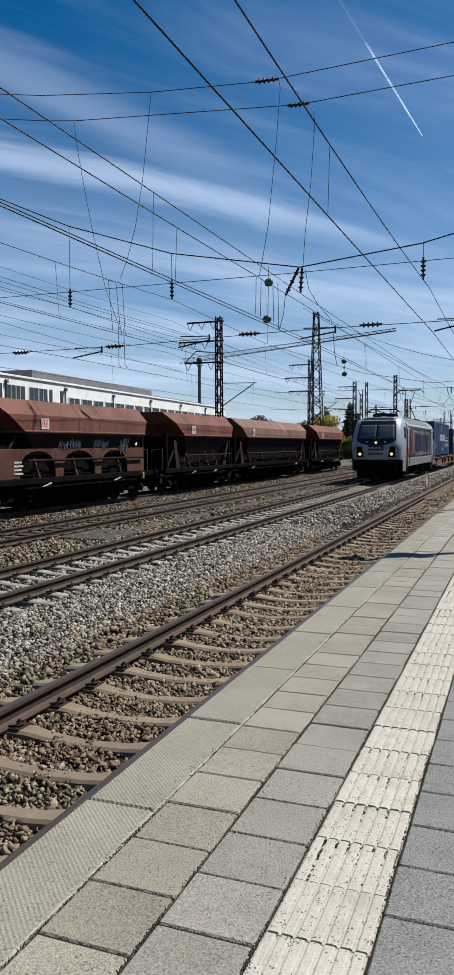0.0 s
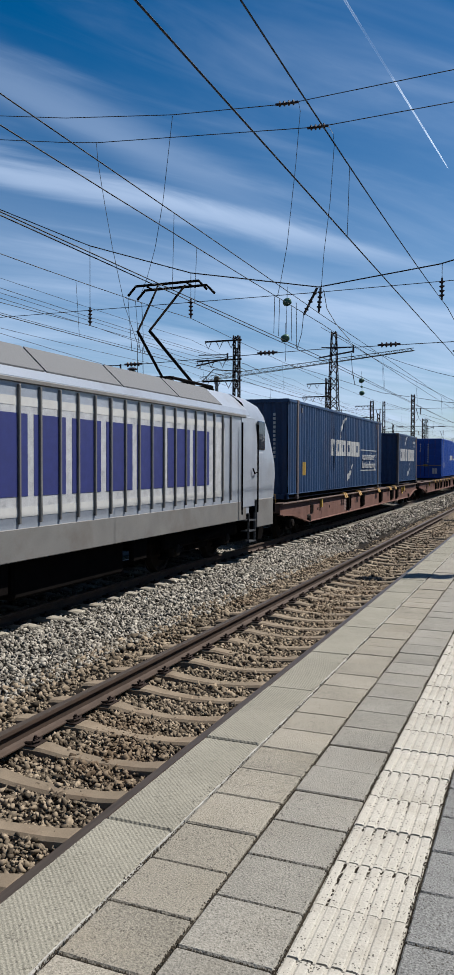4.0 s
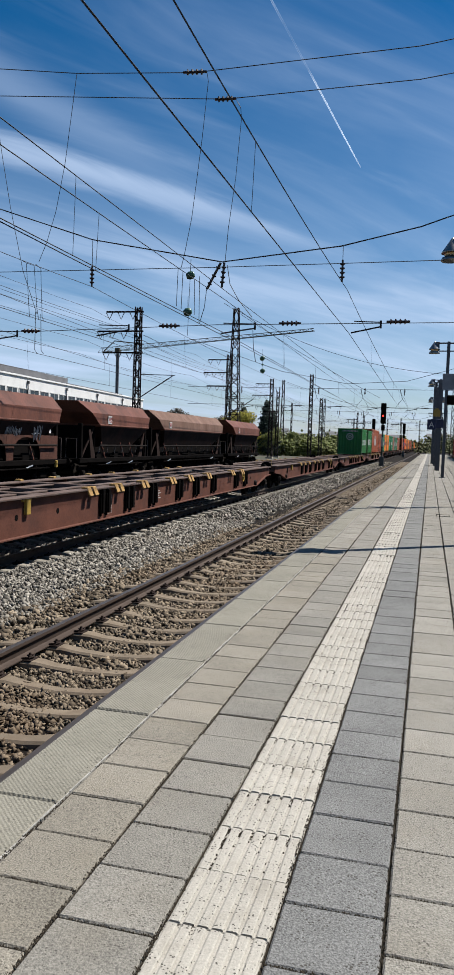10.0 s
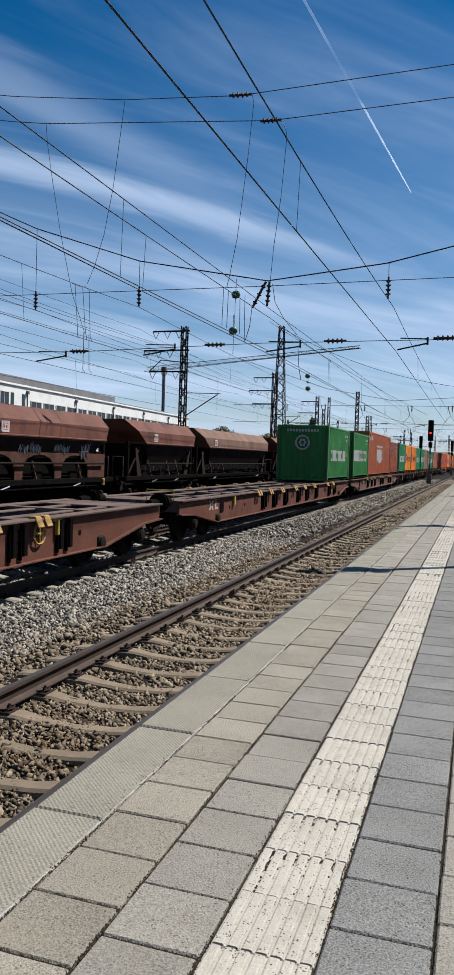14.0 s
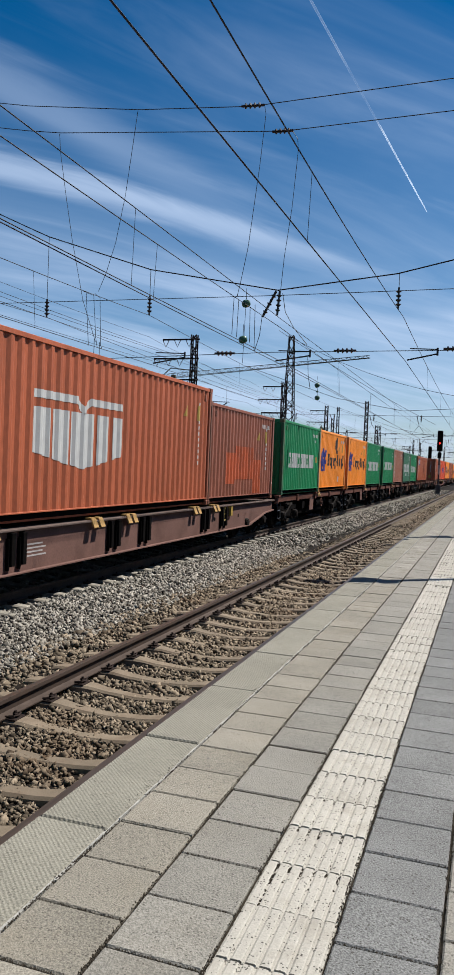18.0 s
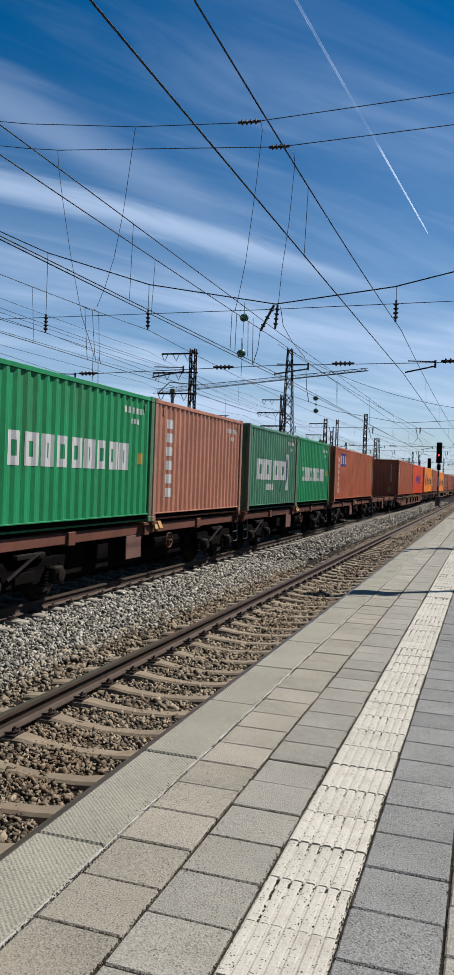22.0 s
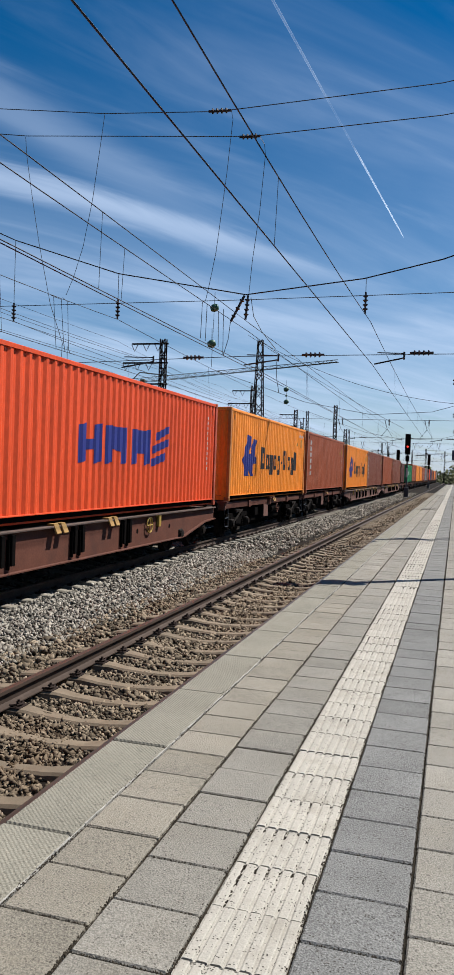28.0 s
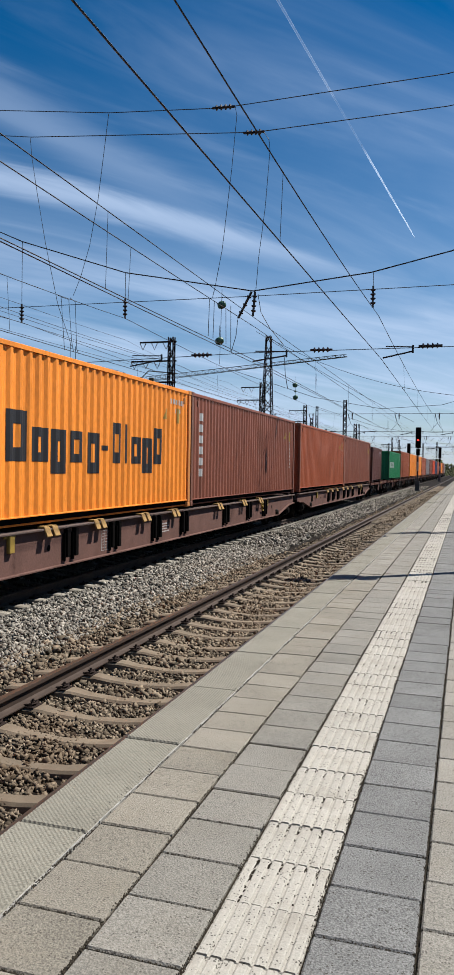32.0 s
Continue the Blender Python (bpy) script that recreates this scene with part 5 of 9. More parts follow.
SPRING_ME = spring_mesh()
FRAME_PROFILE = [(-1.25, 0.62), (-1.25, 0.76), (-0.55, 0.76), (-0.40, 0.62), (0.40, 0.62), (0.55, 0.76), (1.25, 0.76), (1.25, 0.62), (0.62, 0.60), (0.45, 0.36), (-0.45, 0.36), (-0.62, 0.60)]
BOGIE_ME = Shape().plate(FRAME_PROFILE, 0.93, 1.05).plate(FRAME_PROFILE, -1.05, -0.93).box(-0.93, 0.93, -0.3, 0.3, 0.42, 0.72, 0.02).box(-1.09, -1.05, -0.28, 0.28, 0.4, 0.58, 0.01).box(1.05, 1.09, -0.28, 0.28, 0.4, 0.58, 0.01).mesh("bogie", M_BOGIE)
AXLE_ME = Shape().tube([(-1.08, 0, 0.46), (1.08, 0, 0.46)], 0.08, 8).box(1.0, 1.17, -0.14, 0.14, 0.32, 0.6, 0.03).box(-1.17, -1.0, -0.14, 0.14, 0.32, 0.6, 0.03).lathe([(0.11, 0), (0.11, 0.05), (0.06, 0.06)], 10, pose(1.16, 0, 0.46, 0, 90, 0)).mesh("axle", M_WHEEL)


def bogie(parent, y, half=0.9):
    b = part("bogie", BOGIE_ME, None, parent, "black two-axle bogie", pose(0, y, 0))
    for a in (-half, half):
        part("axle", AXLE_ME, None, b, "", pose(0, a, 0))
        for sx in (-0.75, 0.75):
            part("wheel", WHEEL_ME, None, b, "", pose(sx, a, 0.46, 0, 0, 0 if sx > 0 else 180))
        for sx in (-0.99, 0.99):
            for dy in (-0.2, 0.2):
                part("spring", SPRING_ME, None, b, "", pose(sx, a + dy, 0.02))
    return b


BUFFER = Shape().lathe([(0.09, 0), (0.1, 0.32), (0.075, 0.33), (0.075, 0.5), (0.225, 0.52), (0.225, 0.55), (0.05, 0.57)], 14, pose(0, 0, 0, 90, 0, 0)).mesh("buffer", M_BOGIE)
FLAP = Shape().box(0.0, 0.035, -0.085, 0.085, -0.15, 0.02, 0.006, pose(0, 0, 0, 0, -24, 0)).box(-0.12, 0.02, -0.075, 0.075, -0.01, 0.05, 0.008).mesh("spigot_flap", M_SPIGOT)
# black boxes: support brackets and the shadows beside them in one shape
BRACKET_SHADE = Shape().box(0.0, 0.09, -0.055, 0.055, -0.52, -0.02, 0.01).box(0.0, 0.06, -0.09, -0.05, -0.58, -0.1, 0.01).mesh("bracket", M_BOGIE)
HANDWHEEL = Shape().tube([(0.03, 0.17 * math.cos(6.283 * k / 14), 0.17 * math.sin(6.283 * k / 14)) for k in range(15)], 0.018, 6).tube([(0.03, 0, -0.17), (0.03, 0, 0.17)], 0.012, 5).tube([(0.03, -0.17, 0), (0.03, 0.17, 0)], 0.012, 5).tube([(-0.05, 0, 0), (0.05, 0, 0)], 0.03, 6)


def ends(w, length):
    for y, turn in ((0.0, 0), (length, 180)):
        for sx in (-0.875, 0.875):
            part("buffer", BUFFER, None, w, "", pose(sx, y, 1.04, 0, 0, turn))
        hook = Shape()
        sg = -1 if turn == 0 else 1
        hook.tube([(0, y, 1.0), (0, y + sg * 0.25, 1.0), (0, y + sg * 0.38, 0.93), (0, y + sg * 0.45, 0.75)], 0.035, 6)
        hook.tube([(0.3, y, 0.9), (0.3, y + sg * 0.25, 0.7), (0.28, y + sg * 0.5, 0.62)], 0.03, 6)
        part("coupling", hook, M_BOGIE, w)


def flat_wagon(u, label, pale=False, length=25.0, flaps=(), xl=False, empty=False):
    """A long flat wagon with fish-bellied side beams and folding yellow spigots."""
    m = M_WAGON_PALE if pale else M_WAGON
    w = thing("flat_wagon", label, "wagon", "flat wagons")
    top, low, tip = 1.03, 0.40, 0.74
    prof = [(0.0, tip), (0.0, top), (length, top), (length, tip), (length - 0.9, tip - 0.04), (length - 2.7, low), (2.7, low), (0.9, tip - 0.04)]
    for sx in (-1, 1):
        s = Shape().plate(prof, sx * 1.12 - 0.02, sx * 1.12 + 0.02)
        b = part("side_beam", s, m, w, "red-brown side beam")
        fl = Shape().box(sx * 1.09 - 0.135, sx * 1.09 + 0.135, 0.0, length, top, top + 0.035, 0.006)
        part("top_flange", fl, M_DECK, b, "dusty top flange")
        lf = Shape()
        lf.box(sx * 1.14 - 0.08, sx * 1.14 + 0.08, 2.7, length - 2.7, low - 0.03, low, 0.005)
        for ya, za, yb, zb in ((0.9, tip - 0.04, 2.7, low), (length - 2.7, low, length - 0.9, tip - 0.04), (0.0, tip, 0.9, tip - 0.04), (length - 0.9, tip - 0.04, length, tip)):
            lf.add([(sx * 1.14 - 0.08, ya, za - 0.03), (sx * 1.14 + 0.08, ya, za - 0.03), (sx * 1.14 + 0.08, ya, za), (sx * 1.14 - 0.08, ya, za), (sx * 1.14 - 0.08, yb, zb - 0.03), (sx * 1.14 + 0.08, yb, zb - 0.03), (sx * 1.14 + 0.08, yb, zb), (sx * 1.14 - 0.08, yb, zb)],
                   [(0, 1, 2, 3), (4, 7, 6, 5), (0, 4, 5, 1), (3, 2, 6, 7), (1, 5, 6, 2), (0, 3, 7, 4)])
        part("bottom_flange", lf, m, b)
    for sx in (-0.42, 0.42):
        part("centre_beam", Shape().box(sx - 0.05, sx + 0.05, 0.3, length - 0.3, 0.72, 1.0, 0.01).box(sx - 0.09, sx + 0.09, 0.3, length - 0.3, 1.0, 1.03, 0.006), M_DECK, w)
    ys = [0.12, 2.6, 5.1, 6.3, 8.2, 10.4, length / 2, length - 10.4, length - 8.2, length - 6.3, length - 5.1, length - 2.6, length - 0.12]
    for y in ys:
        part("cross_beam", Shape().box(-1.1, 1.1, y - 0.1, y + 0.1, 0.78, 1.05, 0.01), M_DECK, w)
    part("deck_plate", Shape().box(-1.08, 1.08, 0.1, 1.3, 1.002, 1.042, 0.004), M_DECK, w)
    part("deck_plate", Shape().box(-1.08, 1.08, length - 1.3, length - 0.1, 1.002, 1.042, 0.004), M_DECK, w)
    for y in flaps:
        part("spigot_flap", FLAP, None, w, "folded yellow spigot flap", pose(1.2, y, top + 0.03))
        part("spigot_flap", FLAP, None, w, "folded yellow spigot flap", pose(1.2, y + 0.26, top + 0.03))
        for dy in (0.75, 1.05):
            part("bracket", BRACKET_SHADE, None, w, "", pose(1.14, y + dy, top))
        part("spigot_flap", FLAP, None, w, "", pose(-1.2, y, top + 0.03, 0, 0, 180))
    for y in (4.2, length - 4.4):
        hooks = Shape().box(1.14, 1.21, y - 0.07, y + 0.07, top - 0.28, top + 0.02, 0.01).box(1.14, 1.17, y - 0.16, y + 0.16, top - 0.05, top + 0.02, 0.01)
        part("lashing_bracket", hooks, M_YELLOW, w, "yellow lashing bracket")
    holes = Shape()
    for y in (3.3, 3.9, 5.4, length - 3.6, length - 5.6):
        holes.lathe([(0.055, 0), (0.055, 0.006)], 10, pose(1.138, y, 0.72, 0, 90, 0))
    part("beam_hole", holes, M_BOGIE, w)
    pl = Shape()
    for k in range(8):
        pl.box(1.139, 1.143, length * 0.30, length * 0.30 + 0.42, 0.47 + k * 0.055, 0.478 + k * 0.055)
    for k in range(4):
        pl.box(1.139, 1.143, length * 0.30 + k * 0.14, length * 0.30 + 0.012 + k * 0.14, 0.47, 0.86)
    for k in range(4):
        pl.box(1.139, 1.143, length * 0.42, length * 0.42 + 0.6 - 0.1 * (k % 2), 0.6 + k * 0.06, 0.625 + k * 0.06)
    if xl:
        pl.add([(1.143, 2.1, 0.72), (1.143, 2.2, 0.72), (1.143, 2.5, 0.98), (1.143, 2.4, 0.98)], [(0, 1, 2, 3)]).add([(1.143, 2.4, 0.72), (1.143, 2.5, 0.72), (1.143, 2.2, 0.98), (1.143, 2.1, 0.98)], [(0, 1, 2, 3)])
        pl.box(1.139, 1.143, 2.62, 2.7, 0.72, 0.98).box(1.139, 1.143, 2.7, 2.86, 0.72, 0.78)
    tagged(part("data_panel", pl, M_FADED, w, "faded white data grid and bars"), kind="stuff")
    part("info_panel", Shape().box(1.14, 1.165, 3.0, 3.3, 0.62, 0.9, 0.01).box(1.165, 1.17, 3.03, 3.27, 0.74, 0.75).box(1.165, 1.17, 3.03, 3.27, 0.82, 0.83), M_BOGIE, w, "dark data panel on the side beam")
    part("hand_wheel", HANDWHEEL.mesh("hand_wheel", M_YELLOW), None, w, "yellow brake wheel", pose(1.16, length - 5.0, 0.82))
    for y in (1.9, length - 1.9):
        bogie(w, y)
    ends(w, length)
    hr = Shape()
    hr.tube([(0.95, 0.1, 1.03), (0.95, 0.1, 1.3), (0.25, 0.1, 1.3), (0.25, 0.1, 1.03)], 0.018, 6)
    part("shunter_rail", hr, M_YELLOW, w, "yellow grab rail")
    # black box added for the shade under the deck, narrower on empty wagons
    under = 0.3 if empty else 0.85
    part("shade_filler", Shape().box(-under, under, 3.6, length - 3.6, 0.5 if empty else 0.28, 0.72, 0.05), M_BOGIE, w, "black filler box for the shade under the deck")
    tank = Shape().tube([(-0.9, length * 0.5 - 0.6, 0.62), (-0.9, length * 0.5 + 0.6, 0.62)], 0.18, 12).box(-0.3, 0.3, length * 0.45, length * 0.55, 0.5, 0.75, 0.02)
    part("brake_gear", tank, M_BOGIE, w)
    return ride(w, u, RAIL)


FL_A = (6.6, 8.0, 9.6, 11.7, 13.3, 15.2, 18.2, 19.6)
flat_wagon(63.4, "faded brown flat wagon carrying two blue containers", True, flaps=(7.2, 9.6, 13.4, 16.2, 17.6))
flat_wagon(89.85, "faded brown flat wagon, half empty", True, 24.7, flaps=FL_A)
flat_wagon(115.3, "brown empty flat wagon with yellow spigots", False, 25.1, flaps=FL_A, empty=True)
flat_wagon(141.65, "brown empty flat wagon, deck frames open", False, 24.7, flaps=FL_A, empty=True)
flat_wagon(167.55, "brown flat wagon with one green container at its end", False, 24.6, flaps=FL_A, empty=True, xl=True)
flat_wagon(193.4, "faded brown flat wagon with three containers", True, 24.7, flaps=(5.6, 7.6, 9.2, 12.4, 13.8, 17.4, 18.8))
flat_wagon(297.9, "brown flat wagon under a brown and a red container", False, 24.6, flaps=(6.8, 10.2, 12.8, 15.2, 17.4))
flat_wagon(350.2, "faded flat wagon under orange and brown containers", True, 24.6, flaps=(5.2, 7.0, 9.2, 11.0, 14.5, 17.0, 19.0))
flat_wagon(375.7, "faded flat wagon under brown containers", True, 24.5, flaps=FL_A)


def skeleton_wagon(u, label, length=12.35, panel=True):
    """A short black skeleton wagon; bogies and brake gear stand open to view."""
    w = thing("skeleton_wagon", label, "wagon", "skeleton wagons")
    for sx in (-1.0, 1.0):
        part("side_beam", Shape().box(sx - 0.07, sx + 0.07, 0.0, length, 0.93, 1.13, 0.012), M_WAGON, w, "thin rusty side beam")
    part("centre_beam", Shape().plate([(0.2, 0.8), (0.2, 1.1), (length - 0.2, 1.1), (length - 0.2, 0.8), (length - 3.4, 0.62), (3.4, 0.62)], -0.3, 0.3), M_BOGIE, w)
    # black boxes added for the shade below the beams; they block the view through
    part("shade_filler", Shape().box(-0.8, 0.8, 3.3, length - 3.3, 0.3, 0.9, 0.05).box(-0.55, 0.55, 0.4, length - 0.4, 0.55, 0.9, 0.03), M_BOGIE, w, "black filler boxes for the shade under the wagon")
    for y in (0.1, 3.1, length / 2, length - 3.1, length - 0.1):
        part("cross_beam", Shape().box(-1.12, 1.12, y - 0.12, y + 0.12, 0.9, 1.14, 0.012), M_WAGON, w)
    for y in (0.1, length / 2 - 0.2, length / 2 + 0.2, length - 0.1):
        for x in (-1.025, 1.025):
            part("container_pad", Shape().box(x - 0.175, x + 0.175, y - 0.12, y + 0.12, 1.12, 1.19, 0.01), M_WAGON, w)
    for y in (1.75, length - 1.75):
        bogie(w, y)
        part("brake_rigging", Shape().box(1.0, 1.1, y - 0.25, y + 0.55, 0.78, 0.86, 0.01, None).tube([(1.1, y - 0.5, 0.5), (1.13, y + 0.1, 0.78), (1.1, y + 0.4, 0.85)], 0.03, 6), M_WHEEL, w)
    if panel:
        part("data_board", Shape().box(1.04, 1.07, length * 0.43, length * 0.43 + 0.7, 0.46, 0.93, 0.008), M_WAGON_PALE, w, "rusty data board with pale patches")
        part("valve_box", Shape().box(0.75, 1.02, length * 0.34, length * 0.34 + 0.45, 0.55, 0.85, 0.02).box(0.8, 0.9, length * 0.36, length * 0.38, 0.8, 0.95), M_BOGIE, w)
        part("air_tank", Shape().tube([(0.9, length * 0.55, 0.7), (0.9, length * 0.66, 0.7)], 0.15, 10), M_BOGIE, w)
    for y in (0.06, length - 0.06):
        lad = Shape()
        lad.tube([(1.12, y, 0.95), (1.14, y, 0.4), (1.14, y + 0.36 * (1 if y < 1 else -1), 0.4), (1.12, y + 0.36 * (1 if y < 1 else -1), 0.95)], 0.018, 6)
        lad.tube([(1.13, y, 0.66), (1.13, y + 0.36 * (1 if y < 1 else -1), 0.66)], 0.016, 6)
        part("step", lad, M_STEEL, w)
        part("end_plate", Shape().box(0.62, 1.15, y - 0.05, y + 0.05, 0.98, 1.12, 0.01), M_WAGON_PALE, w)
    part("hand_wheel", HANDWHEEL.mesh("hand_wheel", M_WAGON), None, w, "", pose(1.08, length * 0.6, 0.72))
    for dy in (0.0, 0.24):
        part("spigot_flap", FLAP, None, w, "yellow spigot flap", pose(1.1, length * 0.53 + dy, 1.14))
    ends(w, length)
    return ride(w, u, RAIL)


for u, lab in ((218.8, "black skeleton wagon under green and orange containers"), (231.75, "black skeleton wagon under orange and green containers"), (245.15, "black skeleton wagon under green and tan containers"), (258.0, "black skeleton wagon under two green containers"),
               (271.4, "black skeleton wagon under a brown container"), (284.35, "empty black skeleton wagon with bare beams"), (323.65, "black skeleton wagon under an orange container"), (336.5, "black skeleton wagon under a brown container"),
               (401.5, "black skeleton wagon with a dark container"), (414.25, "black skeleton wagon under a green container"), (426.8, "black skeleton wagon far back in the train")):
    skeleton_wagon(u, lab)
for i in range(12):
    skeleton_wagon(440.2 + 12.9 * i, "black skeleton wagon far back in the train", panel=False)


# ---- electric locomotive ----
M_SILVER = mat("loco_silver", (0.50, 0.55, 0.63), 0.34, metal=0.25, dark=0.85, light=1.08, scale=1.5, fine=40, bump=0.03, stain=(0.30, 0.29, 0.27), stain_amount=0.35, stain_scale=1.3)
M_GRILLE = mat("roof_grille", (0.15, 0.155, 0.165), 0.6, metal=0.2, scale=60, fine=150, bump=0.5)
M_LOCO_BLUE = mat("loco_blue_lettering", (0.035, 0.045, 0.19), 0.5, dark=0.85, bump=0)
M_NAVY = mat("navy_plate", (0.012, 0.02, 0.085), 0.4, bump=0)
M_SHROUD = mat("black_shroud", (0.010, 0.011, 0.014), 0.3, bump=0)
# the panes' sky reflection is put into this grey-blue base
M_SCREEN = mat("windscreen_sky_tint", (0.10, 0.13, 0.16), 0.12, dark=0.8, light=1.1, scale=1.2, bump=0)
M_GLASS = bpy.data.materials.new("dark_glass")
M_GLASS.use_nodes = True
_b = M_GLASS.node_tree.nodes["Principled BSDF"]
_b.inputs["Base Color"].default_value = (0.012, 0.016, 0.022, 1)
_b.inputs["Roughness"].default_value = 0.06
_b.inputs["Specular IOR Level"].default_value = 0.7
M_HEAD = glow("headlight_glow", (1.0, 0.60, 0.22), 0.6)


def loft(s, rows):
    n = len(rows[0])
    s.add([p for r in rows for p in r], [(i * n + k, i * n + k + 1, (i + 1) * n + k + 1, (i + 1) * n + k) for i in range(len(rows) - 1) for k in range(n - 1)])
    return s


CAB = ((1.30, 0.06, 1.10, 1.44), (1.9, 0.0, 1.10, 1.46), (2.2, 0.06, 1.09, 1.46), (2.42, 0.17, 1.08, 1.455), (2.9, 0.42, 1.05, 1.43), (3.35, 0.70, 1.0, 1.38), (3.58, 0.88, 0.95, 1.28), (3.74, 1.20, 0.92, 1.08), (3.80, 1.9, 0.85, 0.98))


def cab_rows(L, rear):
    """Rings from the lower edge to the roof: z, front y, half width at the front, half width at the side."""
    out = []
    for z, yf, hf, hs in CAB:
        pts = [(-hs, 2.3, z), (-hs, yf + 0.55, z), (-hs + 0.06, yf + 0.22, z), (-hf, yf + 0.05, z), (-hf * 0.5, yf, z), (0, yf - 0.01, z), (hf * 0.5, yf, z), (hf, yf + 0.05, z), (hs - 0.06, yf + 0.22, z), (hs, yf + 0.55, z), (hs, 2.3, z)]
        out.append([(x, (L - y) if rear else y, zz) for x, y, zz in pts])
    return out


def face_y(x, z):
    zs = [r[0] for r in CAB]
    yf, hf, hs = (float(np.interp(z, zs, [r[k] for r in CAB])) for k in (1, 2, 3))
    return float(np.interp(abs(x), [0, hf * 0.5, hf, hs - 0.06, hs], [yf - 0.01, yf, yf + 0.05, yf + 0.22, yf + 0.55]))


def face_patch(L, rear, z0, z1, left, right, lift, nz=10, nx=14, low=None):
    """A thin shell that follows the cab front; left and right give x at a height, low the lower edge at an x."""
    v = []
    for deep in (0.0, 0.05):
        for i in range(nz + 1):
            for k in range(nx + 1):
                t = i / nz
                z = z0 + (z1 - z0) * t
                x = left(z) + (right(z) - left(z)) * k / nx
                if low is not None:
                    z = low(x) + (z1 - low(x)) * t
                    x = left(z) + (right(z) - left(z)) * k / nx
                y = face_y(x, z) - lift + deep
                v.append((x, L - y if rear else y, z))
    m = (nx + 1) * (nz + 1)
    f = []
    for i in range(nz):
        for k in range(nx):
            a = i * (nx + 1) + k
            f += [(a, a + 1, a + nx + 2, a + nx + 1), (m + a, m + a + nx + 1, m + a + nx + 2, m + a + 1)]
    rim = [k for k in range(nx + 1)] + [(i + 1) * (nx + 1) + nx for i in range(nz)] + [nz * (nx + 1) + k for k in range(nx - 1, -1, -1)] + [i * (nx + 1) for i in range(nz - 1, 0, -1)]
    for i, a in enumerate(rim):
        b = rim[(i + 1) % len(rim)]
        f.append((a, b, m + b, m + a))
    return Shape().add(v, f)


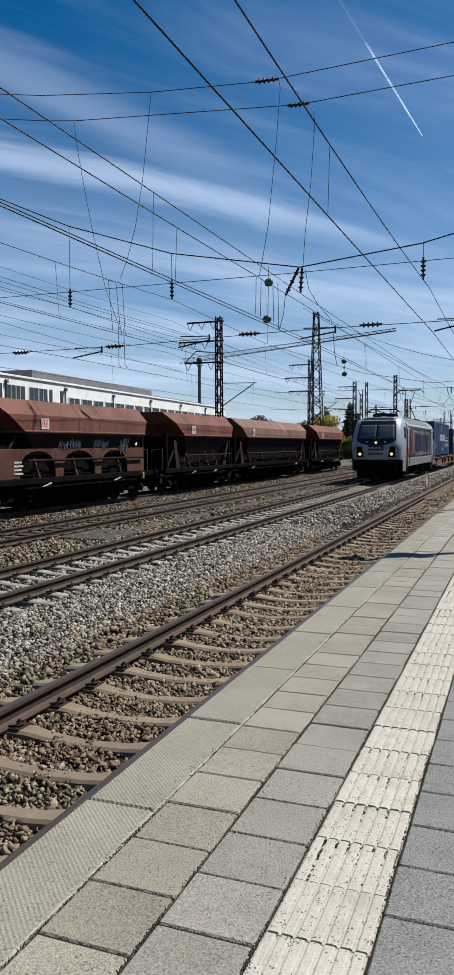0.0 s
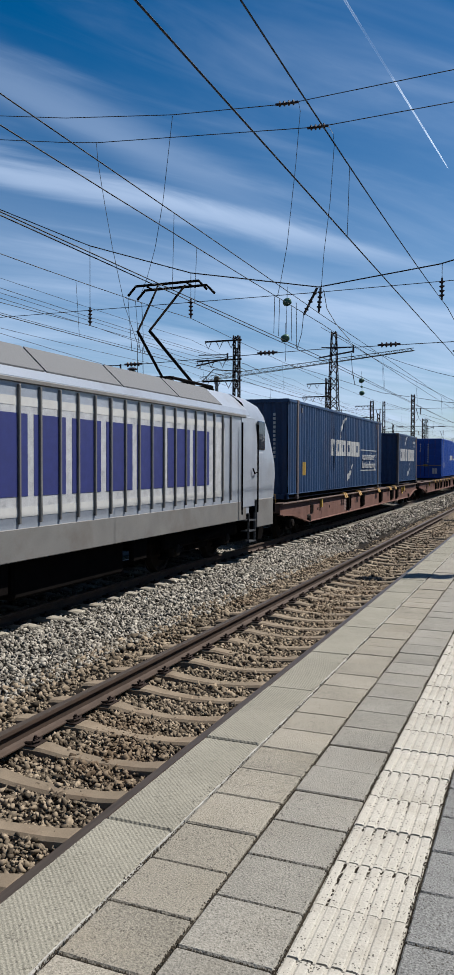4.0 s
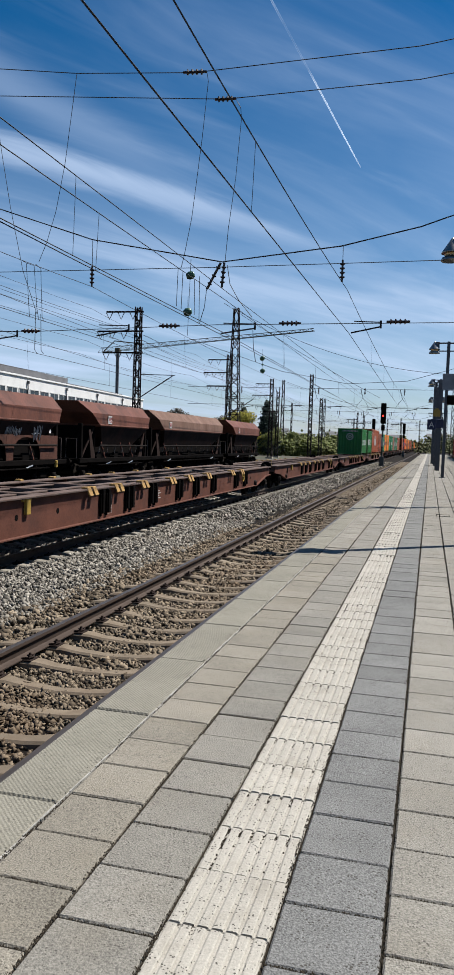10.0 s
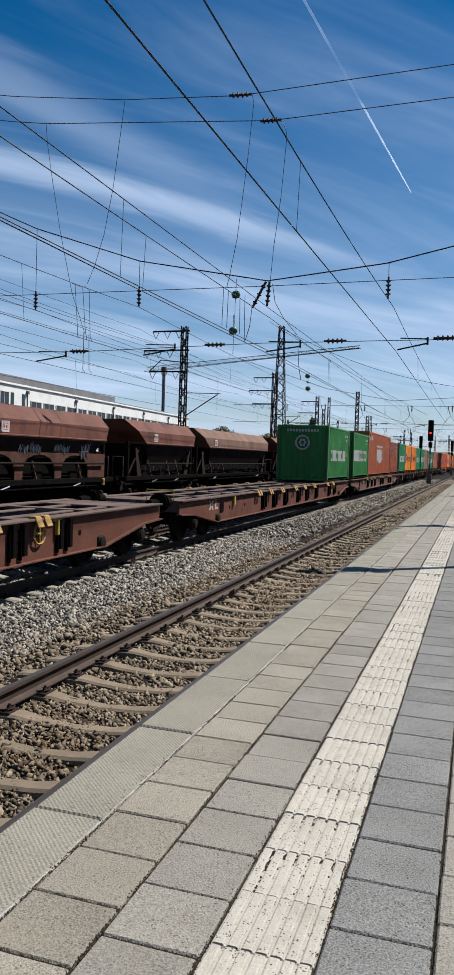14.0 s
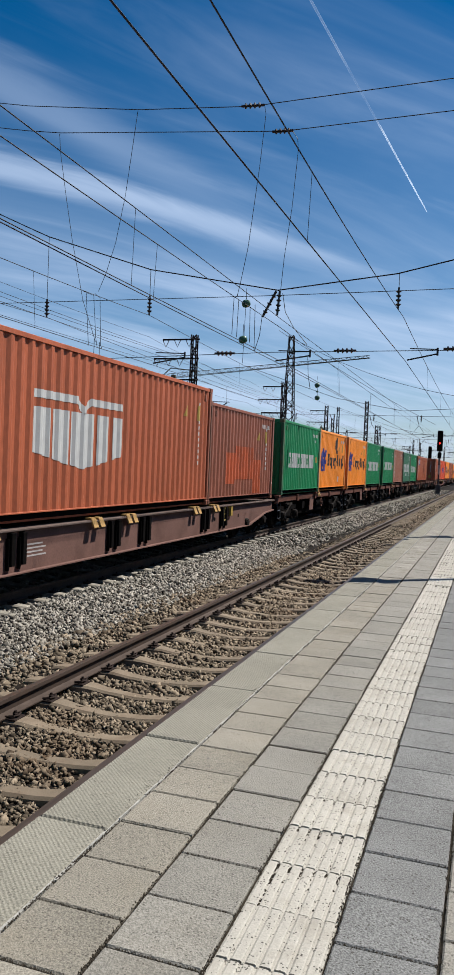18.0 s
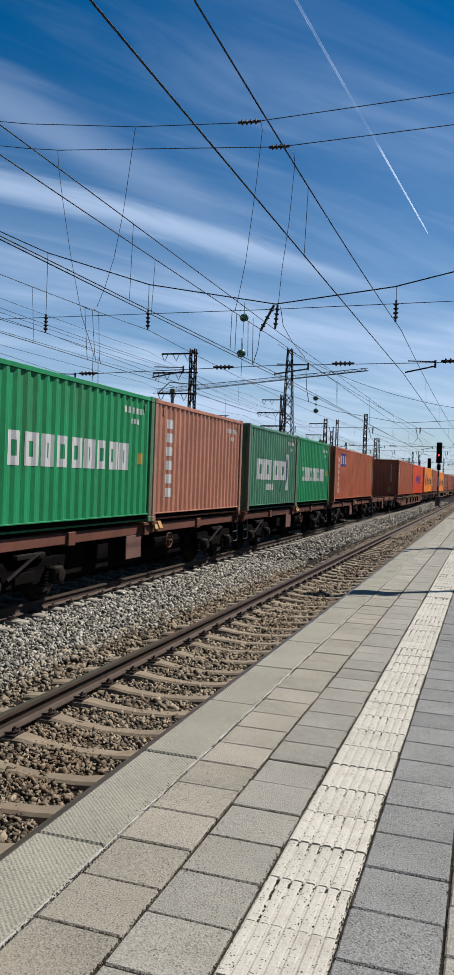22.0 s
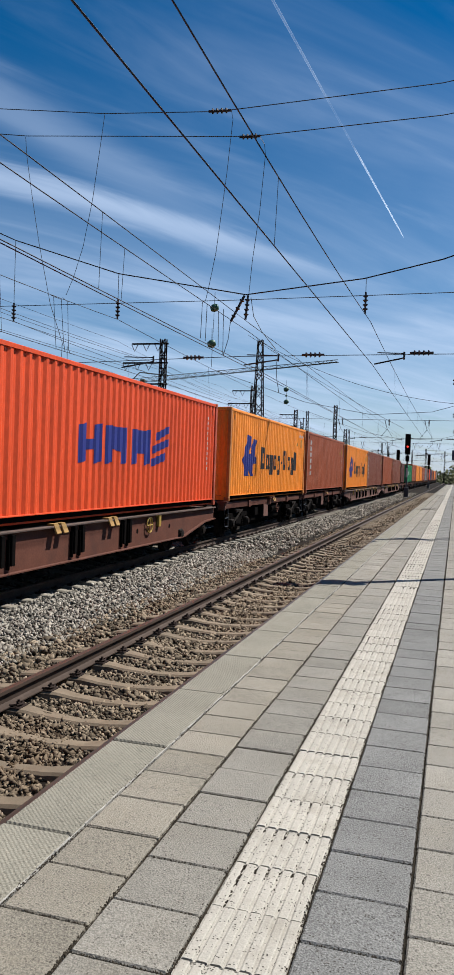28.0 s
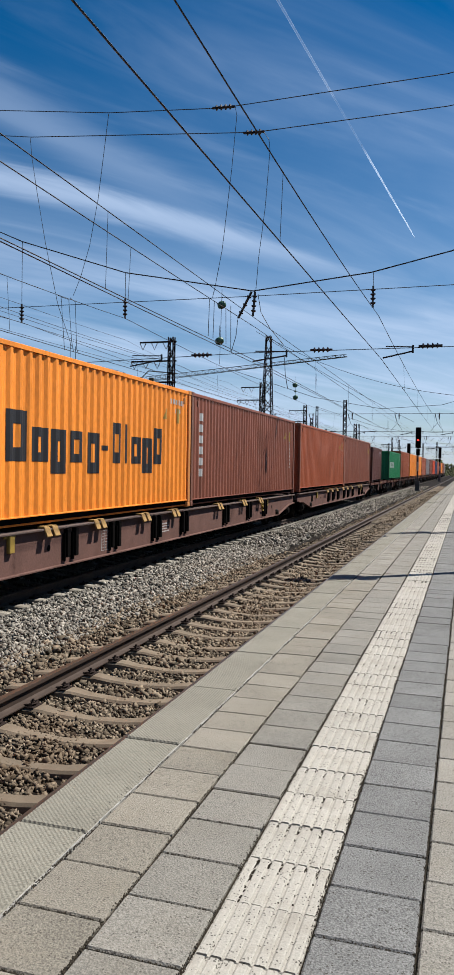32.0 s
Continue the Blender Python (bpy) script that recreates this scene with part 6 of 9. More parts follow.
def locomotive(u):
    L = 17.95
    w = thing("electric_locomotive", "silver electric locomotive with a blue lettered side, lamps lit", "locomotive")
    body = Shape()
    for rear in (False, True):
        rows = cab_rows(L, rear)
        cab = loft(Shape(), rows)
        top = rows[-1]
        part("cab", cab, M_SILVER, w, "smooth silver cab front", smooth=True)
        body.add(top + [(0.98, L - 2.3 if rear else 2.3, 3.80), (-0.98, L - 2.3 if rear else 2.3, 3.80)], [tuple(range(len(top))) + (len(top), len(top) + 1)])
    sec = [(1.46, 1.0), (1.46, 3.30), (1.40, 3.42), (0.98, 3.80), (-0.98, 3.80), (-1.40, 3.42), (-1.46, 3.30), (-1.46, 1.0)]
    body.extrude(sec, 2.3, L - 2.3)
    b = part("body", body, M_SILVER, w, "silver body shell")
    for rear in (False, True):
        fy = (lambda y: L - y) if rear else (lambda y: y)
        half = lambda z: 1.14 - 0.14 * max(0.0, (z - 2.4) / 1.2)
        shroud = face_patch(L, rear, 2.12, 3.60, lambda z: -half(z), half, 0.012, 14, 20, lambda x: 2.13 + 0.26 * abs(x / 1.14) ** 3)
        sh = part("screen_surround", shroud, M_SHROUD, w, "black screen surround and lamp band")
        for a0, a1 in ((-1.0, -0.045), (0.045, 1.0)):
            pane = face_patch(L, rear, 2.50, 3.30, (lambda z, q=a0: q * (half(z) - 0.09) if abs(q) > 0.5 else q), (lambda z, q=a1: q * (half(z) - 0.09) if abs(q) > 0.5 else q), 0.03, 8, 8)
            part("windscreen", pane, M_SCREEN, sh, "windscreen pane with the reflected sky in its grey-blue colour", smooth=True)
        part("wiper", Shape().tube([(0.30, fy(face_y(0.3, 2.42) - 0.06), 2.42), (0.10, fy(face_y(0.1, 2.95) - 0.06), 2.95)], 0.014, 5).tube([(-0.62, fy(face_y(0.62, 2.42) - 0.06), 2.42), (-0.16, fy(face_y(0.16, 2.62) - 0.06), 2.62)], 0.014, 5), M_BOGIE, sh)
        part("brow", face_patch(L, rear, 3.60, 3.79, lambda z: -0.98, lambda z: 0.98, 0.016, 4, 10), M_SHROUD, w, "black roof edge")
        for x in (-0.5, 0.5):
            part("marker_lamp", Shape().lathe([(0.045, 0), (0.045, 0.04), (0.01, 0.05)], 10, pose(x, fy(0.09), 2.30, 90 if not rear else -90, 0, 0)), M_WHITE, w)
        part("top_lamp", Shape().lathe([(0.07, 0), (0.07, 0.05), (0.01, 0.06)], 12, pose(0, fy(0.07), 2.27, 90 if not rear else -90, 0, 0)), M_HEAD if not rear else M_WHITE, w, "lit top lamp")
        for x in (-1, 1):
            hs = Shape()
            hs.add([(x * 0.70, fy(-0.015), 1.45), (x * 1.10, fy(0.04), 1.45), (x * 1.10, fy(0.05), 2.05), (x * 0.80, fy(-0.01), 2.05)] + [(x * 0.70, fy(0.08), 1.45), (x * 1.10, fy(0.14), 1.45), (x * 1.10, fy(0.14), 2.05), (x * 0.80, fy(0.08), 2.05)],
                   [(0, 1, 2, 3), (4, 7, 6, 5), (0, 4, 5, 1), (1, 5, 6, 2), (2, 6, 7, 3), (3, 7, 4, 0)])
            hh = part("lamp_housing", hs, M_BOGIE, w, "black lamp housing")
            part("headlight", Shape().lathe([(0.085, 0), (0.085, 0.05), (0.01, 0.06)], 14, pose(x * 0.9, fy(0.0), 1.62, 90 if not rear else -90, 0, 0)), M_HEAD if not rear else M_RED, hh, "lit round headlight")
        pl = Shape().box(-0.46, 0.46, min(fy(-0.02), fy(0.02)), max(fy(-0.02), fy(0.02)), 1.83, 2.12, 0.004)
        plate = part("name_plate", pl, M_NAVY, w, "navy name plate")
        bars = Shape()
        for k in range(4):
            bars.box(-0.44 + k * 0.2, -0.3 + k * 0.2, min(fy(-0.026), fy(-0.02)), max(fy(-0.026), fy(-0.02)), 1.93, 2.02)
        part("plate_blocks", bars, M_SILVER, plate)
        part("plate_edge", Shape().box(0.38, 0.44, min(fy(-0.026), fy(-0.02)), max(fy(-0.026), fy(-0.02)), 1.85, 2.1), M_RED, plate)
        nb = Shape()
        for k in range(8):
            nb.box(-0.42 + k * 0.105, -0.345 + k * 0.105, min(fy(-0.02), fy(-0.005)), max(fy(-0.02), fy(-0.005)), 1.58, 1.7)
        part("number_bars", nb, M_BLACK, w, "black number bars")
        part("bumper_beam", Shape().box(-1.22, 1.22, min(fy(0.1), fy(0.75)), max(fy(0.1), fy(0.75)), 0.78, 1.29, 0.03), M_BOGIE, w)
        part("snow_plough", Shape().add([(x, fy(y), z) for x, y, z in ((-1.2, 0.45, 0.78), (1.2, 0.45, 0.78), (1.1, 0.35, 0.22), (-1.1, 0.35, 0.22), (-1.2, 0.8, 0.78), (1.2, 0.8, 0.78), (1.1, 0.7, 0.22), (-1.1, 0.7, 0.22))], [(0, 1, 2, 3), (4, 7, 6, 5), (0, 4, 5, 1), (1, 5, 6, 2), (2, 6, 7, 3), (3, 7, 4, 0)]), M_BOGIE, w)
        for x in (-0.875, 0.875):
            part("buffer", Shape().box(x - 0.33, x + 0.33, min(fy(-0.42), fy(-0.36)), max(fy(-0.42), fy(-0.36)), 0.86, 1.22, 0.05).tube([(x, fy(-0.36), 1.04), (x, fy(0.12), 1.04)], 0.11, 12), M_BOGIE, w, "square black buffer")
        for x in (-1, 1):
            pan = Shape()
            prof = [(fy(0.62), 2.45), (fy(0.95), 3.02), (fy(1.15), 3.08), (fy(1.2), 2.45)]
            pan.plate(prof, x * 1.452 - 0.008, x * 1.452 + 0.008)
            win = Shape().box(min(x * 1.42, x * 1.474), max(x * 1.42, x * 1.474), min(fy(1.2), fy(1.7)), max(fy(1.2), fy(1.7)), 2.5, 3.2, 0.05)
            part("side_window", win, M_GLASS, w, "dark side window")
            door = Shape().box(min(x * 1.45, x * 1.475), max(x * 1.45, x * 1.475), min(fy(1.95), fy(2.85)), max(fy(1.95), fy(2.85)), 1.15, 3.25, 0.01)
            d = part("cab_door", door, M_SILVER, w, "silver cab door")
            for yy in (1.88, 2.93):
                part("grab_rail", Shape().tube([(x * 1.53, fy(yy), 1.0), (x * 1.53, fy(yy), 3.1)], 0.022, 6), M_BOGIE, w)
            part("door_handle", Shape().tube([(x * 1.5, fy(1.9), 1.95), (x * 1.53, fy(2.1), 1.93), (x * 1.5, fy(2.15), 2.05)], 0.018, 5), M_BOGIE, d)
            st = Shape()
            for k in (0.3, 0.55, 0.8):
                st.box(min(x * 1.25, x * 1.47), max(x * 1.25, x * 1.47), min(fy(1.85), fy(2.3)), max(fy(1.85), fy(2.3)), k, k + 0.03)
            st.box(min(x * 1.42, x * 1.46), max(x * 1.42, x * 1.46), min(fy(1.85), fy(1.88)), max(fy(1.85), fy(1.88)), 0.3, 1.0).box(min(x * 1.42, x * 1.46), max(x * 1.42, x * 1.46), min(fy(2.27), fy(2.3)), max(fy(2.27), fy(2.3)), 0.3, 1.0)
            part("steps", st, M_STEEL, w)
    # lower skirts
    for x in (-1, 1):
        for y0, y1 in ((0.55, 1.75), (2.5, L - 2.5), (L - 1.75, L - 0.55)):
            part("skirt", Shape().box(min(x * 1.40, x * 1.468), max(x * 1.40, x * 1.468), y0, y1, 0.86 if y1 - y0 > 3 else 0.62, 1.30, 0.012), M_SKIRT, w, "dusty grey skirt")
        n = 24
        for k in range(n):
            y = 3.7 + k * (L - 7.2) / (n - 1)
            part("side_rib", Shape().box(min(x * 1.455, x * 1.5), max(x * 1.455, x * 1.5), y - 0.022, y + 0.022, 1.36, 3.2, 0.008), M_SKIRT, w)
        part("top_ledge", Shape().box(min(x * 1.44, x * 1.5), max(x * 1.44, x * 1.5), 2.6, L - 2.6, 3.22, 3.28, 0.008), M_SKIRT, w)
    ban = Shape()
    for y0, y1, z0, z1 in ((4.75, 14.1, 1.45, 1.58), (4.75, 14.1, 2.92, 3.04), (4.75, 5.0, 1.45, 3.04), (13.95, 14.1, 1.45, 3.04)):
        ban.box(1.461, 1.466, y0, y1, z0, z1)
    part("side_frame_stripe", ban, M_WHITE, w, "white frame stripe")
    y = 5.45
    for k, wd in enumerate((0.32, 1.5, 0.9, 0.95, 1.0, 1.2, 1.15, 0.95)):
        if k == 0:
            part("name_block", Shape().box(1.461, 1.468, y, y + wd * 0.8, 1.72, 2.82), M_RED, w, "red stroke")
        else:
            part("name_block", Shape().box(1.461, 1.468, y, y + wd * 0.84, 1.72, 2.82), M_LOCO_BLUE, w, "blue letter-sized block")
        y += wd * 0.8 + 0.2
    blob = [(2.4 + 0.42 + 0.40 * math.cos(6.28318 * k / 14), 1.66 + 0.34 * math.sin(6.28318 * k / 14)) for k in range(14)]
    part("red_mark", Shape().box(1.461, 1.48, 3.22, 3.56, 2.76, 3.08), M_RED, w, "red painted mark")
    part("red_mark", Shape().box(1.461, 1.48, 2.97, 3.48, 2.06, 2.62), M_RED, w, "red painted mark")
    part("red_mark", Shape().plate(blob, 1.47, 1.482), M_RED, w, "round red painted mark")
    part("white_panel", Shape().box(1.4602, 1.4625, 5.0, 13.95, 1.58, 2.92), mat("pale_side_panel", (0.72, 0.73, 0.75), 0.45, metal=0.2, bump=0), w, "pale lettered panel")
    # roof
    for x in (-1, 1):
        for k in range(5):
            y0 = 3.4 + k * 2.15
            part("roof_grille", Shape().add([(x * 1.395, y0, 3.45), (x * 1.0, y0, 3.815), (x * 1.0, y0 + 2.1, 3.815), (x * 1.395, y0 + 2.1, 3.45), (x * 1.395, y0, 3.40), (x * 1.0, y0, 3.77), (x * 1.0, y0 + 2.1, 3.77), (x * 1.395, y0 + 2.1, 3.40)],
                                            [(0, 1, 2, 3), (4, 7, 6, 5), (0, 4, 5, 1), (1, 5, 6, 2), (2, 6, 7, 3), (3, 7, 4, 0)]), M_GRILLE, w)
    for y0 in (2.4, L - 4.6):
        pf = Shape()
        for x in (-0.55, 0.55):
            pf.tube([(x, y0, 3.98), (x, y0 + 2.2, 3.98)], 0.035, 6)
        for yy in (y0, y0 + 1.1, y0 + 2.2):
            pf.tube([(-0.55, yy, 3.98), (0.55, yy, 3.98)], 0.035, 6)
            pf.lathe([(0.09, 3.78), (0.11, 3.84), (0.07, 3.87), (0.11, 3.92), (0.05, 3.97)], 8, pose(0.5, yy, 0)).lathe([(0.09, 3.78), (0.11, 3.84), (0.07, 3.87), (0.11, 3.92), (0.05, 3.97)], 8, pose(-0.5, yy, 0))
        pan = part("pantograph_base", pf, M_BOGIE, w, "black pantograph base frame")
        if y0 > 5:
            up = Shape()
            knee, head = (0, y0 - 0.2, 4.95), (0, y0 + 1.1, 6.16)
            for x in (-0.35, 0.35):
                up.tube([(x, y0 + 1.6, 3.98), (x * 0.4, knee[1], knee[2])], 0.035, 6)
                up.tube([(x * 0.4, knee[1], knee[2]), (x, head[1], head[2])], 0.025, 6)
            for dy in (-0.22, 0.22):
                up.tube([(-0.98, head[1] + dy, 5.98), (-0.78, head[1] + dy, 6.18), (0.78, head[1] + dy, 6.18), (0.98, head[1] + dy, 5.98)], 0.03, 6)
            up.tube([(-0.5, head[1] - 0.22, 6.15), (-0.5, head[1] + 0.22, 6.15)], 0.02, 5).tube([(0.5, head[1] - 0.22, 6.15), (0.5, head[1] + 0.22, 6.15)], 0.02, 5)
            part("pantograph_arm", up, M_BOGIE, pan, "raised pantograph arm and head")
        else:
            dn = Shape()
            for x in (-0.4, 0.4):
                dn.tube([(x, y0 + 0.1, 4.02), (x * 0.5, y0 + 2.1, 4.12), (x, y0 + 0.3, 4.2)], 0.03, 6)
            for dy in (0.1, 0.5):
                dn.tube([(-0.95, y0 + dy, 4.1), (-0.75, y0 + dy, 4.26), (0.75, y0 + dy, 4.26), (0.95, y0 + dy, 4.1)], 0.03, 6)
            part("pantograph_arm", dn, M_BOGIE, pan, "folded pantograph arm")
    ins = Shape()
    for k, y in enumerate((4.9, 5.2, 5.6, L - 5.2)):
        for zz in range(5):
            ins.lathe([(0.06, 3.8 + zz * 0.07), (0.12, 3.83 + zz * 0.07), (0.06, 3.86 + zz * 0.07)], 8, pose(-0.3 + 0.25 * (k % 2), y, 0))
    part("roof_insulators", ins, M_INS, w)
    part("horn", Shape().tube([(0.5, 1.5, 3.82), (0.5, 1.3, 3.9)], 0.06, 8).tube([(-0.35, 1.5, 3.82), (-0.35, 1.3, 3.9)], 0.06, 8), M_BOGIE, w)
    for y in (4.3, L - 4.3):
        bg = bogie(w, y, 1.3)
        part("bogie_beam", Shape().box(-1.2, -1.1, -1.9, 1.9, 0.5, 0.8, 0.04).box(1.1, 1.2, -1.9, 1.9, 0.5, 0.8, 0.04).tube([(1.24, -0.5, 0.6), (1.24, 0.6, 0.68)], 0.06, 8), M_BOGIE, bg)
    eq = Shape()
    eq.box(-1.2, 1.2, 7.2, 10.2, 0.28, 0.86, 0.04).box(1.18, 1.28, 6.6, 7.0, 0.4, 0.86, 0.02).box(1.18, 1.28, 10.4, 10.9, 0.45, 0.86, 0.02)
    part("underfloor_box", eq, M_BOGIE, w)
    # black box put in for the shade under the floor
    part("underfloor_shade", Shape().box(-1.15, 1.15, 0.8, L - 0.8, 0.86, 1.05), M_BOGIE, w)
    return ride(w, u, RAIL)


locomotive(44.4)


# ---- sidings: hopper wagons ----
def hopper(y0, length, label, plated=False, coat=None):
    """A funnel-shaped hopper wagon with folded upper walls, end platforms and two bogies."""
    w = thing("hopper_wagon", label, "wagon", "hopper wagons", at=pose(X_T4, y0, RAIL_S))
    L = length
    rings = [(3.98, 0.86, 0.0, L), (3.42, 1.42, 0.5, L - 0.12), (2.86, 1.47, 1.35, L - 0.45), (2.76, 1.44, 1.5, L - 0.6), (1.25, 0.72, 3.4, L - 2.6)]
    s = Shape()
    v, f = [], []
    for z, hw, a, b in rings:
        v += [(-hw, a, z), (hw, a, z), (hw, b, z), (-hw, b, z)]
    for i in range(len(rings) - 2):
        for k in range(4):
            f.append((i * 4 + k, i * 4 + (k + 1) % 4, i * 4 + 4 + (k + 1) % 4, i * 4 + 4 + k))
    f += [(0, 1, 2, 3)]
    s.add(v[:16], f)
    part("funnel", Shape().add(v[12:], [(k, (k + 1) % 4, 4 + (k + 1) % 4, 4 + k) for k in range(4)] + [(4, 5, 6, 7)]), M_FUNNEL_SHADE, w, "funnel with its shade put into a dark brown")
    part("hopper_body", s, coat or M_HOPPER, w, "oxide-brown funnel body")
    part("rim", Shape().box(-1.5, 1.5, 1.32, L - 0.42, 2.80, 2.88, 0.02), M_HOPPER, w)
    part("roof_seam", Shape().box(-0.9, 0.9, L * 0.33, L * 0.33 + 0.05, 3.97, 4.0).box(-0.9, 0.9, L * 0.66, L * 0.66 + 0.05, 3.97, 4.0), M_HOPPER, w)
    for x in (-1, 1):
        part("sill", Shape().box(min(x * 1.2, x * 1.34), max(x * 1.2, x * 1.34), -0.6, L + 0.6, 0.98, 1.2, 0.02), M_BOGIE, w, "black sill")
        part("pipe", Shape().tube([(x * 1.36, 1.6, 1.82), (x * 1.36, L - 0.4, 1.82)], 0.045, 8), M_WHEEL, w, "long operating shaft")
        part("step_board", Shape().box(min(x * 1.2, x * 1.45), max(x * 1.2, x * 1.45), 1.4, L - 1.2, 0.84, 0.88), M_BOGIE, w)
        bays = ((L * 0.125, L * 0.325), (L * 0.375, L * 0.585), (L * 0.635, L * 0.84))
        if plated:
            edge = [0.05] + [q for bay in bays for q in bay] + [L - 0.15]
            for i in range(0, len(edge), 2):
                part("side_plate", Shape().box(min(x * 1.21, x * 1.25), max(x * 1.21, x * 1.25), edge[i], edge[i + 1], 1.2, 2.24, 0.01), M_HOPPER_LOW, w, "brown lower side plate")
            for a, b in bays:
                c = (a + b) / 2
                h = (b - a) / 2
                top = Shape()
                arch_pts = [(c - h * math.cos(math.pi * k / 8), 1.42 + 0.74 * math.sin(math.pi * k / 8) ** 0.7) for k in range(9)]
                for k in range(8):
                    (ya, za), (yb, zb) = arch_pts[k], arch_pts[k + 1]
                    top.add([(x * 1.21, ya, za), (x * 1.21, yb, zb), (x * 1.21, yb, 2.24), (x * 1.21, ya, 2.24), (x * 1.245, ya, za), (x * 1.245, yb, zb), (x * 1.245, yb, 2.24), (x * 1.245, ya, 2.24)], [(0, 1, 2, 3), (4, 7, 6, 5), (0, 4, 5, 1), (2, 6, 7, 3)])
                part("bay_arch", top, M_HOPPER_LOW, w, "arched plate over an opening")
        else:
            for q in range(int(L / 1.05)):
                yq = 1.6 + q * 1.0
                if yq < L - 1.6:
                    part("lever", Shape().tube([(x * 1.3, yq, 1.45), (x * 1.33, yq + 0.05, 1.78)], 0.022, 5), M_RAILPIPE, w, "pale upright lever")
            for q in (0.9, L - 1.3):
                part("end_gusset", Shape().plate([(q, 1.2), (q + 0.5, 1.2), (q + (0.9 if q > 2 else -0.1), 2.6), (q + (0.75 if q > 2 else -0.3), 2.6)], x * 1.20 - 0.02, x * 1.20 + 0.02), M_FUNNEL_SHADE, w, "dark end gusset")
        # black plate added to stand for the shade behind the openings
        part("bay_shade", Shape().box(min(x * 1.06, x * 1.10), max(x * 1.06, x * 1.10), 0.2 if plated else 1.2, L - (0.2 if plated else 1.2), 0.95, 2.35 if plated else 1.75, 0.01), M_BOGIE, w, "added black plate for the shade inside the wagon")
        for a, b in bays:
            part("chute_door", Shape().box(min(x * 1.1, x * 1.19), max(x * 1.1, x * 1.19), (a + b) / 2 - 0.3, (a + b) / 2 + 0.3, 0.95, 1.5, 0.03).tube([(x * 1.15, a + 0.1, 1.3), (x * 1.15, b - 0.1, 1.25)], 0.035, 6), M_BOGIE, w)
        gear = Shape()
        for k in range(9):
            yy = 1.8 + k * (L - 3.6) / 8
            gear.tube([(x * 1.2, yy, 0.98), (x * 1.05, yy + 0.25, 0.45), (x * 1.1, yy + 0.7, 0.42)], 0.035, 5)
        gear.tube([(x * 1.12, 2.4, 0.5), (x * 1.12, L - 2.4, 0.5)], 0.04, 6)
        part("brake_rigging", gear, M_BOGIE, w, "black brake rigging under the sill")
        for a in (2.6, L - 3.0):
            part("lever", Shape().tube([(x * 1.3, a, 0.86), (x * 1.36, a + 0.45, 0.98)], 0.03, 6), M_SILVER, w, "pale release lever")
        for a in (2.9, L / 2 - 0.5, L - 3.6):
            ch = Shape()
            ch.add([(x * 0.3, a, 1.6), (x * 0.3, a + 1.1, 1.6), (x * 1.2, a + 1.0, 0.62), (x * 1.2, a + 0.1, 0.62), (x * 0.3, a, 1.2), (x * 0.3, a + 1.1, 1.2), (x * 1.1, a + 1.0, 0.5), (x * 1.1, a + 0.1, 0.5)], [(0, 1, 2, 3), (4, 7, 6, 5), (0, 4, 5, 1), (1, 5, 6, 2), (2, 6, 7, 3), (3, 7, 4, 0)])
            part("chute", ch, M_BOGIE, w, "black discharge chute")
        for a in (2.4, 4.9, L - 2.4):
            part("strut", Shape().tube([(x * 1.3, a, 1.2), (x * 1.05, a, 2.0)], 0.04, 6), M_HOPPER, w)
    for e, sg in ((0.0, -1), (L, 1)):
        end = Shape()
        for x in (-1.1, 1.1):
            end.tube([(x, e + sg * 0.5, 1.2), (x, e + sg * 0.5, 2.15), (x * 0.5, e + sg * 0.5, 2.15), (x * 0.5, e + sg * 0.5, 1.2)], 0.022, 6)
        for k in (-0.7, -0.35):
            end.tube([(k, e + sg * 0.12, 1.3), (k, e + sg * 0.12, 3.6), (k, e - sg * 0.1, 3.85)], 0.02, 6)
        for k in range(7):
            end.tube([(-0.7, e + sg * 0.12, 1.5 + k * 0.32), (-0.35, e + sg * 0.12, 1.5 + k * 0.32)], 0.014, 5)
        part("ladder_and_rail", end, M_RAILPIPE, w, "pale bent grab rails and ladder")
        part("end_platform", Shape().box(-1.2, 1.2, min(e, e + sg * 0.62), max(e, e + sg * 0.62), 1.1, 1.17, 0.01), M_BOGIE, w)
        for x in (-1.05, 1.05):
            part("end_post", Shape().box(x - 0.1, x + 0.1, e - 0.1, e + 0.1, 1.2, 2.9, 0.02), M_BOGIE, w)
        for x in (-0.875, 0.875):
            part("buffer", BUFFER, None, w, "", pose(x, e + sg * 0.62, 1.04, 0, 0, 0 if sg < 0 else 180))
        bogie(w, e - sg * 1.1)
        yq = e - sg * 1.35
        # black plate put in for the shaded slope below the overhang
        part("end_shade", Shape().box(-1.2, 1.2, yq - 0.03, yq + 0.03, 1.17, 2.8, 0.01), M_BOGIE, w, "black plate for the shade under the end overhang")
        part("end_brace", Shape().tube([(1.1, e, 1.2), (1.2, e - sg * 1.2, 2.7)], 0.05, 6).tube([(-1.1, e, 1.2), (-1.2, e - sg * 1.2, 2.7)], 0.05, 6), M_FUNNEL_SHADE, w)
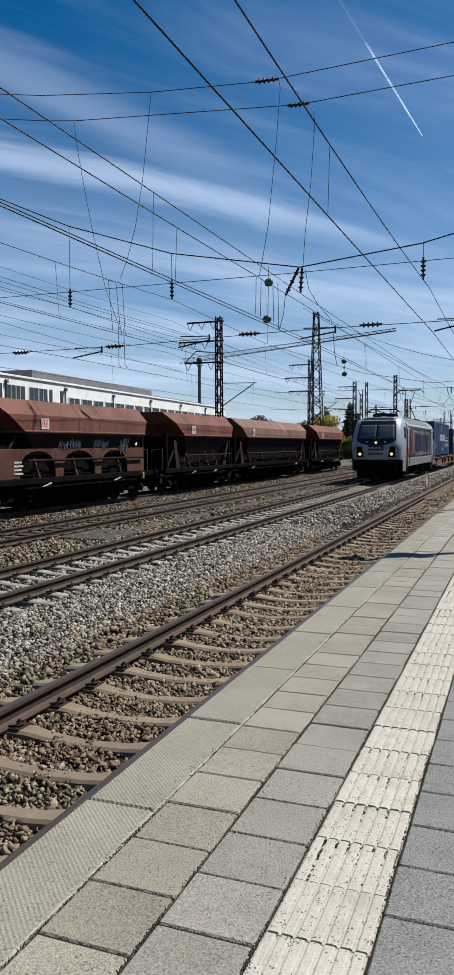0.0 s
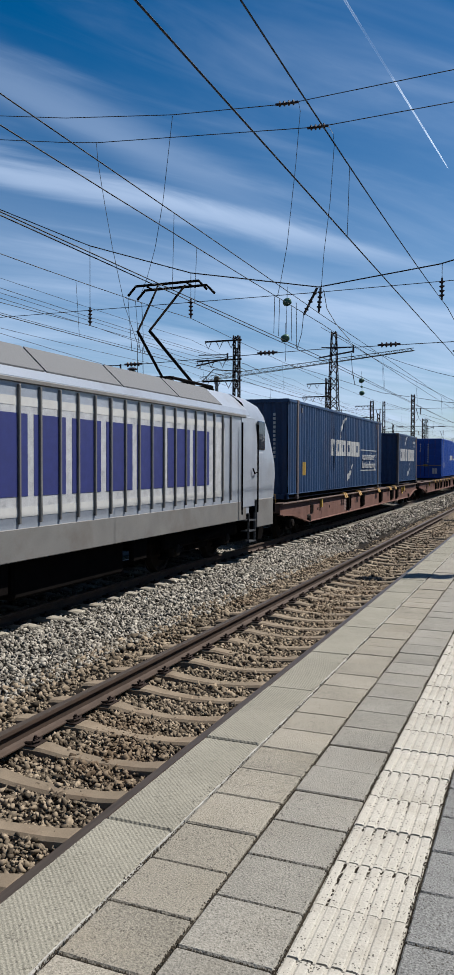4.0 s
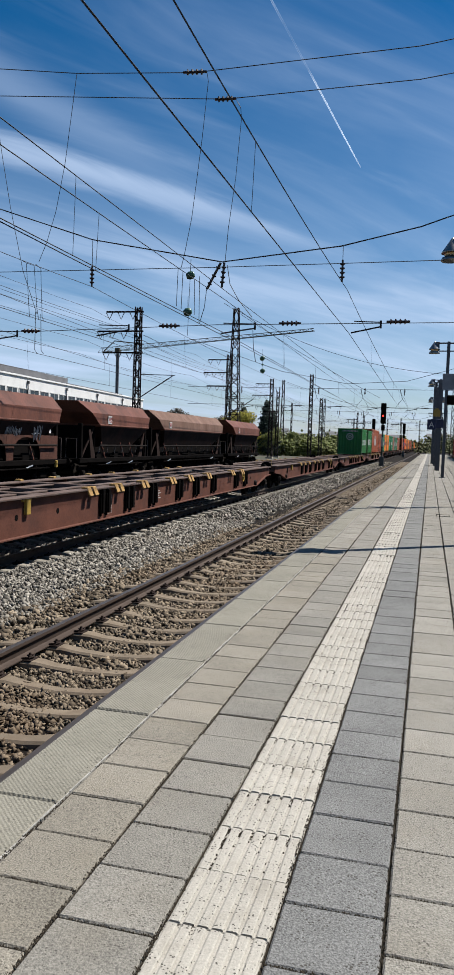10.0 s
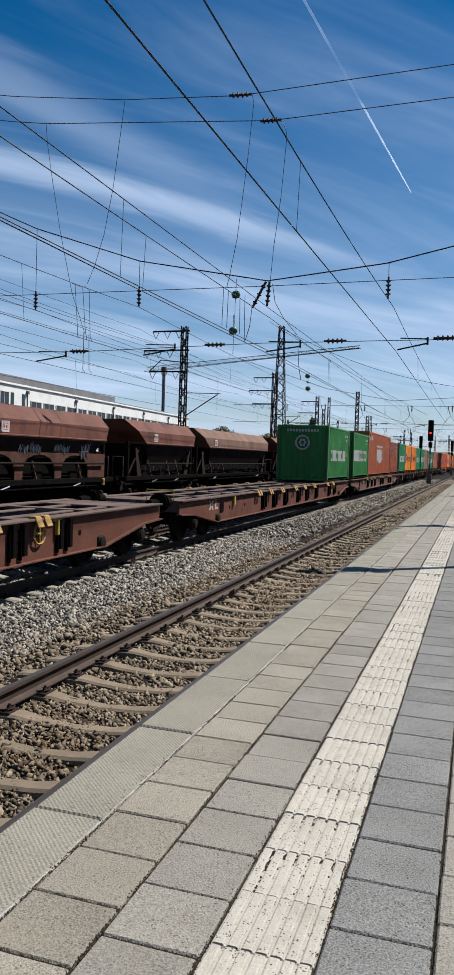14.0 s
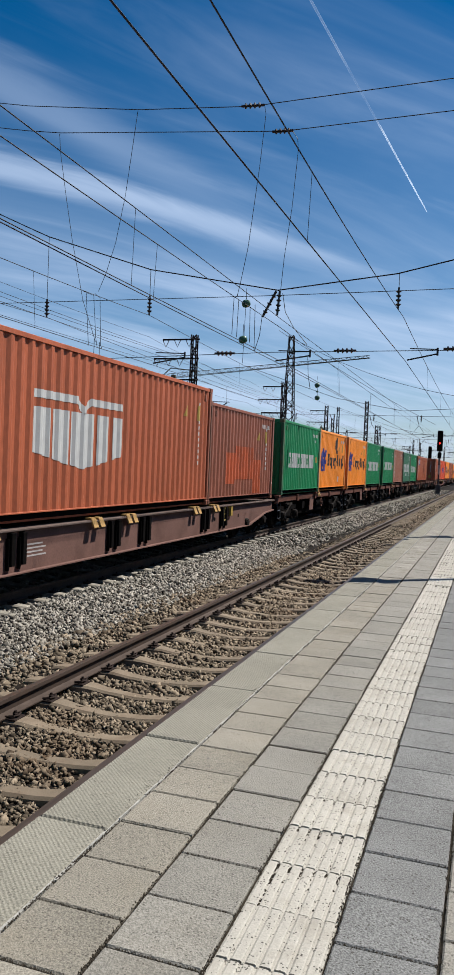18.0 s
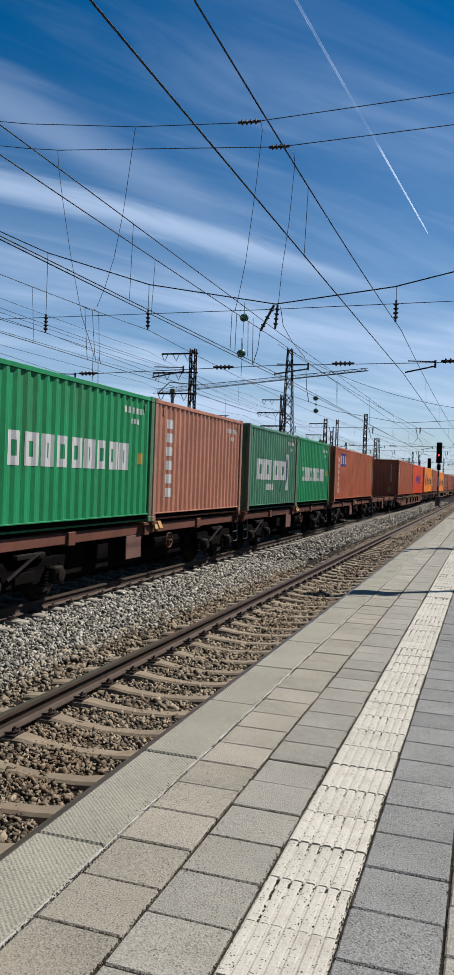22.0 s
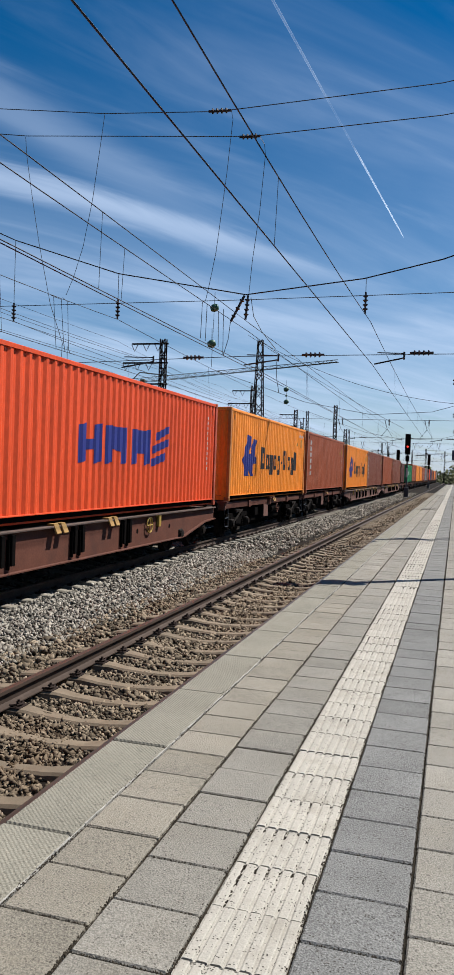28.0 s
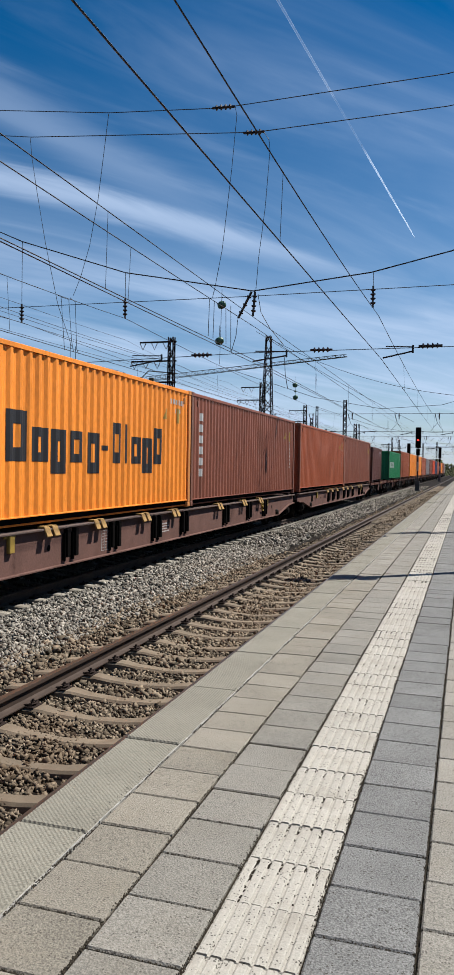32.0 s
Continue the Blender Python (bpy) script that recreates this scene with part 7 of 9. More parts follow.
    # sill, and two wider black boxes added to fill the dark underside
    part("sill_and_filler", Shape().box(-0.35, 0.35, -0.4, L + 0.4, 0.72, 1.15, 0.02).box(-0.75, 0.75, 2.2, L - 2.2, 0.14, 0.95, 0.03).box(-0.5, 0.5, 0.2, L - 0.2, 0.3, 0.8, 0.03), M_BOGIE, w)
    lab = Shape().box(1.475, 1.482, 2.32, 2.80, 2.93, 3.33)
    part("sign_plate", lab, M_WHITE, w, "small white sign plate")
    sm = Shape()
    for a, b, c, d in ((2.40, 2.72, 3.01, 3.03), (2.40, 2.72, 3.23, 3.25), (2.40, 2.425, 3.03, 3.23), (2.695, 2.72, 3.03, 3.23), (2.46, 2.54, 3.07, 3.19), (2.58, 2.66, 3.07, 3.19)):
        sm.box(1.482, 1.486, a, b, c, d)
    part("sign_mark", sm, M_RED, w, "thin red frame mark")
    if not plated:
        return w
    db = Shape()
    for k in range(4):
        db.box(1.261, 1.265, 1.0, 1.5 - 0.08 * (k % 2), 1.35 + k * 0.13, 1.41 + k * 0.13)
    part("data_bars", db, M_WHITE, w, "white data bars")
    graf = Shape()
    for y0, y1, z0, z1 in ((3.7, 5.2, 2.22, 2.52), (6.2, 7.3, 2.22, 2.5), (8.3, 9.0, 2.0, 2.6)):
        y = y0
        while y < y1:
            wd = random.uniform(0.1, 0.2)
            dz = random.uniform(-0.05, 0.05)
            for a, b in (((y, z0 + dz), (y + wd * 0.2, z1 + dz)), ((y + wd * 0.2, z1 + dz), (y + wd, z0 + dz)), ((y + wd, z0 + dz), (y + wd * 1.05, z1 + dz * 2)), ((y, (z0 + z1) / 2), (y + wd, (z0 + z1) / 2 + dz)))[random.randrange(2):]:
                xa, xb = 1.24 if a[1] < 2.32 else 1.22 + (a[1] - 2.32) * 0.5, 1.24 if b[1] < 2.32 else 1.22 + (b[1] - 2.32) * 0.5
                graf.tube([(xa + 0.012, a[0], a[1]), (xb + 0.012, b[0], b[1])], 0.017, 4)
            y += wd + 0.09
    tagged(part("chalk_scrawl", graf, M_SILVER, w), "pale illegible scrawl", kind="stuff")
    part("tail_bracket", Shape().box(1.3, 1.42, L - 0.55, L - 0.4, 0.85, 1.15, 0.02), M_YELLOW, w, "yellow bracket")
    return w


hopper(21.0, 10.8, "oxide-brown hopper wagon with a white sign plate and scrawl", True)
hopper(34.4, 8.6, "rusty hopper wagon with a bright brown funnel body")
hopper(44.0, 15.6, "dull brown hopper wagon, dusty on top", coat=M_HOPPER_DUST)
hopper(62.2, 11.0, "brown hopper wagon at the end of the row")
hopper(5.5, 13.0, "oxide-brown hopper wagon beside the first one", True)


# ---- lattice masts ----
def lattice(s, x, y, z0, z1, w0, w1, r=0.045, n=8):
    legs = []
    for sx, sy in ((-1, -1), (1, -1), (1, 1), (-1, 1)):
        a, b = Vector((x + sx * w0, y + sy * w0, z0)), Vector((x + sx * w1, y + sy * w1, z1))
        s.tube([a, b], r, 4)
        legs.append((a, b))
    for k in range(n):
        t0, t1 = k / n, (k + 1) / n
        for i in range(4):
            p, q = legs[i], legs[(i + 1) % 4]
            a = p[0].lerp(p[1], t0)
            b = q[0].lerp(q[1], t1)
            c = q[0].lerp(q[1], t0)
            s.tube([a, b] if k % 2 else [c, p[0].lerp(p[1], t1)], r * 0.72, 4)
            if k % 2 == 0:
                s.tube([a, c], r * 0.5, 4)
    return s


def mast(x, y, top, label, w0=0.3, w1=0.22, arms=(), n=12, group="catenary masts"):
    m = thing("catenary_mast", label, "mast", group, at=pose(x, y, -1.3))
    part("lattice", lattice(Shape(), 0, 0, 0, top + 1.3, w0, w1, 0.055 if y < 100 else 0.055, n if y < 100 else 2 * n), M_LATTICE, m, "dark riveted lattice")
    part("footing", Shape().box(-w0 - 0.25, w0 + 0.25, -w0 - 0.25, w0 + 0.25, -0.2, 0.25, 0.03), M_SLEEPER_PALE, m)
    for za, xa, xb in arms:
        a = part("arm", Shape().box(xa, xb, -0.05, 0.05, za + 1.25, za + 1.37, 0.01), M_LATTICE, m)
        xx = min(xa, xb) + 0.25
        while xx < -w0 - 0.1:
            part("v_insulator", Shape().tube([(xx - 0.25, 0, za + 1.25), (xx, 0, za + 0.75), (xx + 0.25, 0, za + 1.25)], 0.035, 5), M_INS, a)
            xx += 0.95
    return m


mast(-21.6, 55, 11.1, "tall dark lattice mast with three arms of insulators", 0.23, 0.19, ((10.75, -2.6, 0.4), (9.3, -3.3, 0.4), (7.7, -2.8, 0.4)), 20)
mast(-19.4, 76, 14.6, "tall tapering lattice tower of the overhead line", 0.75, 0.22, ((14.4, -0.3, 0.3),), 18)
mast(-22.3, 85, 11.0, "slim lattice mast with insulator arms behind the tower", 0.3, 0.25, ((10.4, -2.5, 0.4), (8.95, -3.0, 0.4), (7.45, -2.6, 0.4)), 14)
mast(-15.2, 100, 10.2, "lattice mast beside the far tracks", 0.22, 0.18, (), 14)
mast(-16.6, 120, 8.3, "slim lattice mast farther along the tracks", 0.25, 0.2, (), 10)
mast(-24.5, 120, 11.2, "lattice mast with arms far along the yard", 0.28, 0.22, ((10.4, -2.6, 0.3), (8.6, -3.1, 0.3), (6.9, -2.6, 0.3)), 10)
mast(-25.4, 130, 9.9, "thin lattice mast far along the yard", 0.25, 0.2, ((6.5, -3, 0.3),), 10)
for mx, my, mz in ((-12.5, 150, 7.0), (-16, 175, 8.5), (-7, 190, 8.0), (-30, 170, 10.0), (-11.5, 215, 8.5), (-22, 230, 9.0), (1.9, 120, 8.0), (2.2, 175, 9.0), (-34, 140, 8.5), (-3.5, 250, 9.5)):
    mast(mx, my, mz, "thin far mast of the overhead line", 0.16, 0.13, ((mz - 1.6, -2.4, 0.1),) if my < 200 else (), 6, "far masts")

# ---- long white office and goods building ----
M_FACADE = mat("white_facade", (1.12, 1.12, 1.10), 0.7, dark=0.88, light=1.06, scale=0.5, fine=8, bump=0.04, stain=(0.55, 0.53, 0.50), stain_amount=0.4, stain_scale=0.3)
M_ROOFING = mat("grey_roof_edge", (0.20, 0.20, 0.21), 0.7, scale=0.6)
M_PANE = bpy.data.materials.new("window_pane")
M_PANE.use_nodes = True
_p = M_PANE.node_tree.nodes["Principled BSDF"]
_p.inputs["Base Color"].default_value = (0.022, 0.03, 0.038, 1)
_p.inputs["Roughness"].default_value = 0.2
_p.inputs["Specular IOR Level"].default_value = 0.2
bld = thing("office_building", "long white building with dark windows and a set-back grey roof storey", "building", at=pose(-43.6, 40.0, -1.3, 0, 0, 4.3))
part("wall", Shape().box(-14, 0, -25, 92, 0, 9.3), M_FACADE, bld, "white rendered wall")
part("roof_edge", Shape().box(-14.1, 0.15, -25.1, 92.1, 9.3, 9.5, 0.02), M_FACADE, bld)
part("roof_storey", Shape().box(-10, -2.2, 29, 62, 9.5, 10.7, 0.03), M_ROOFING, bld, "grey set-back roof storey")
part("roof_storey", Shape().box(-9, -2.6, 62, 88, 9.5, 10.1, 0.03), M_ROOFING, bld)
pane_me = Shape().box(0.0, 0.03, -0.8, 0.8, -0.75, 0.75).mesh("pane", M_PANE)
fr_me = Shape().box(-0.05, 0.06, -0.86, -0.8, -0.8, 0.8).box(-0.05, 0.06, 0.8, 0.86, -0.8, 0.8).box(-0.05, 0.06, -0.8, 0.8, 0.75, 0.8).box(-0.05, 0.08, -0.86, 0.86, -0.82, -0.75).box(-0.02, 0.05, -0.03, 0.03, -0.75, 0.75).mesh("window_frame", M_BOX)
pane2 = Shape().box(0.0, 0.03, -1.15, 1.15, -0.6, 0.6).mesh("pane", M_PANE)
fr2 = Shape().box(-0.05, 0.06, -1.25, -1.15, -0.65, 0.65).box(-0.05, 0.06, 1.15, 1.25, -0.65, 0.65).box(-0.05, 0.07, -1.25, 1.25, 0.6, 0.68).box(-0.05, 0.09, -1.25, 1.25, -0.68, -0.6).box(-0.02, 0.05, -0.04, 0.04, -0.6, 0.6).mesh("window_frame", M_BOX)
slim = Shape().box(0.0, 0.04, -0.3, 0.3, -0.8, 0.8).mesh("pane", M_PANE)
for y in (14.5, 16.3, 21.4, 23.0, 25.5, 27.3, 3.0, 4.8, 9.0):
    wd = part("window", fr_me, None, bld, "dark double window", pose(0.01, y, 7.75))
    part("pane", pane_me, None, wd)
for y in (18.4, 19.6, 28.9, 31.2):
    part("window", slim, None, bld, "narrow dark window", pose(0.01, y, 7.75))
for y in range(34, 92, 3):
    wd = part("window", fr2, None, bld, "ribbon window", pose(0.01, y, 7.3))
    part("pane", pane2, None, wd)
for y in (20.5, 31.9, 44.0, 56.0, 68.0, 80.0):
    part("downpipe", Shape().tube([(0.12, y, 4.0), (0.12, y, 8.6), (-0.1, y, 9.2)], 0.07, 6).box(0.02, 0.3, y - 0.15, y + 0.15, 8.6, 8.95, 0.02), M_ROOFING, bld, "rain pipe with a hopper head")

# ---- tower crane far behind the yard ----
M_CRANE = mat("crane_paint", (0.10, 0.085, 0.05), 0.6)
cr = thing("tower_crane", "slender tower crane with a long level jib", "crane", at=pose(-67.5, 160, 0))
part("tower", Shape().tube([(0, 0, -2), (0, 0, 20.0)], 0.38, 8), M_POLE, cr, "grey tower")
jib = Shape()
A, B = Vector((-6.0, 4.0, 20.2)), Vector((47.6, -29.0, 20.2))
dirv = (B - A).normalized()
side = dirv.cross(Vector((0, 0, 1)))
n = 34
for off in (side * 0.6, side * -0.6, Vector((0, 0, 1.05))):
    jib.tube([A + off, B + off * 0.4], 0.06, 5)
for i in range(n):
    p, q = A.lerp(B, i / n), A.lerp(B, (i + 1) / n)
    fa, fb = 1 - 0.6 * i / n, 1 - 0.6 * (i + 1) / n
    jib.tube([p + side * 0.6 * fa, (p + q) / 2 + Vector((0, 0, 1.05)) * fa, q + side * 0.6 * fb], 0.03, 4)
    jib.tube([p - side * 0.6 * fa, (p + q) / 2 + Vector((0, 0, 1.05)) * fa, q - side * 0.6 * fb], 0.03, 4)
part("jib", jib, M_CRANE, cr, "dark yellow lattice jib")
part("jib_head", Shape().box(-0.5, 0.5, -0.5, 0.5, 19.8, 20.8, 0.1).tube([(-5, 3.3, 20.2), (-1, 0.5, 22.4), (8, -5, 21.0)], 0.12, 5), M_CRANE, cr)

# ---- trees and distance ----
M_LEAF = {k: mat("leaf_" + k, c, 0.8, dark=0.5, light=1.5, scale=2, fine=12, bump=0.2, island=0.45) for k, c in (("green", (0.21, 0.24, 0.055)), ("yellow", (0.52, 0.46, 0.05)), ("conifer", (0.028, 0.055, 0.036)), ("far", (0.15, 0.165, 0.055)), ("bare", (0.17, 0.15, 0.12)))}
M_BARK = mat("bark", (0.07, 0.05, 0.035), 0.9)


def crown(name, blobs, per, size, material, parent):
    """Many small leaf clumps scattered through a few ellipsoids."""
    vs, fs, o = [], [], 0
    for (cx, cy, cz), (rx, ry, rz) in blobs:
        n = per
        d = rng.normal(size=(n, 3))
        d /= np.linalg.norm(d, axis=1)[:, None]
        c = d * rng.uniform(0.45, 1.08, (n, 1)) * np.array((rx, ry, rz)) + np.array((cx, cy, cz))
        p = OCT[None] * (size * rng.uniform(0.4, 1.3, (n, 1, 1))) * rng.uniform(0.5, 1.3, (n, 6, 1))
        p = p + c[:, None]
        vs.append(p.reshape(-1, 3))
        fs.append((OCT_F[None] + (np.arange(n) * 6)[:, None, None] + o).reshape(-1, 3))
        o += n * 6
    ob = bulk(name, np.concatenate(vs), np.concatenate(fs), material)
    ob.parent = parent
    return ob


def broad_tree(x, y, h, key, label):
    t = thing("tree", label, "tree", "trees", at=pose(x, y, -1.3))
    tr = Shape().tube([(0, 0, 0), (0.1, 0, h * 0.35), (0.0, 0.1, h * 0.7)], 0.22, 7, 0.08)
    for a in range(5):
        q = a * 1.257
        tr.tube([(0.05, 0, h * (0.3 + 0.06 * a)), (math.cos(q) * h * 0.18, math.sin(q) * h * 0.18, h * (0.55 + 0.05 * a))], 0.09, 5, 0.03)
    part("trunk", tr, M_BARK, t)
    blobs = [((random.uniform(-0.22, 0.22) * h, random.uniform(-0.22, 0.22) * h, h * random.uniform(0.38, 0.85)), (h * random.uniform(0.12, 0.2), h * random.uniform(0.12, 0.2), h * random.uniform(0.1, 0.16))) for _ in range(9)]
    crown("crown", blobs, 330, h * 0.017, M_LEAF[key], t)
    return t


def conifer(x, y, h, label):
    t = thing("tree", label, "tree", "trees", at=pose(x, y, -1.3))
    part("trunk", Shape().tube([(0, 0, 0), (0, 0, h)], 0.2, 6, 0.03), M_BARK, t)
    blobs = [((random.uniform(-0.2, 0.2), random.uniform(-0.2, 0.2), h * (0.12 + 0.086 * k)), (h * 0.25 * (1.02 - k / 10.5), h * 0.25 * (1.02 - k / 10.5), h * 0.06)) for k in range(10)]
    crown("crown", blobs, 190, h * 0.019, M_LEAF["conifer"], t)
    return t


conifer(-31.5, 150, 11.2, "dark tall conifer behind the yard")
conifer(-35.5, 148, 9.6, "dark conifer beside a yellow-green tree")
conifer(-29.3, 146, 9.0, "dark conifer at the edge of the grove")
conifer(-33.6, 160, 10.4, "dark conifer in the grove")
broad_tree(-33.4, 138, 8.6, "yellow", "yellow-green tree in fresh spring leaf")
broad_tree(-35.6, 141, 8.2, "yellow", "young tree in yellow spring leaf")
broad_tree(-28.2, 140, 5.6, "green", "low green tree beside the conifers")
broad_tree(-26.2, 150, 5.2, "green", "small green tree at the yard's edge")
for bx, by, bh in ((-52, 150, 9.5), (-47.5, 152, 8.6), (-42, 155, 8.4), (-57, 156, 8.8)):
    broad_tree(bx, by, bh, "bare", "bare grey-green tree behind the sidings")
blobs = []
for i in range(150):
    bx, by = random.uniform(-190, 60), random.uniform(300, 420)
    bh = random.uniform(2.5, 6.5)
    blobs.append(((bx, by, bh * 0.4 - 1), (random.uniform(4, 9), 4, bh)))
near_blobs = []
for i in range(60):
    near_blobs.append(((random.uniform(-60, -21), random.uniform(158, 240), 0.5), (random.uniform(2, 4), 3, random.uniform(1.5, 3.6))))
for i in range(16):
    near_blobs.append(((-31.0 + 0.75 * i, 152 + random.uniform(-5, 5), 0.3), (random.uniform(1.2, 2.2), 1.6, random.uniform(1.6, 3.4) * (1.15 - i * 0.045))))
for i in range(120):
    blobs.append(((random.uniform(-230, 90), random.uniform(430, 520), 0.5), (random.uniform(6, 12), 4, random.uniform(3.0, 6.5))))
tagged(crown("bushes", near_blobs, 260, 0.28, M_LEAF["green"], None), "fresh green bushes along the edge of the yard", "bushes", kind="stuff")
tagged(crown("far_woods", blobs, 90, 0.6, M_LEAF["far"], None), "far belt of trees and bushes along the horizon", "woods", kind="stuff")
FAR_WIN = Shape().box(-0.6, 0.6, -5.06, -5.0, -0.6, 0.6).mesh("window", M_PANE)
for hx, hy, hw, hh, key in ((-62, 560, 22, 9, 0), (-120, 600, 24, 11, 1), (-30, 640, 16, 9, 1), (6, 600, 18, 10, 0), (40, 560, 24, 12, 1), (-90, 540, 20, 7, 1)):
    h = thing("far_house", "pale distant town house near the horizon", "house", "distant houses", at=pose(hx, hy, -1.3))
    part("wall", Shape().box(-hw / 2, hw / 2, -5, 5, 0, hh), M_BOX if key else M_FACADE, h)
    part("roof", Shape().plate([(-5.4, hh), (0, hh + 2.4), (5.4, hh)], -hw / 2 - 0.3, hw / 2 + 0.3), M_ROOFING, h)
    for fl in range(int(hh / 3)):
        for k in range(int(hw / 3)):
            part("window", FAR_WIN, None, h, "", pose(-hw / 2 + 1.5 + k * 3, 0, 1.8 + fl * 3))
hut = thing("relay_hut", "small pale relay hut beside the far tracks", "hut", at=pose(-33, 190, -1.3))
part("wall", Shape().box(-6, 6, -2, 2, 0, 2.6), M_BOX, hut)
part("roof", Shape().box(-6.3, 6.3, -2.3, 2.3, 2.6, 2.85), M_ROOFING, hut)


# ---- overhead line ----
HS = 29.0            # where the head-span crosses the tracks


def sagged(a, b, sag, n=12):
    a, b = Vector(a), Vector(b)
    return [a.lerp(b, i / n) - Vector((0, 0, sag * 4 * (i / n) * (1 - i / n))) for i in range(n + 1)]


def discs(s, a, b, r=0.075, n=4, core=0.022):
    """A rod insulator with sheds between two points."""
    a, b = Vector(a), Vector(b)
    s.tube([a, b], core, 6)
    d = (b - a).normalized()
    q = d.to_track_quat("Z", "Y").to_matrix().to_4x4()
    ln = (b - a).length
    for k in range(n):
        c = a + d * ln * (0.2 + 0.6 * k / max(1, n - 1))
        s.lathe([(0.02, -0.05), (r, -0.03), (r, 0.0), (0.02, 0.06)], 8, Matrix.Translation(c) @ q)
    return s


SUPPORTS = (-13.0, HS, 94.0, 159.0, 224.0, 290.0)


def overhead_line(x, z_contact, z_high, z_low, label, stagger=0.2, droppers=(), shift=0.0, r=0.012, phase=1, cross=None):
    """Messenger, contact wire and droppers of one track."""
    t = thing("overhead_line", label, "overhead line", "overhead lines")
    cw = [(x + phase * stagger * (1 if i % 2 else -1) + shift, y, z_contact) for i, y in enumerate(SUPPORTS)]
    if cross:
        cw[0], cw[1] = (cross[0], SUPPORTS[0], z_contact), (cross[1], SUPPORTS[1], z_contact)
    part("contact_wire", Shape().tube([p for i in range(len(cw) - 1) for p in sagged(cw[i], cw[i + 1], 0.02, 6)[:(6 if i < len(cw) - 2 else 7)]], r, 5), M_WIRE, t)
    ms = []
    for i in range(len(SUPPORTS) - 1):
        ms += sagged((x, SUPPORTS[i], z_high), (x, SUPPORTS[i + 1], z_high), z_high - z_low, 16)[:(16 if i < len(SUPPORTS) - 2 else 17)]
    part("messenger_wire", Shape().tube(ms, r, 5), M_WIRE, t)
    ys = list(droppers) + [s + d for s in SUPPORTS[1:-1] for d in (12, 24, 38, 52)]
    for y in ys:
        zm = float(np.interp(y, [p[1] for p in ms], [p[2] for p in ms]))
        xc = float(np.interp(y, [p[1] for p in cw], [p[0] for p in cw]))
        part("dropper", Shape().tube([(x, y, zm), (xc, y, z_contact)], 0.006, 4), M_WIRE, t)
    return t


overhead_line(-3.24, 5.45, 7.05, 6.62, "overhead line over the platform track", 0.2, (13.6,), cross=(-3.57, -3.10))
overhead_line(-7.85, 5.38, 7.06, 7.10, "overhead line over the through track", 0.15, (16.0,), cross=(-8.40, -7.66))
overhead_line(-7.87, 5.33, 6.74, 6.63, "second overhead line over the through track", 0.12, (17.3,), phase=-1, cross=(-8.25, -7.8))
overhead_line(-13.4, 5.32, 7.33, 6.85, "overhead line over the first siding", 0.2, (20.5,))
overhead_line(-18.2, 5.14, 7.35, 7.0, "overhead line over the second siding", 0.2)
overhead_line(-23.0, 5.1, 7.3, 6.6, "overhead line over a far siding", 0.2)
overhead_line(4.75, 5.45, 7.33, 6.6, "overhead line over the track of the car train", 0.2)
for x, z0, z1 in ((-20.0, 8.55, 8.5), (-20.4, 8.3, 8.2), (-22.0, 9.0, 9.0), (-22.5, 8.2, 8.3), (-25.0, 8.3, 8.2), (-25.4, 7.6, 7.2), (-24.6, 10.6, 10.6)):
    t = thing("feeder_cable", "thin feeder cable strung along the yard", "cable", "feeder cables")
    pts = sagged((x, -12, z0 + 0.5), (x - 0.8, 55, z1 + 0.4), 0.5) + sagged((x - 0.8, 55, z1 + 0.4), (x - 1.8, 85, z1 + 0.4), 0.35)[1:] + sagged((x - 1.8, 85, z1 + 0.4), (x - 2.5, 125, z1), 0.5)[1:] + sagged((x - 2.5, 125, z1), (x - 6, 300, z1), 1.2)[1:]
    part("cable", Shape().tube(pts, 0.012, 4), M_WIRE, t)
# slanting tension line from the tower down to the right
t = thing("feeder_cable", "slack cable from the tower across the tracks", "cable", "feeder cables")
part("cable", Shape().tube(sagged((-19.4, 76, 14.4), (4.0, 70, 7.6), 1.6, 16), 0.02, 5), M_WIRE, t)
t = thing("feeder_cable", "second cable from the tower towards the platform", "cable", "feeder cables")
part("cable", Shape().tube(sagged((-18.0, 66, 13.3), (-6, 92, 6.9), 0.3, 10), 0.02, 5), M_WIRE, t)

# head-span: two upper cables, a slack suspension cable and two straight cross wires with insulators
head = thing("head_span", "head-span of cables and insulators across all the tracks", "head-span", at=pose(0, HS, 0))
part("upper_cable", Shape().tube([(-40, 0, 20.3), (-19.47, 0, 16.41), (-14.26, 0, 15.70), (-9.4, 0, 15.32), (-1.0, 0, 15.53), (10, 0, 16.9)], 0.017, 5), M_WIRE, head)
part("upper_cable", Shape().tube([(-40, 0, 19.2), (-19.44, 0, 15.35), (-17.85, 0, 15.11), (-8.11, 0, 14.24), (-0.95, 0, 14.38), (10, 0, 15.6)], 0.017, 5), M_WIRE, head)
part("suspension_cable", Shape().tube([(-36, 0, 18.6), (-23.08, 0, 12.93), (-19.33, 0, 11.25), (-18.23, 0, 10.77), (-13.44, 0, 9.19), (-8.04, 0, 8.18), (-3.52, 0, 8.64), (-0.7, 0, 9.24), (9, 0, 12.4)], 0.024, 6), M_WIRE, head)
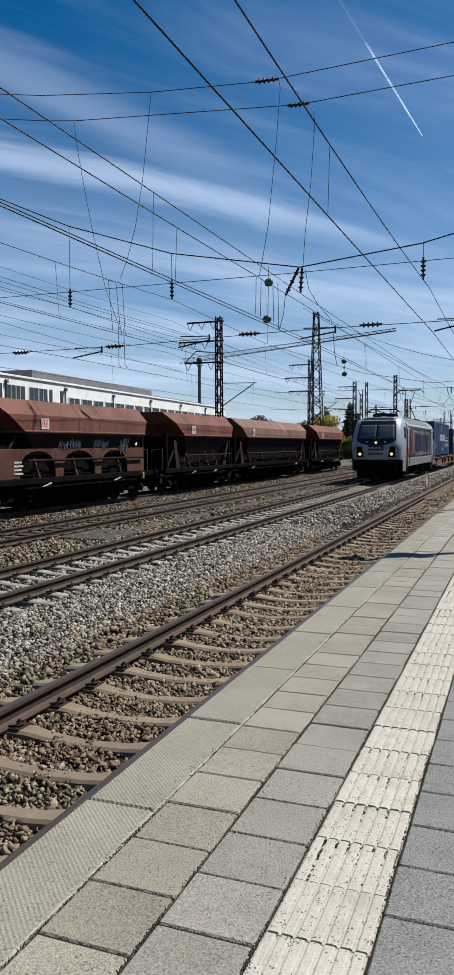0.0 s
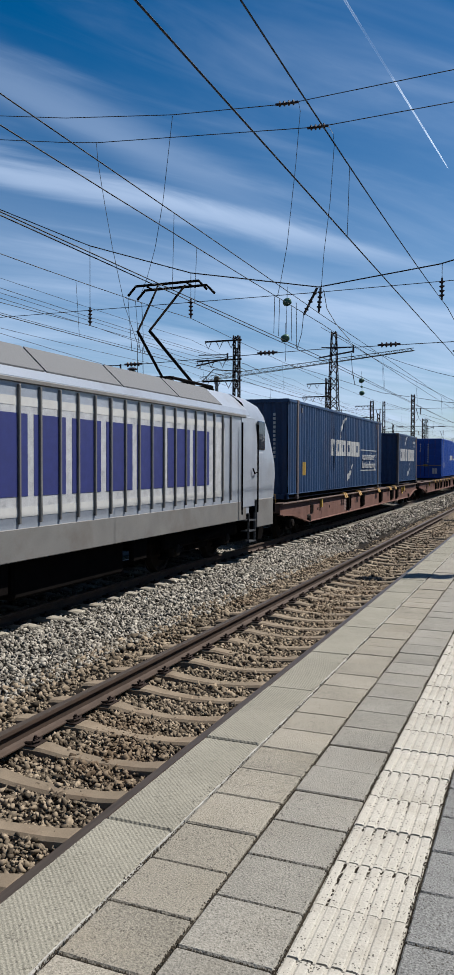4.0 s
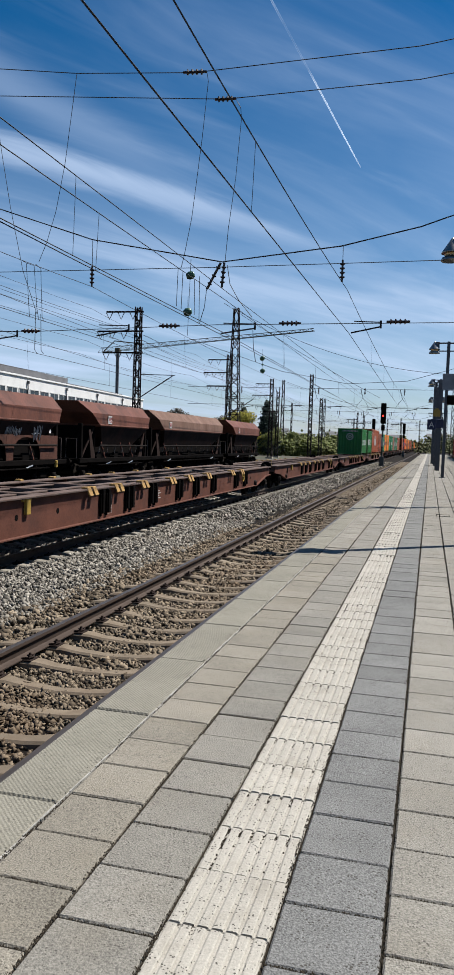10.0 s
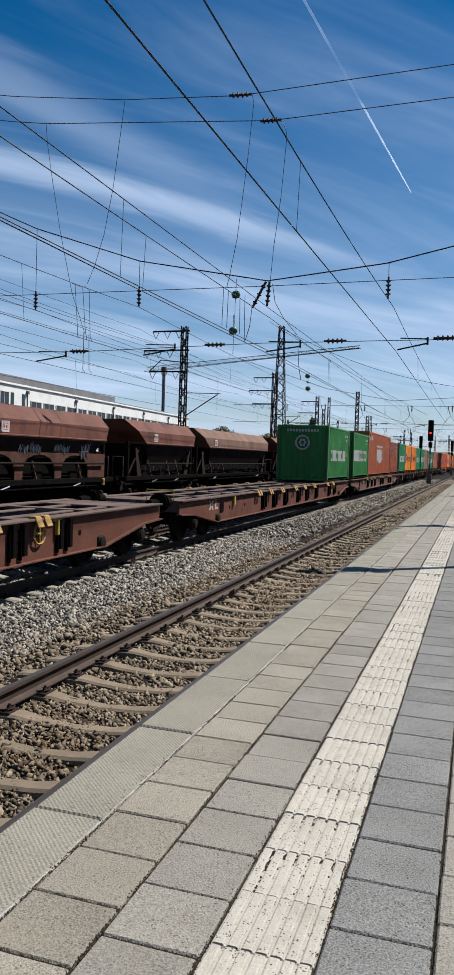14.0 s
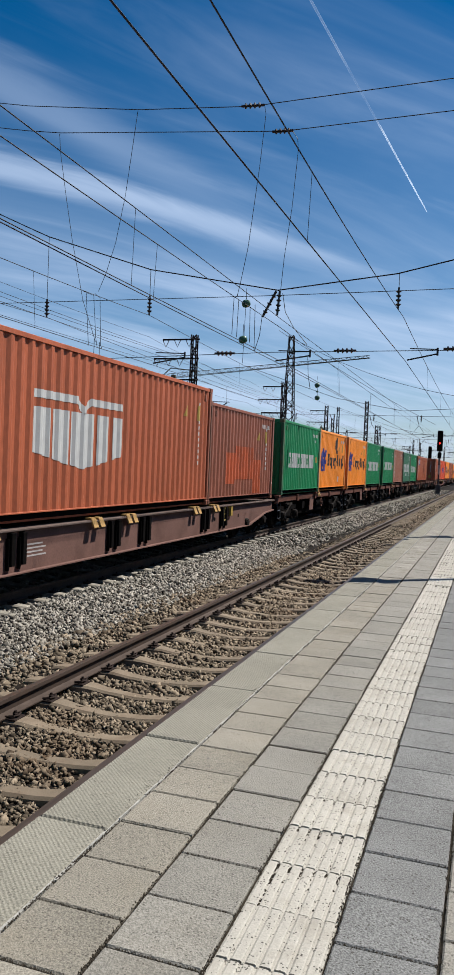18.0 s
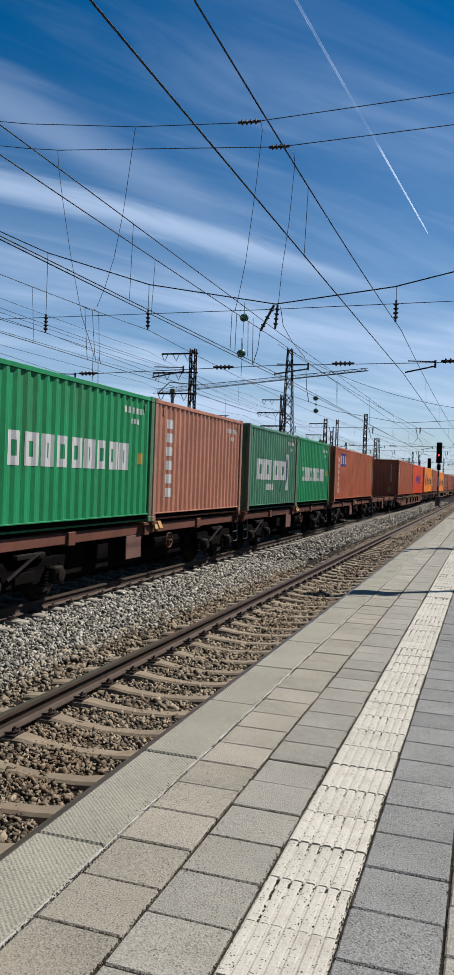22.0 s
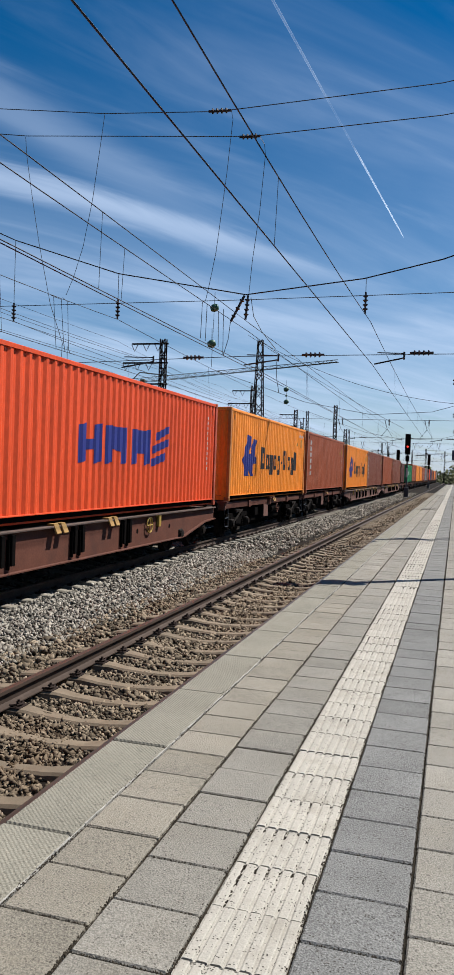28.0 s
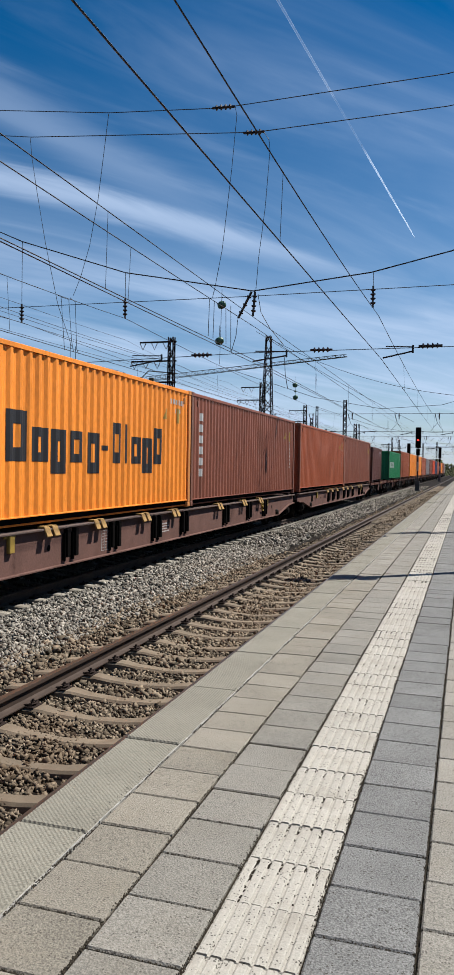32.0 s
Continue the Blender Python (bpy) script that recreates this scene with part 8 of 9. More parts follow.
part("cross_wire", Shape().tube([(-36, 0, 8.05), (-8.2, 0, 7.98), (10, 0, 8.1)], 0.014, 5), M_WIRE, head)
part("cross_wire", Shape().tube([(-36, 0, 5.5), (-15.62, 0, 5.58), (-8.2, 0, 5.80), (10, 0, 5.87)], 0.014, 5), M_WIRE, head)
for a, b in (((-9.82, 0, 15.36), (-8.9, 0, 15.32)), ((-8.53, 0, 14.26), (-7.7, 0, 14.23))):
    part("strain_insulator", discs(Shape(), a, b, 0.11, 4, 0.05), M_INS, head)
for x, z in ((-16.1, 5.59), (-10.1, 5.77), (-5.33, 5.84), (-1.35, 5.88), (-20.8, 5.55), (3.0, 5.85)):
    part("strain_insulator", discs(Shape(), (x - 0.42, 0, z), (x + 0.42, 0, z), 0.10, 4, 0.045), M_INS, head)
for x, zt in ((-18.23, 10.77), (-13.43, 9.19), (-3.45, 8.64), (1.6, 9.9)):
    part("hanger", Shape().tube([(x, 0, zt), (x, 0, 8.1)], 0.012, 5), M_WIRE, head)
    part("suspension_insulator", discs(Shape(), (x, 0, 8.14), (x, 0, 7.34), 0.10, 4, 0.04), M_INS, head)
part("suspension_insulator", discs(Shape(), (-8.10, 0, 8.15), (-8.62, 0, 7.16), 0.10, 3, 0.05), M_INS, head)
part("suspension_insulator", discs(Shape(), (-7.96, 0, 8.15), (-8.03, 0, 7.22), 0.10, 4, 0.05), M_INS, head)
for tip, knee, z1, z2 in ((-18.13, -16.72, 5.15, 5.40), (-13.17, -11.8, 5.35, 5.62), (-8.01, -6.67, 5.43, 5.66), (-3.04, -1.97, 5.44, 5.70), (4.95, 3.6, 5.44, 5.70)):
    part("registration_arm", Shape().tube([(tip, 0, z1 + 0.04), (knee, 0, z2)], 0.03, 6).tube([(knee, 0, z2 - 0.06), (knee, 0, z2 + 0.22)], 0.04, 6).tube([(knee, 0, z2 + 0.16), (tip - (knee - tip) * 0.0 + 0.1, 0, z2 + 0.2)], 0.022, 6), M_WIRE, head)
HANGERS = ([(-17.9, 15.08), (-17.82, 14.28), (-17.53, 12.67), (-17.12, 10.6), (-16.51, 8.05), (-15.84, 6.28)], [(-14.28, 15.66), (-14.37, 14.93), (-14.71, 12.24), (-15.07, 10.37), (-15.46, 9.13), (-15.79, 8.38)],
           [(-8.89, 15.3), (-8.82, 14.96), (-8.99, 12.91), (-9.32, 9.87), (-9.58, 8.46), (-9.68, 8.03)], [(-7.72, 14.21), (-7.52, 13.9), (-7.47, 13.5), (-7.62, 11.31), (-7.84, 9.47), (-7.93, 8.19)])
JUMPERS = ([(-16.5, 8.42), (-16.36, 8.35), (-16.17, 6.14)], [(-16.36, 8.35), (-16.0, 8.22), (-15.84, 6.48), (-15.75, 6.04)], [(-15.94, 8.29), (-15.7, 8.11), (-15.6, 6.16), (-15.52, 5.97)], [(-15.9, 6.38), (-15.91, 4.82), (-15.8, 4.68)],
           [(-15.66, 6.27), (-15.62, 4.8), (-15.5, 4.67)], [(-9.66, 8.03), (-9.81, 7.95), (-9.84, 6.52)], [(-9.81, 7.99), (-9.61, 7.86), (-9.64, 6.41)], [(-9.13, 7.53), (-9.1, 6.18)], [(-8.93, 7.65), (-8.9, 5.88)],
           [(-8.63, 7.18), (-8.7, 6.47), (-8.88, 5.86)], [(-7.84, 8.06), (-7.71, 7.34), (-7.35, 6.73), (-6.8, 6.08)], [(-6.75, 5.6), (-6.7, 4.9), (-6.6, 4.4)])
for pts in HANGERS:
    part("hanger", Shape().tube([(x, 0, z) for x, z in pts], 0.012, 4), M_WIRE, head)
for pts in JUMPERS:
    part("jumper_loop", Shape().tube([(x, 0, z) for x, z in pts], 0.013, 4), M_WIRE, head)
for x in (-36.0, 10.0):
    part("span_post", lattice(Shape(), x, 0, -1.3, 17.5, 0.7, 0.25, 0.06, 16), M_LATTICE, head, "lattice post of the head-span")
for bx, by, bz, s in ((-9.3, 29.0, 7.7, 1.0), (-9.37, 29.0, 6.3, 1.0), (-17.46, 80, 10.05, 1.6), (-17.4, 80, 8.75, 1.6), (-17.43, 80, 9.4, 0.7)):
    b = thing("line_weight", "dark green rounded weight hung on a wire", "line weight", "line weights", at=pose(bx, by, bz))
    part("float_body", Shape().lathe([(0.02, -0.17 * s), (0.10 * s, -0.15 * s), (0.155 * s, -0.05 * s), (0.155 * s, 0.05 * s), (0.10 * s, 0.15 * s), (0.02, 0.17 * s)], 12, pose(0, 0, 0, 0, 75, 0)), M_BELL, b, smooth=True)
    part("hook", Shape().tube([(0, 0, 0.1), (0, 0, 0.6 * s)], 0.012, 4), M_WIRE, b)
t = thing("feeder_cable", "wire that carries two rounded weights", "cable", "feeder cables")
part("cable", Shape().tube([(-9.3, 29, 8.2), (-9.35, 29, 5.4)], 0.010, 4), M_WIRE, t)

# far head-spans and cantilevers
for y, zc in ((94.0, 5.86), (159.0, 5.85), (224.0, 5.85)):
    h = thing("head_span", "far head-span of thin wires over the tracks", "head-span", "far head-spans", at=pose(0, y, 0))
    part("cross_wire", Shape().tube([(-30, 0, 8.0), (4, 0, 8.0)], 0.022, 4), M_WIRE, h)
    part("cross_wire", Shape().tube([(-30, 0, zc), (4, 0, zc)], 0.022, 4), M_WIRE, h)
    part("suspension_cable", Shape().tube([(-30, 0, 14.0), (-18, 0, 10.0), (-10, 0, 8.6), (-3, 0, 9.0), (4, 0, 11.0)], 0.026, 4), M_WIRE, h)
    for x in (-23.0, -18.2, -13.4, -7.85, -3.24):
        part("suspension_insulator", discs(Shape(), (x, 0, 8.1), (x, 0, 7.3), 0.11, 4, 0.05), M_INS, h)
        part("registration_arm", Shape().tube([(x + 0.2, 0, 5.5), (x + 1.5, 0, 5.75)], 0.035, 5).tube([(x + 1.5, 0, 5.6), (x + 1.5, 0, 5.9)], 0.04, 5), M_WIRE, h)
    for x in (-18.2, -13.4, -7.85, -3.24):
        part("hanger", Shape().tube([(x - 0.5, 0, 8.0), (x - 0.35, 0, 7.4), (x - 0.2, 0, 6.9)], 0.05, 4, 0.02), M_WIRE, h)
        part("jumper_loop", Shape().tube([(x - 0.2, 0, 6.9), (x - 0.9, 0, 6.0), (x - 1.2, 0, 5.2), (x - 0.9, 0, 4.75), (x - 0.6, 0, 5.1)], 0.018, 4).tube([(x - 0.2, 0, 6.9), (x + 0.35, 0, 6.1), (x + 0.5, 0, 5.2), (x + 0.1, 0, 4.7), (x - 0.1, 0, 5.0)], 0.018, 4), M_WIRE, h)
        part("strain_insulator", discs(Shape(), (x + 2.0, 0, zc), (x + 2.9, 0, zc), 0.10, 4, 0.05), M_INS, h)
    for x in ((4.0,) if y < 100 else (-30.0, 4.0)):
        part("span_post", lattice(Shape(), x, 0, -1.3, 14.2, 0.35, 0.2, 0.06, 10), M_LATTICE, h)
for y in (58.0, 66.0):
    c = thing("wire_stay", "slanting stay and tube of an overhead cantilever", "stay", "stays", at=pose(-21.6 if y < 60 else -22.3, 55.0 if y < 60 else 85.0, 0))
    part("tube", Shape().tube([(0.3, 0, 4.4), (2.8, 0, 6.0)], 0.04, 6).tube([(0.3, 0, 6.1), (3.0, 0, 6.05)], 0.03, 6), M_LATTICE, c)


# ---- things on the platform ----
M_LAMP = mat("lamp_aluminium", (0.52, 0.52, 0.50), 0.35, metal=0.8, bump=0.03)
# amber glow inside the shades, put in as a bright base colour
M_LAMP_GLOW = mat("lamp_glow_amber", (1.5, 1.0, 0.45), 0.3, metal=0.0, bump=0)
M_SIGN_BACK = mat("sign_back_grey", (0.30, 0.32, 0.36), 0.5, metal=0.3, bump=0.03)
CONE = Shape().lathe([(0.012, 0.36), (0.02, 0.355), (0.235, 0.03), (0.245, 0.0), (0.235, 0.0), (0.03, 0.30)], 20).mesh("lamp_shade", M_LAMP, smooth=True)
RING = Shape().lathe([(0.225, -0.10), (0.245, -0.16), (0.245, -0.175), (0.16, -0.06), (0.16, -0.05)], 20).mesh("lamp_ring", M_LAMP, smooth=True)
GLOBE = Shape().lathe([(0.02, 0.10), (0.15, 0.06), (0.17, 0.0), (0.15, -0.06), (0.02, -0.08)], 14).mesh("lamp_glass", M_LAMP_GLOW, smooth=True)


def platform_lamp(x, y, h, reach, label, both=True):
    p = thing("platform_lamp", label, "street lamp", "platform lamps", at=pose(x, y, 0))
    part("pole", Shape().box(-0.07, 0.07, -0.07, 0.07, 0.0, h, 0.012), M_POLE, p, "square grey pole")
    part("base_plate", Shape().box(-0.14, 0.14, -0.14, 0.14, 0.0, 0.025, 0.005), M_POLE, p)
    sides = (-1, 1) if both else (-1,)
    for sx in sides:
        a = part("arm", Shape().box(min(0, sx * reach), max(0, sx * reach), -0.03, 0.03, h - 0.1, h - 0.04, 0.006).box(min(0, sx * reach), max(0, sx * reach), -0.03, 0.03, h - 0.45, h - 0.40, 0.006).box(min(sx * (reach - 0.1), sx * (reach + 0.1)), max(sx * (reach - 0.1), sx * (reach + 0.1)), -0.06, 0.06, h - 0.46, h - 0.02, 0.01), M_POLE, p)
        hd = part("lamp_shade", CONE, None, p, "cone-shaped aluminium lamp shade", pose(sx * (reach + 0.12), 0, h - 0.36))
        part("lamp_ring", RING, None, hd, "")
        part("lamp_glass", GLOBE, None, hd, "lamp glass with the amber glow put into its colour", pose(0, 0, -0.03))
    return p


platform_lamp(0.76, 19.0, 6.25, 0.38, "tall platform lamp with two cone shades and a sign", True)
platform_lamp(0.58, 36.6, 6.15, 0.5, "platform lamp with two cone shades", True)
platform_lamp(0.5, 56.0, 6.1, 0.5, "platform lamp with two cone shades farther off", True)
platform_lamp(0.45, 76.0, 6.1, 0.5, "far platform lamp with two cone shades", True)
sg = thing("platform_sign", "long grey sign seen from its plain back, on the lamp pole", "sign", at=pose(0.66, 19.0, 2.92))
part("board", Shape().box(-0.47, 0.47, -0.09, -0.075, -0.19, 0.19, 0.004), M_SIGN_BACK, sg)
part("clamp", Shape().box(-0.02, 0.2, -0.074, 0.08, -0.14, -0.11).box(-0.02, 0.2, -0.074, 0.08, 0.11, 0.14), M_STEEL, sg)

post = thing("mast_post", "grey steel post with a switch box, cables and bird spikes", "post", at=pose(0.75, 11.7, 0))
part("column", Shape().box(-0.06, 0.06, -0.06, 0.06, 0.0, 4.33, 0.01), M_POLE, post, "square grey column")
part("base_plate", Shape().box(-0.12, 0.12, -0.12, 0.12, 0, 0.02, 0.004), M_POLE, post)
bx = part("switch_box", Shape().box(-0.335, -0.085, -0.13, 0.13, 3.6, 4.25, 0.012), M_BOX, post, "pale grey switch box")
part("box_rim", Shape().box(-0.34, -0.08, -0.135, -0.13, 3.6, 3.63).box(-0.34, -0.08, -0.135, -0.13, 4.22, 4.25), M_STEEL, bx)
part("small_box", Shape().box(0.03, 0.15, -0.16, -0.02, 3.62, 3.9, 0.015), M_POLE, post)
part("box_label", Shape().box(0.05, 0.13, -0.166, -0.16, 3.66, 3.70), M_WHITE, post)
for k in range(5):
    part("cable", Shape().tube([(-0.12 - 0.035 * k, -0.02 * k, 3.6), (-0.13 - 0.03 * k, -0.02 * k, 3.42 + 0.02 * k), (-0.10 - 0.01 * k, -0.02, 3.26 - 0.015 * k), (-0.05, -0.05, 3.18 - 0.02 * k)], 0.011, 5), M_BLACK, post)
sp = Shape()
for k in range(12):
    a = -0.9 + 1.8 * k / 11
    sp.tube([(0.0, -0.05 + 0.01 * k, 4.33), (math.sin(a) * 0.16, -0.05 + 0.012 * k, 4.33 + math.cos(a) * 0.16)], 0.003, 3)
part("bird_spikes", sp, M_STEEL, post)
part("collar", Shape().box(-0.085, 0.085, -0.085, 0.085, 4.05, 4.1, 0.004), M_STEEL, post)
scr = Shape()
for k in range(6):
    scr.tube([(-0.05 + 0.02 * k, -0.073, 1.62 + 0.02 * (k % 3)), (-0.03 + 0.015 * k, -0.074, 1.72 - 0.015 * (k % 2))], 0.004, 3)
part("scrawl", scr, M_RED, post, "thin red scrawl")

for x, y, h in ((0.42, 47.5, 5.2), (0.36, 58.5, 5.6), (0.2, 66.0, 6.6)):
    c = thing("platform_column", "dark grey column on the far platform", "post", "far columns", at=pose(x, y, 0))
    part("column", Shape().box(-0.14, 0.14, -0.14, 0.14, 0, h, 0.02), M_POLE, c)
    part("cap", Shape().box(-0.2, 0.2, -0.2, 0.2, h, h + 0.1, 0.01), M_POLE, c)
sec = thing("section_sign", "dark blue section sign with a white letter", "sign", at=pose(0.0, 47.3, 2.7))
part("board", Shape().box(-0.25, 0.25, -0.05, 0.05, -0.3, 0.3, 0.02), M_NAVY, sec)
text_part("A", 0.46, pose(-0.155, -0.056, -0.165, 90, 0, 0), M_WHITE, sec, "white letter A")
sec2 = thing("section_sign", "small dark sign hung beside the lamp pole", "sign", at=pose(0.36, 36.6, 2.45))
part("board", Shape().box(-0.17, 0.17, -0.05, 0.05, -0.2, 0.2, 0.02), M_NAVY, sec2)
yb = thing("notice_board", "orange-yellow notice plate on a platform column", "notice", at=pose(0.27, 47.3, 3.4))
part("plate", Shape().add([(-0.2, -0.03, -0.22), (0.2, -0.03, -0.22), (0.2, -0.03, 0.12), (0.07, -0.03, 0.26), (-0.07, -0.03, 0.26), (-0.2, -0.03, 0.12), (-0.2, 0.03, -0.22), (0.2, 0.03, -0.22), (0.2, 0.03, 0.12), (0.07, 0.03, 0.26), (-0.07, 0.03, 0.26), (-0.2, 0.03, 0.12)],
                          [(0, 1, 2, 3, 4, 5), (11, 10, 9, 8, 7, 6), (0, 6, 7, 1), (1, 7, 8, 2), (2, 8, 9, 3), (3, 9, 10, 4), (4, 10, 11, 5), (5, 11, 6, 0)]), M_YELLOW, yb)
tv = thing("loudspeaker_box", "black box on a bracket beside the lamp pole", "loudspeaker", at=pose(0.42, 19.0, 2.5))
part("housing", Shape().box(-0.11, 0.11, -0.12, 0.12, -0.11, 0.11, 0.03), M_BOGIE, tv)
part("bracket", Shape().box(0.08, 0.32, -0.02, 0.02, 0.03, 0.07), M_POLE, tv)

# main signal between the tracks
sig = thing("railway_signal", "black signal on a post showing a red light", "signal", at=pose(-5.15, 87.0, -0.95))
part("post", Shape().tube([(0, 0, 0), (0, 0, 5.0)], 0.09, 8), M_STEEL, sig, "grey post")
part("head", Shape().box(-0.29, 0.29, -0.18, 0.18, 4.7, 6.95, 0.05), M_BOGIE, sig, "black signal head")
part("lower_head", Shape().box(-0.2, 0.2, -0.16, 0.16, 3.95, 4.6, 0.05), M_BOGIE, sig, "black speed indicator")
part("visor", Shape().tube([(0, -0.2, 5.55), (0, -0.45, 5.55)], 0.17, 10), M_BOGIE, sig)
part("red_light", Shape().lathe([(0.10, 0), (0.10, 0.03), (0.02, 0.05)], 14, pose(0, -0.44, 5.55, 90, 0, 0)), glow("signal_red", (1.0, 0.03, 0.02), 1.2), sig, "lit red lens")
part("mast_plate", Shape().box(-0.1, 0.1, -0.12, -0.1, 2.2, 3.2), M_WHITE, sig, "white and red mast plate")
part("foot", Shape().box(-0.3, 0.3, -0.3, 0.3, -0.3, 0.15, 0.02).box(-0.25, 0.25, -0.2, 0.2, 0.15, 1.1, 0.03), M_STEEL, sig)
DARK_LENS = Shape().lathe([(0.10, 0), (0.10, 0.03), (0.02, 0.05)], 14, pose(0, -0.44, 5.55, 90, 0, 0)).mesh("dark_lens", M_BOGIE)
for x, y in ((-5.4, 165.0), (-9.9, 140.0), (1.2, 150.0)):
    s2 = copy_thing(sig, pose(x, y, -0.95))
    for q in list(s2.children):
        if q.name.startswith("red_light"):
            q.data = DARK_LENS
    s2["label"] = "far black signal beside the tracks"

# ---- red double-deck car train on the other side of the platform ----
M_CARRED = mat("car_wagon_red", (0.5, 0.034, 0.025), 0.5, dark=0.7, light=1.2, scale=1.2, fine=20, stain=(0.12, 0.03, 0.025), stain_amount=0.5)
CAR_COL = [mat("car_" + n, c, 0.25, metal=0.3, dark=0.95, light=1.05, bump=0) for n, c in (("silver", (0.45, 0.46, 0.48)), ("white", (0.72, 0.72, 0.72)), ("grey", (0.10, 0.11, 0.12)), ("black", (0.02, 0.02, 0.025)))]
CAR_SIDE = [(0.0, 0.35), (0.02, 0.72), (0.25, 0.86), (1.05, 0.98), (1.75, 1.42), (2.2, 1.5), (3.1, 1.46), (3.75, 1.05), (4.2, 0.98), (4.3, 0.6), (4.25, 0.32), (3.75, 0.28), (3.5, 0.5), (3.15, 0.5), (2.95, 0.28), (1.25, 0.28), (1.05, 0.5), (0.7, 0.5), (0.5, 0.28)]
CAR_TOP = [(1.12, 0.98), (1.75, 1.36), (2.2, 1.43), (3.05, 1.40), (3.6, 1.04)]


def car(parent_free_at, m, label):
    c = thing("car", label, "car", "cars on the train", at=parent_free_at)
    n = len(CAR_SIDE)
    s = Shape()
    v, f = [], []
    for x in (-0.88, -0.7, 0.7, 0.88):
        for y, z in CAR_SIDE:
            top = max(0, z - 0.98)
            v.append((x * (1 - 0.28 * top) if abs(x) > 0.8 else x * (1 - 0.1 * top), y, z if abs(x) < 0.8 or z < 0.9 else z - 0.03))
    for r in range(3):
        for k in range(n):
            f.append((r * n + k, r * n + (k + 1) % n, (r + 1) * n + (k + 1) % n, (r + 1) * n + k))
    f += [tuple(range(n))[::-1], tuple(range(3 * n, 4 * n))]
    s.add(v, f)
    part("body", s, m, c)
    part("glass", Shape().plate(CAR_TOP, -0.80, 0.80), M_GLASS, c, "dark windows")
    for y in (0.86, 3.33):
        for x in (-0.78, 0.78):
            part("wheel", Shape().lathe([(0.18, -0.1), (0.31, -0.1), (0.31, 0.1), (0.18, 0.1)], 12, pose(x, y, 0.31, 0, 90, 0)), M_BLACK, c)
    return c


CT_X, CT_Z = 4.75, RAIL
first = None
cars_first = []
for i in range(7):
    y0 = 13.0 + i * 15.4
    if first is None:
        w = thing("car_carrier_wagon", "dark red double-deck car carrier wagon", "wagon", "car carrier wagons", at=pose(CT_X, y0, CT_Z))
        for zz in (0.95, 2.62):
            part("deck", Shape().box(-1.35, 1.35, 0.2, 15.0, zz - 0.12, zz, 0.02), M_CARRED, w, "red deck")
            for x in (-1.4, 1.4):
                part("deck_beam", Shape().box(x - 0.05, x + 0.05, 0.1, 15.1, zz - 0.24, zz + 0.10, 0.02), M_CARRED, w)
        for k in range(7):
            for x in (-1.42, 1.42):
                part("upright", Shape().box(x - 0.05, x + 0.05, 0.3 + k * 2.4 - 0.09, 0.3 + k * 2.4 + 0.09, 0.7, 2.6, 0.01).tube([(x, 0.3 + k * 2.4, 1.3), (x, 0.9 + k * 2.4, 2.5)], 0.04, 5), M_CARRED, w)
        for x in (-1.42, 1.42):
            rail_s = Shape()
            for zz in (3.0, 3.35):
                rail_s.tube([(x, 0.2, zz), (x, 15.0, zz)], 0.025, 5)
            for k in range(11):
                rail_s.tube([(x, 0.2 + k * 1.48, 2.65), (x, 0.2 + k * 1.48, 3.35)], 0.025, 5)
            part("railing", rail_s, M_CARRED, w)
        for yy in (1.8, 7.6, 13.4):
            ax = part("axle", AXLE_ME, None, w, "", pose(0, yy, -0.05))
            for x in (-0.75, 0.75):
                part("wheel", WHEEL_ME, None, ax, "", pose(x, 0, 0.46, 0, 0, 0 if x > 0 else 180))
        first = w
    else:
        copy_thing(first, pose(CT_X, y0, CT_Z))
    for k in range(3):
        for lv, zz in enumerate((0.95, 2.62)):
            key = (i * 3 + k * 2 + lv) % 4
            at = pose(CT_X, y0 + 0.5 + k * 4.75, CT_Z + zz)
            while len(cars_first) <= key and len(cars_first) < 4:
                cars_first.append(None)
            if cars_first[key] is None:
                cars_first[key] = car(at, CAR_COL[key], ("silver", "white", "dark grey", "black")[key] + " new car parked on the red car carrier")
            else:
                copy_thing(cars_first[key], at)
track("track_5", CT_X, 250, 8.0 - 24 * 0.65, 84, 0.65, SLEEPER_ME, "platform track under the red car train", 0)

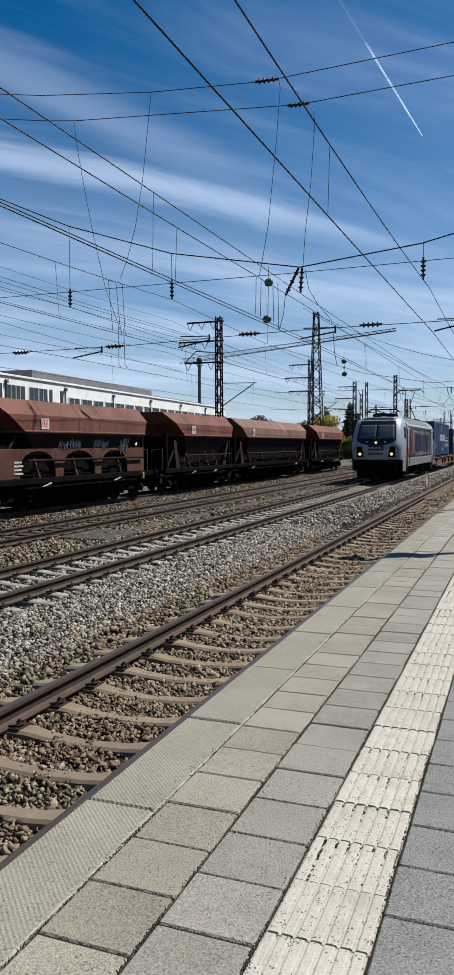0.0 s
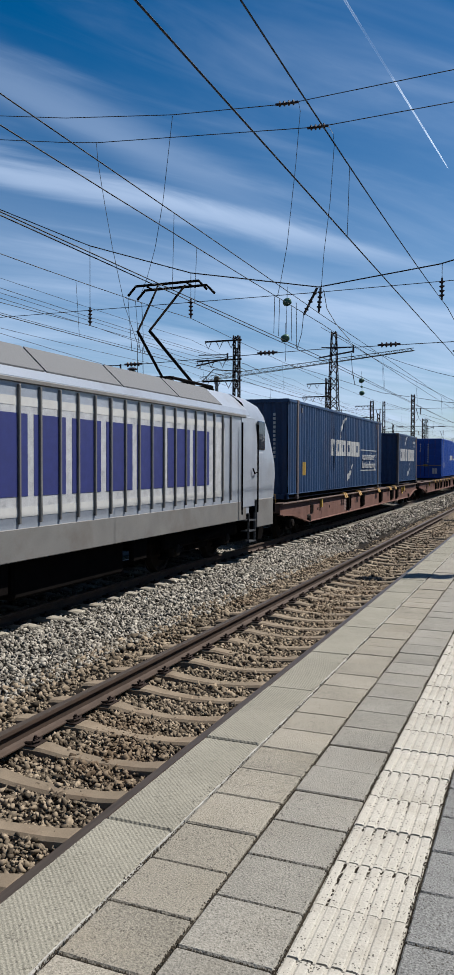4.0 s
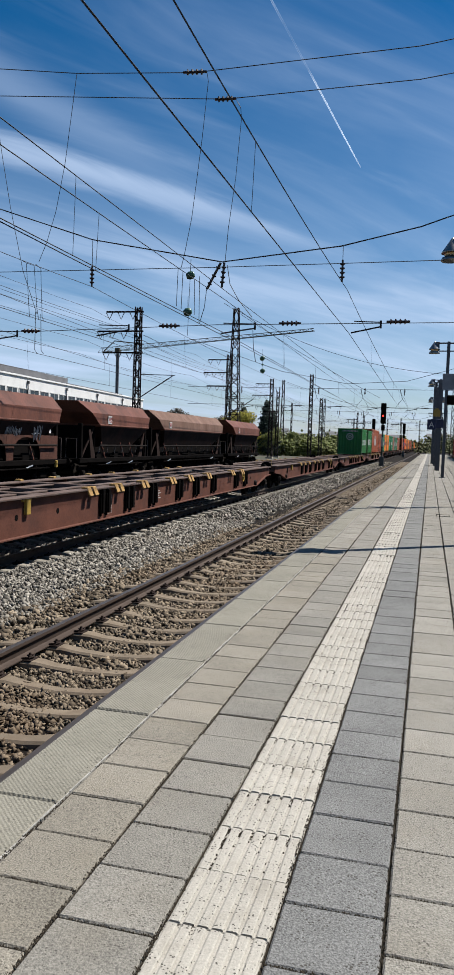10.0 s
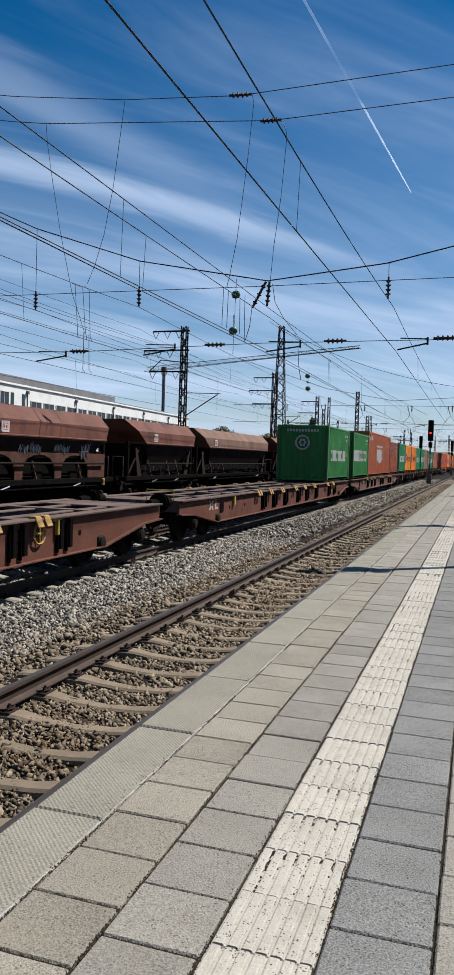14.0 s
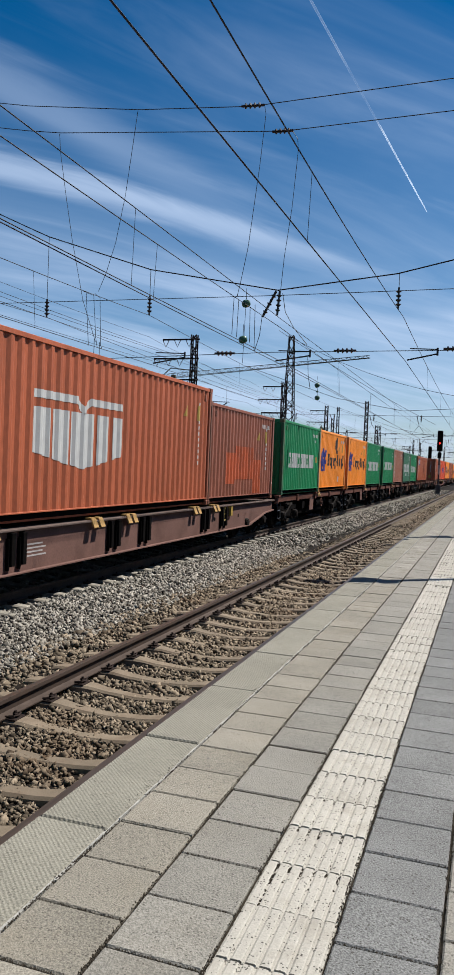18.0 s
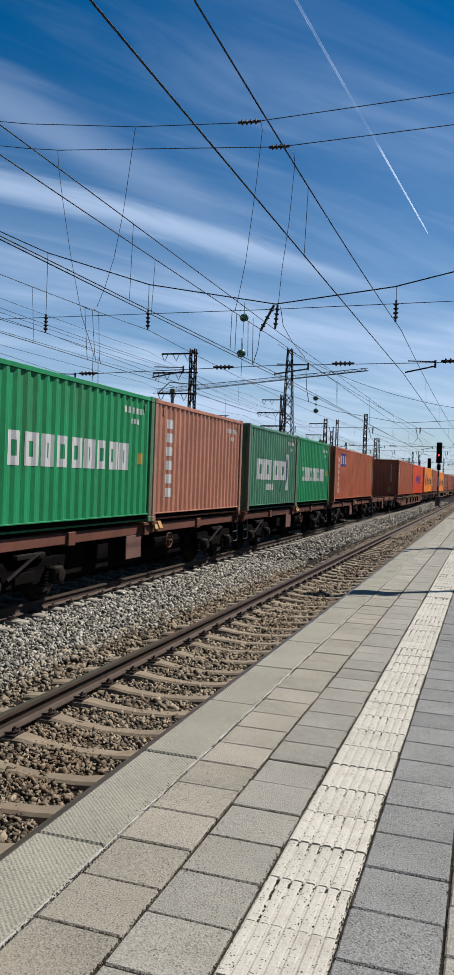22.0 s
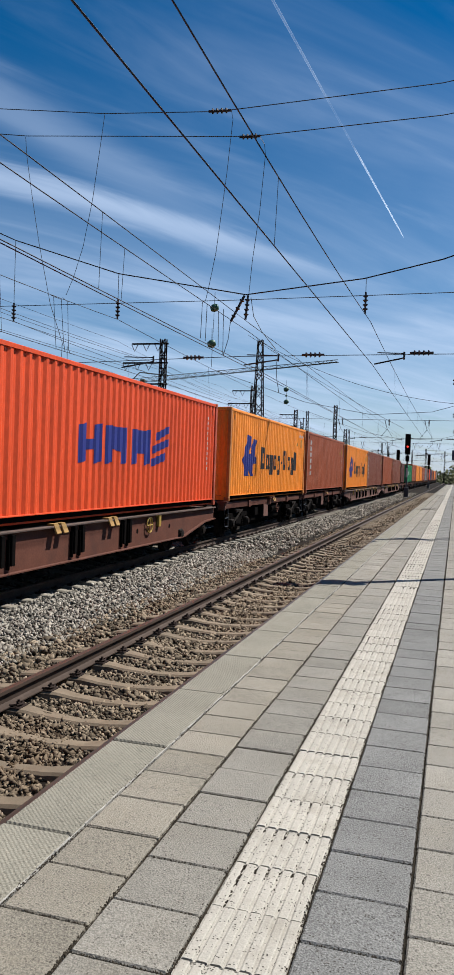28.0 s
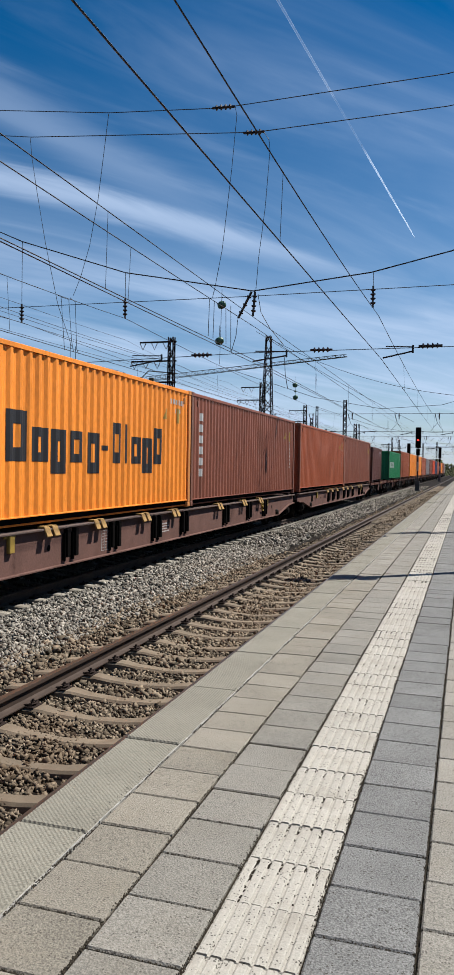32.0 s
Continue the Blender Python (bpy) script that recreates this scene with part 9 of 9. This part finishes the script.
# ---- contrail of an airliner, far up ----
M_TRAIL = bpy.data.materials.new("contrail_ice")
M_TRAIL.use_nodes = True
tn, tl = M_TRAIL.node_tree.nodes, M_TRAIL.node_tree.links
tb = tn["Principled BSDF"]
tb.inputs["Base Color"].default_value = (0.9, 0.93, 0.97, 1)
# emission added to brighten the white vapour beyond its sunlight
tb.inputs["Emission Color"].default_value = (0.8, 0.9, 1.0, 1)
tb.inputs["Emission Strength"].default_value = 0.3
tco = tn.new("ShaderNodeTexCoord")
tsep = tn.new("ShaderNodeSeparateXYZ")
tl.new(tco.outputs["Generated"], tsep.inputs[0])
tno = tn.new("ShaderNodeTexNoise")
tno.inputs["Scale"].default_value, tno.inputs["Detail"].default_value = 0.012, 5
tl.new(tco.outputs["Object"], tno.inputs[0])
trm = tn.new("ShaderNodeMapRange")
trm.inputs[1].default_value, trm.inputs[2].default_value, trm.inputs[3].default_value, trm.inputs[4].default_value = 0.3, 0.7, 0.55, 0.95
tl.new(tno.outputs[0], trm.inputs[0])
tfd = tn.new("ShaderNodeValToRGB")
tfd.color_ramp.interpolation = "EASE"
for pos, val in ((0.0, 0.45), (0.24, 0.31), (0.29, 0.04), (0.40, 0.03), (0.46, 0.09), (0.95, 0.03)):
    e = tfd.color_ramp.elements.new(pos)
    e.color = (val, val, val, 1)
tfd.color_ramp.elements.remove(tfd.color_ramp.elements[-1])
tl.new(tsep.outputs[0], tfd.inputs[0])
tm = tn.new("ShaderNodeMath")
tm.operation = "MULTIPLY"
tl.new(trm.outputs[0], tm.inputs[0])
tl.new(tfd.outputs[0], tm.inputs[1])
tl.new(tm.outputs[0], tb.inputs["Alpha"])
TRAIL = thing("contrail", "thin white contrail across the blue sky", "contrail", kind="structure")
part("vapour_streak", Shape().tube([(0, 0, 0), (60, 0, 0), (400, 0, 0), (900, 0, 0), (1500, 0, 0)], 1.0, 8, 6.0), M_TRAIL, TRAIL)


def motions():
    """The goods train rolls past at a steady pace."""
    for ob, u, z in MOVING:
        walk(ob, [(0.0, pose(X_T2, u, z)), (32.0, pose(X_T2, u - SPEED * 32.0, z))])
    turn = Vector((-0.475, -0.435, 0.765)).to_track_quat("X", "Z").to_matrix().to_4x4()
    walk(TRAIL, [(t, Matrix.Translation(p) @ turn) for t, p in ((0.0, (-392, 3252, 1234)), (6.0, (-354, 3278, 1176)), (13.0, (-317, 3303, 1116)), (23.0, (-270, 3332, 1038)), (32.0, (-234, 3354, 973)))])


motions()
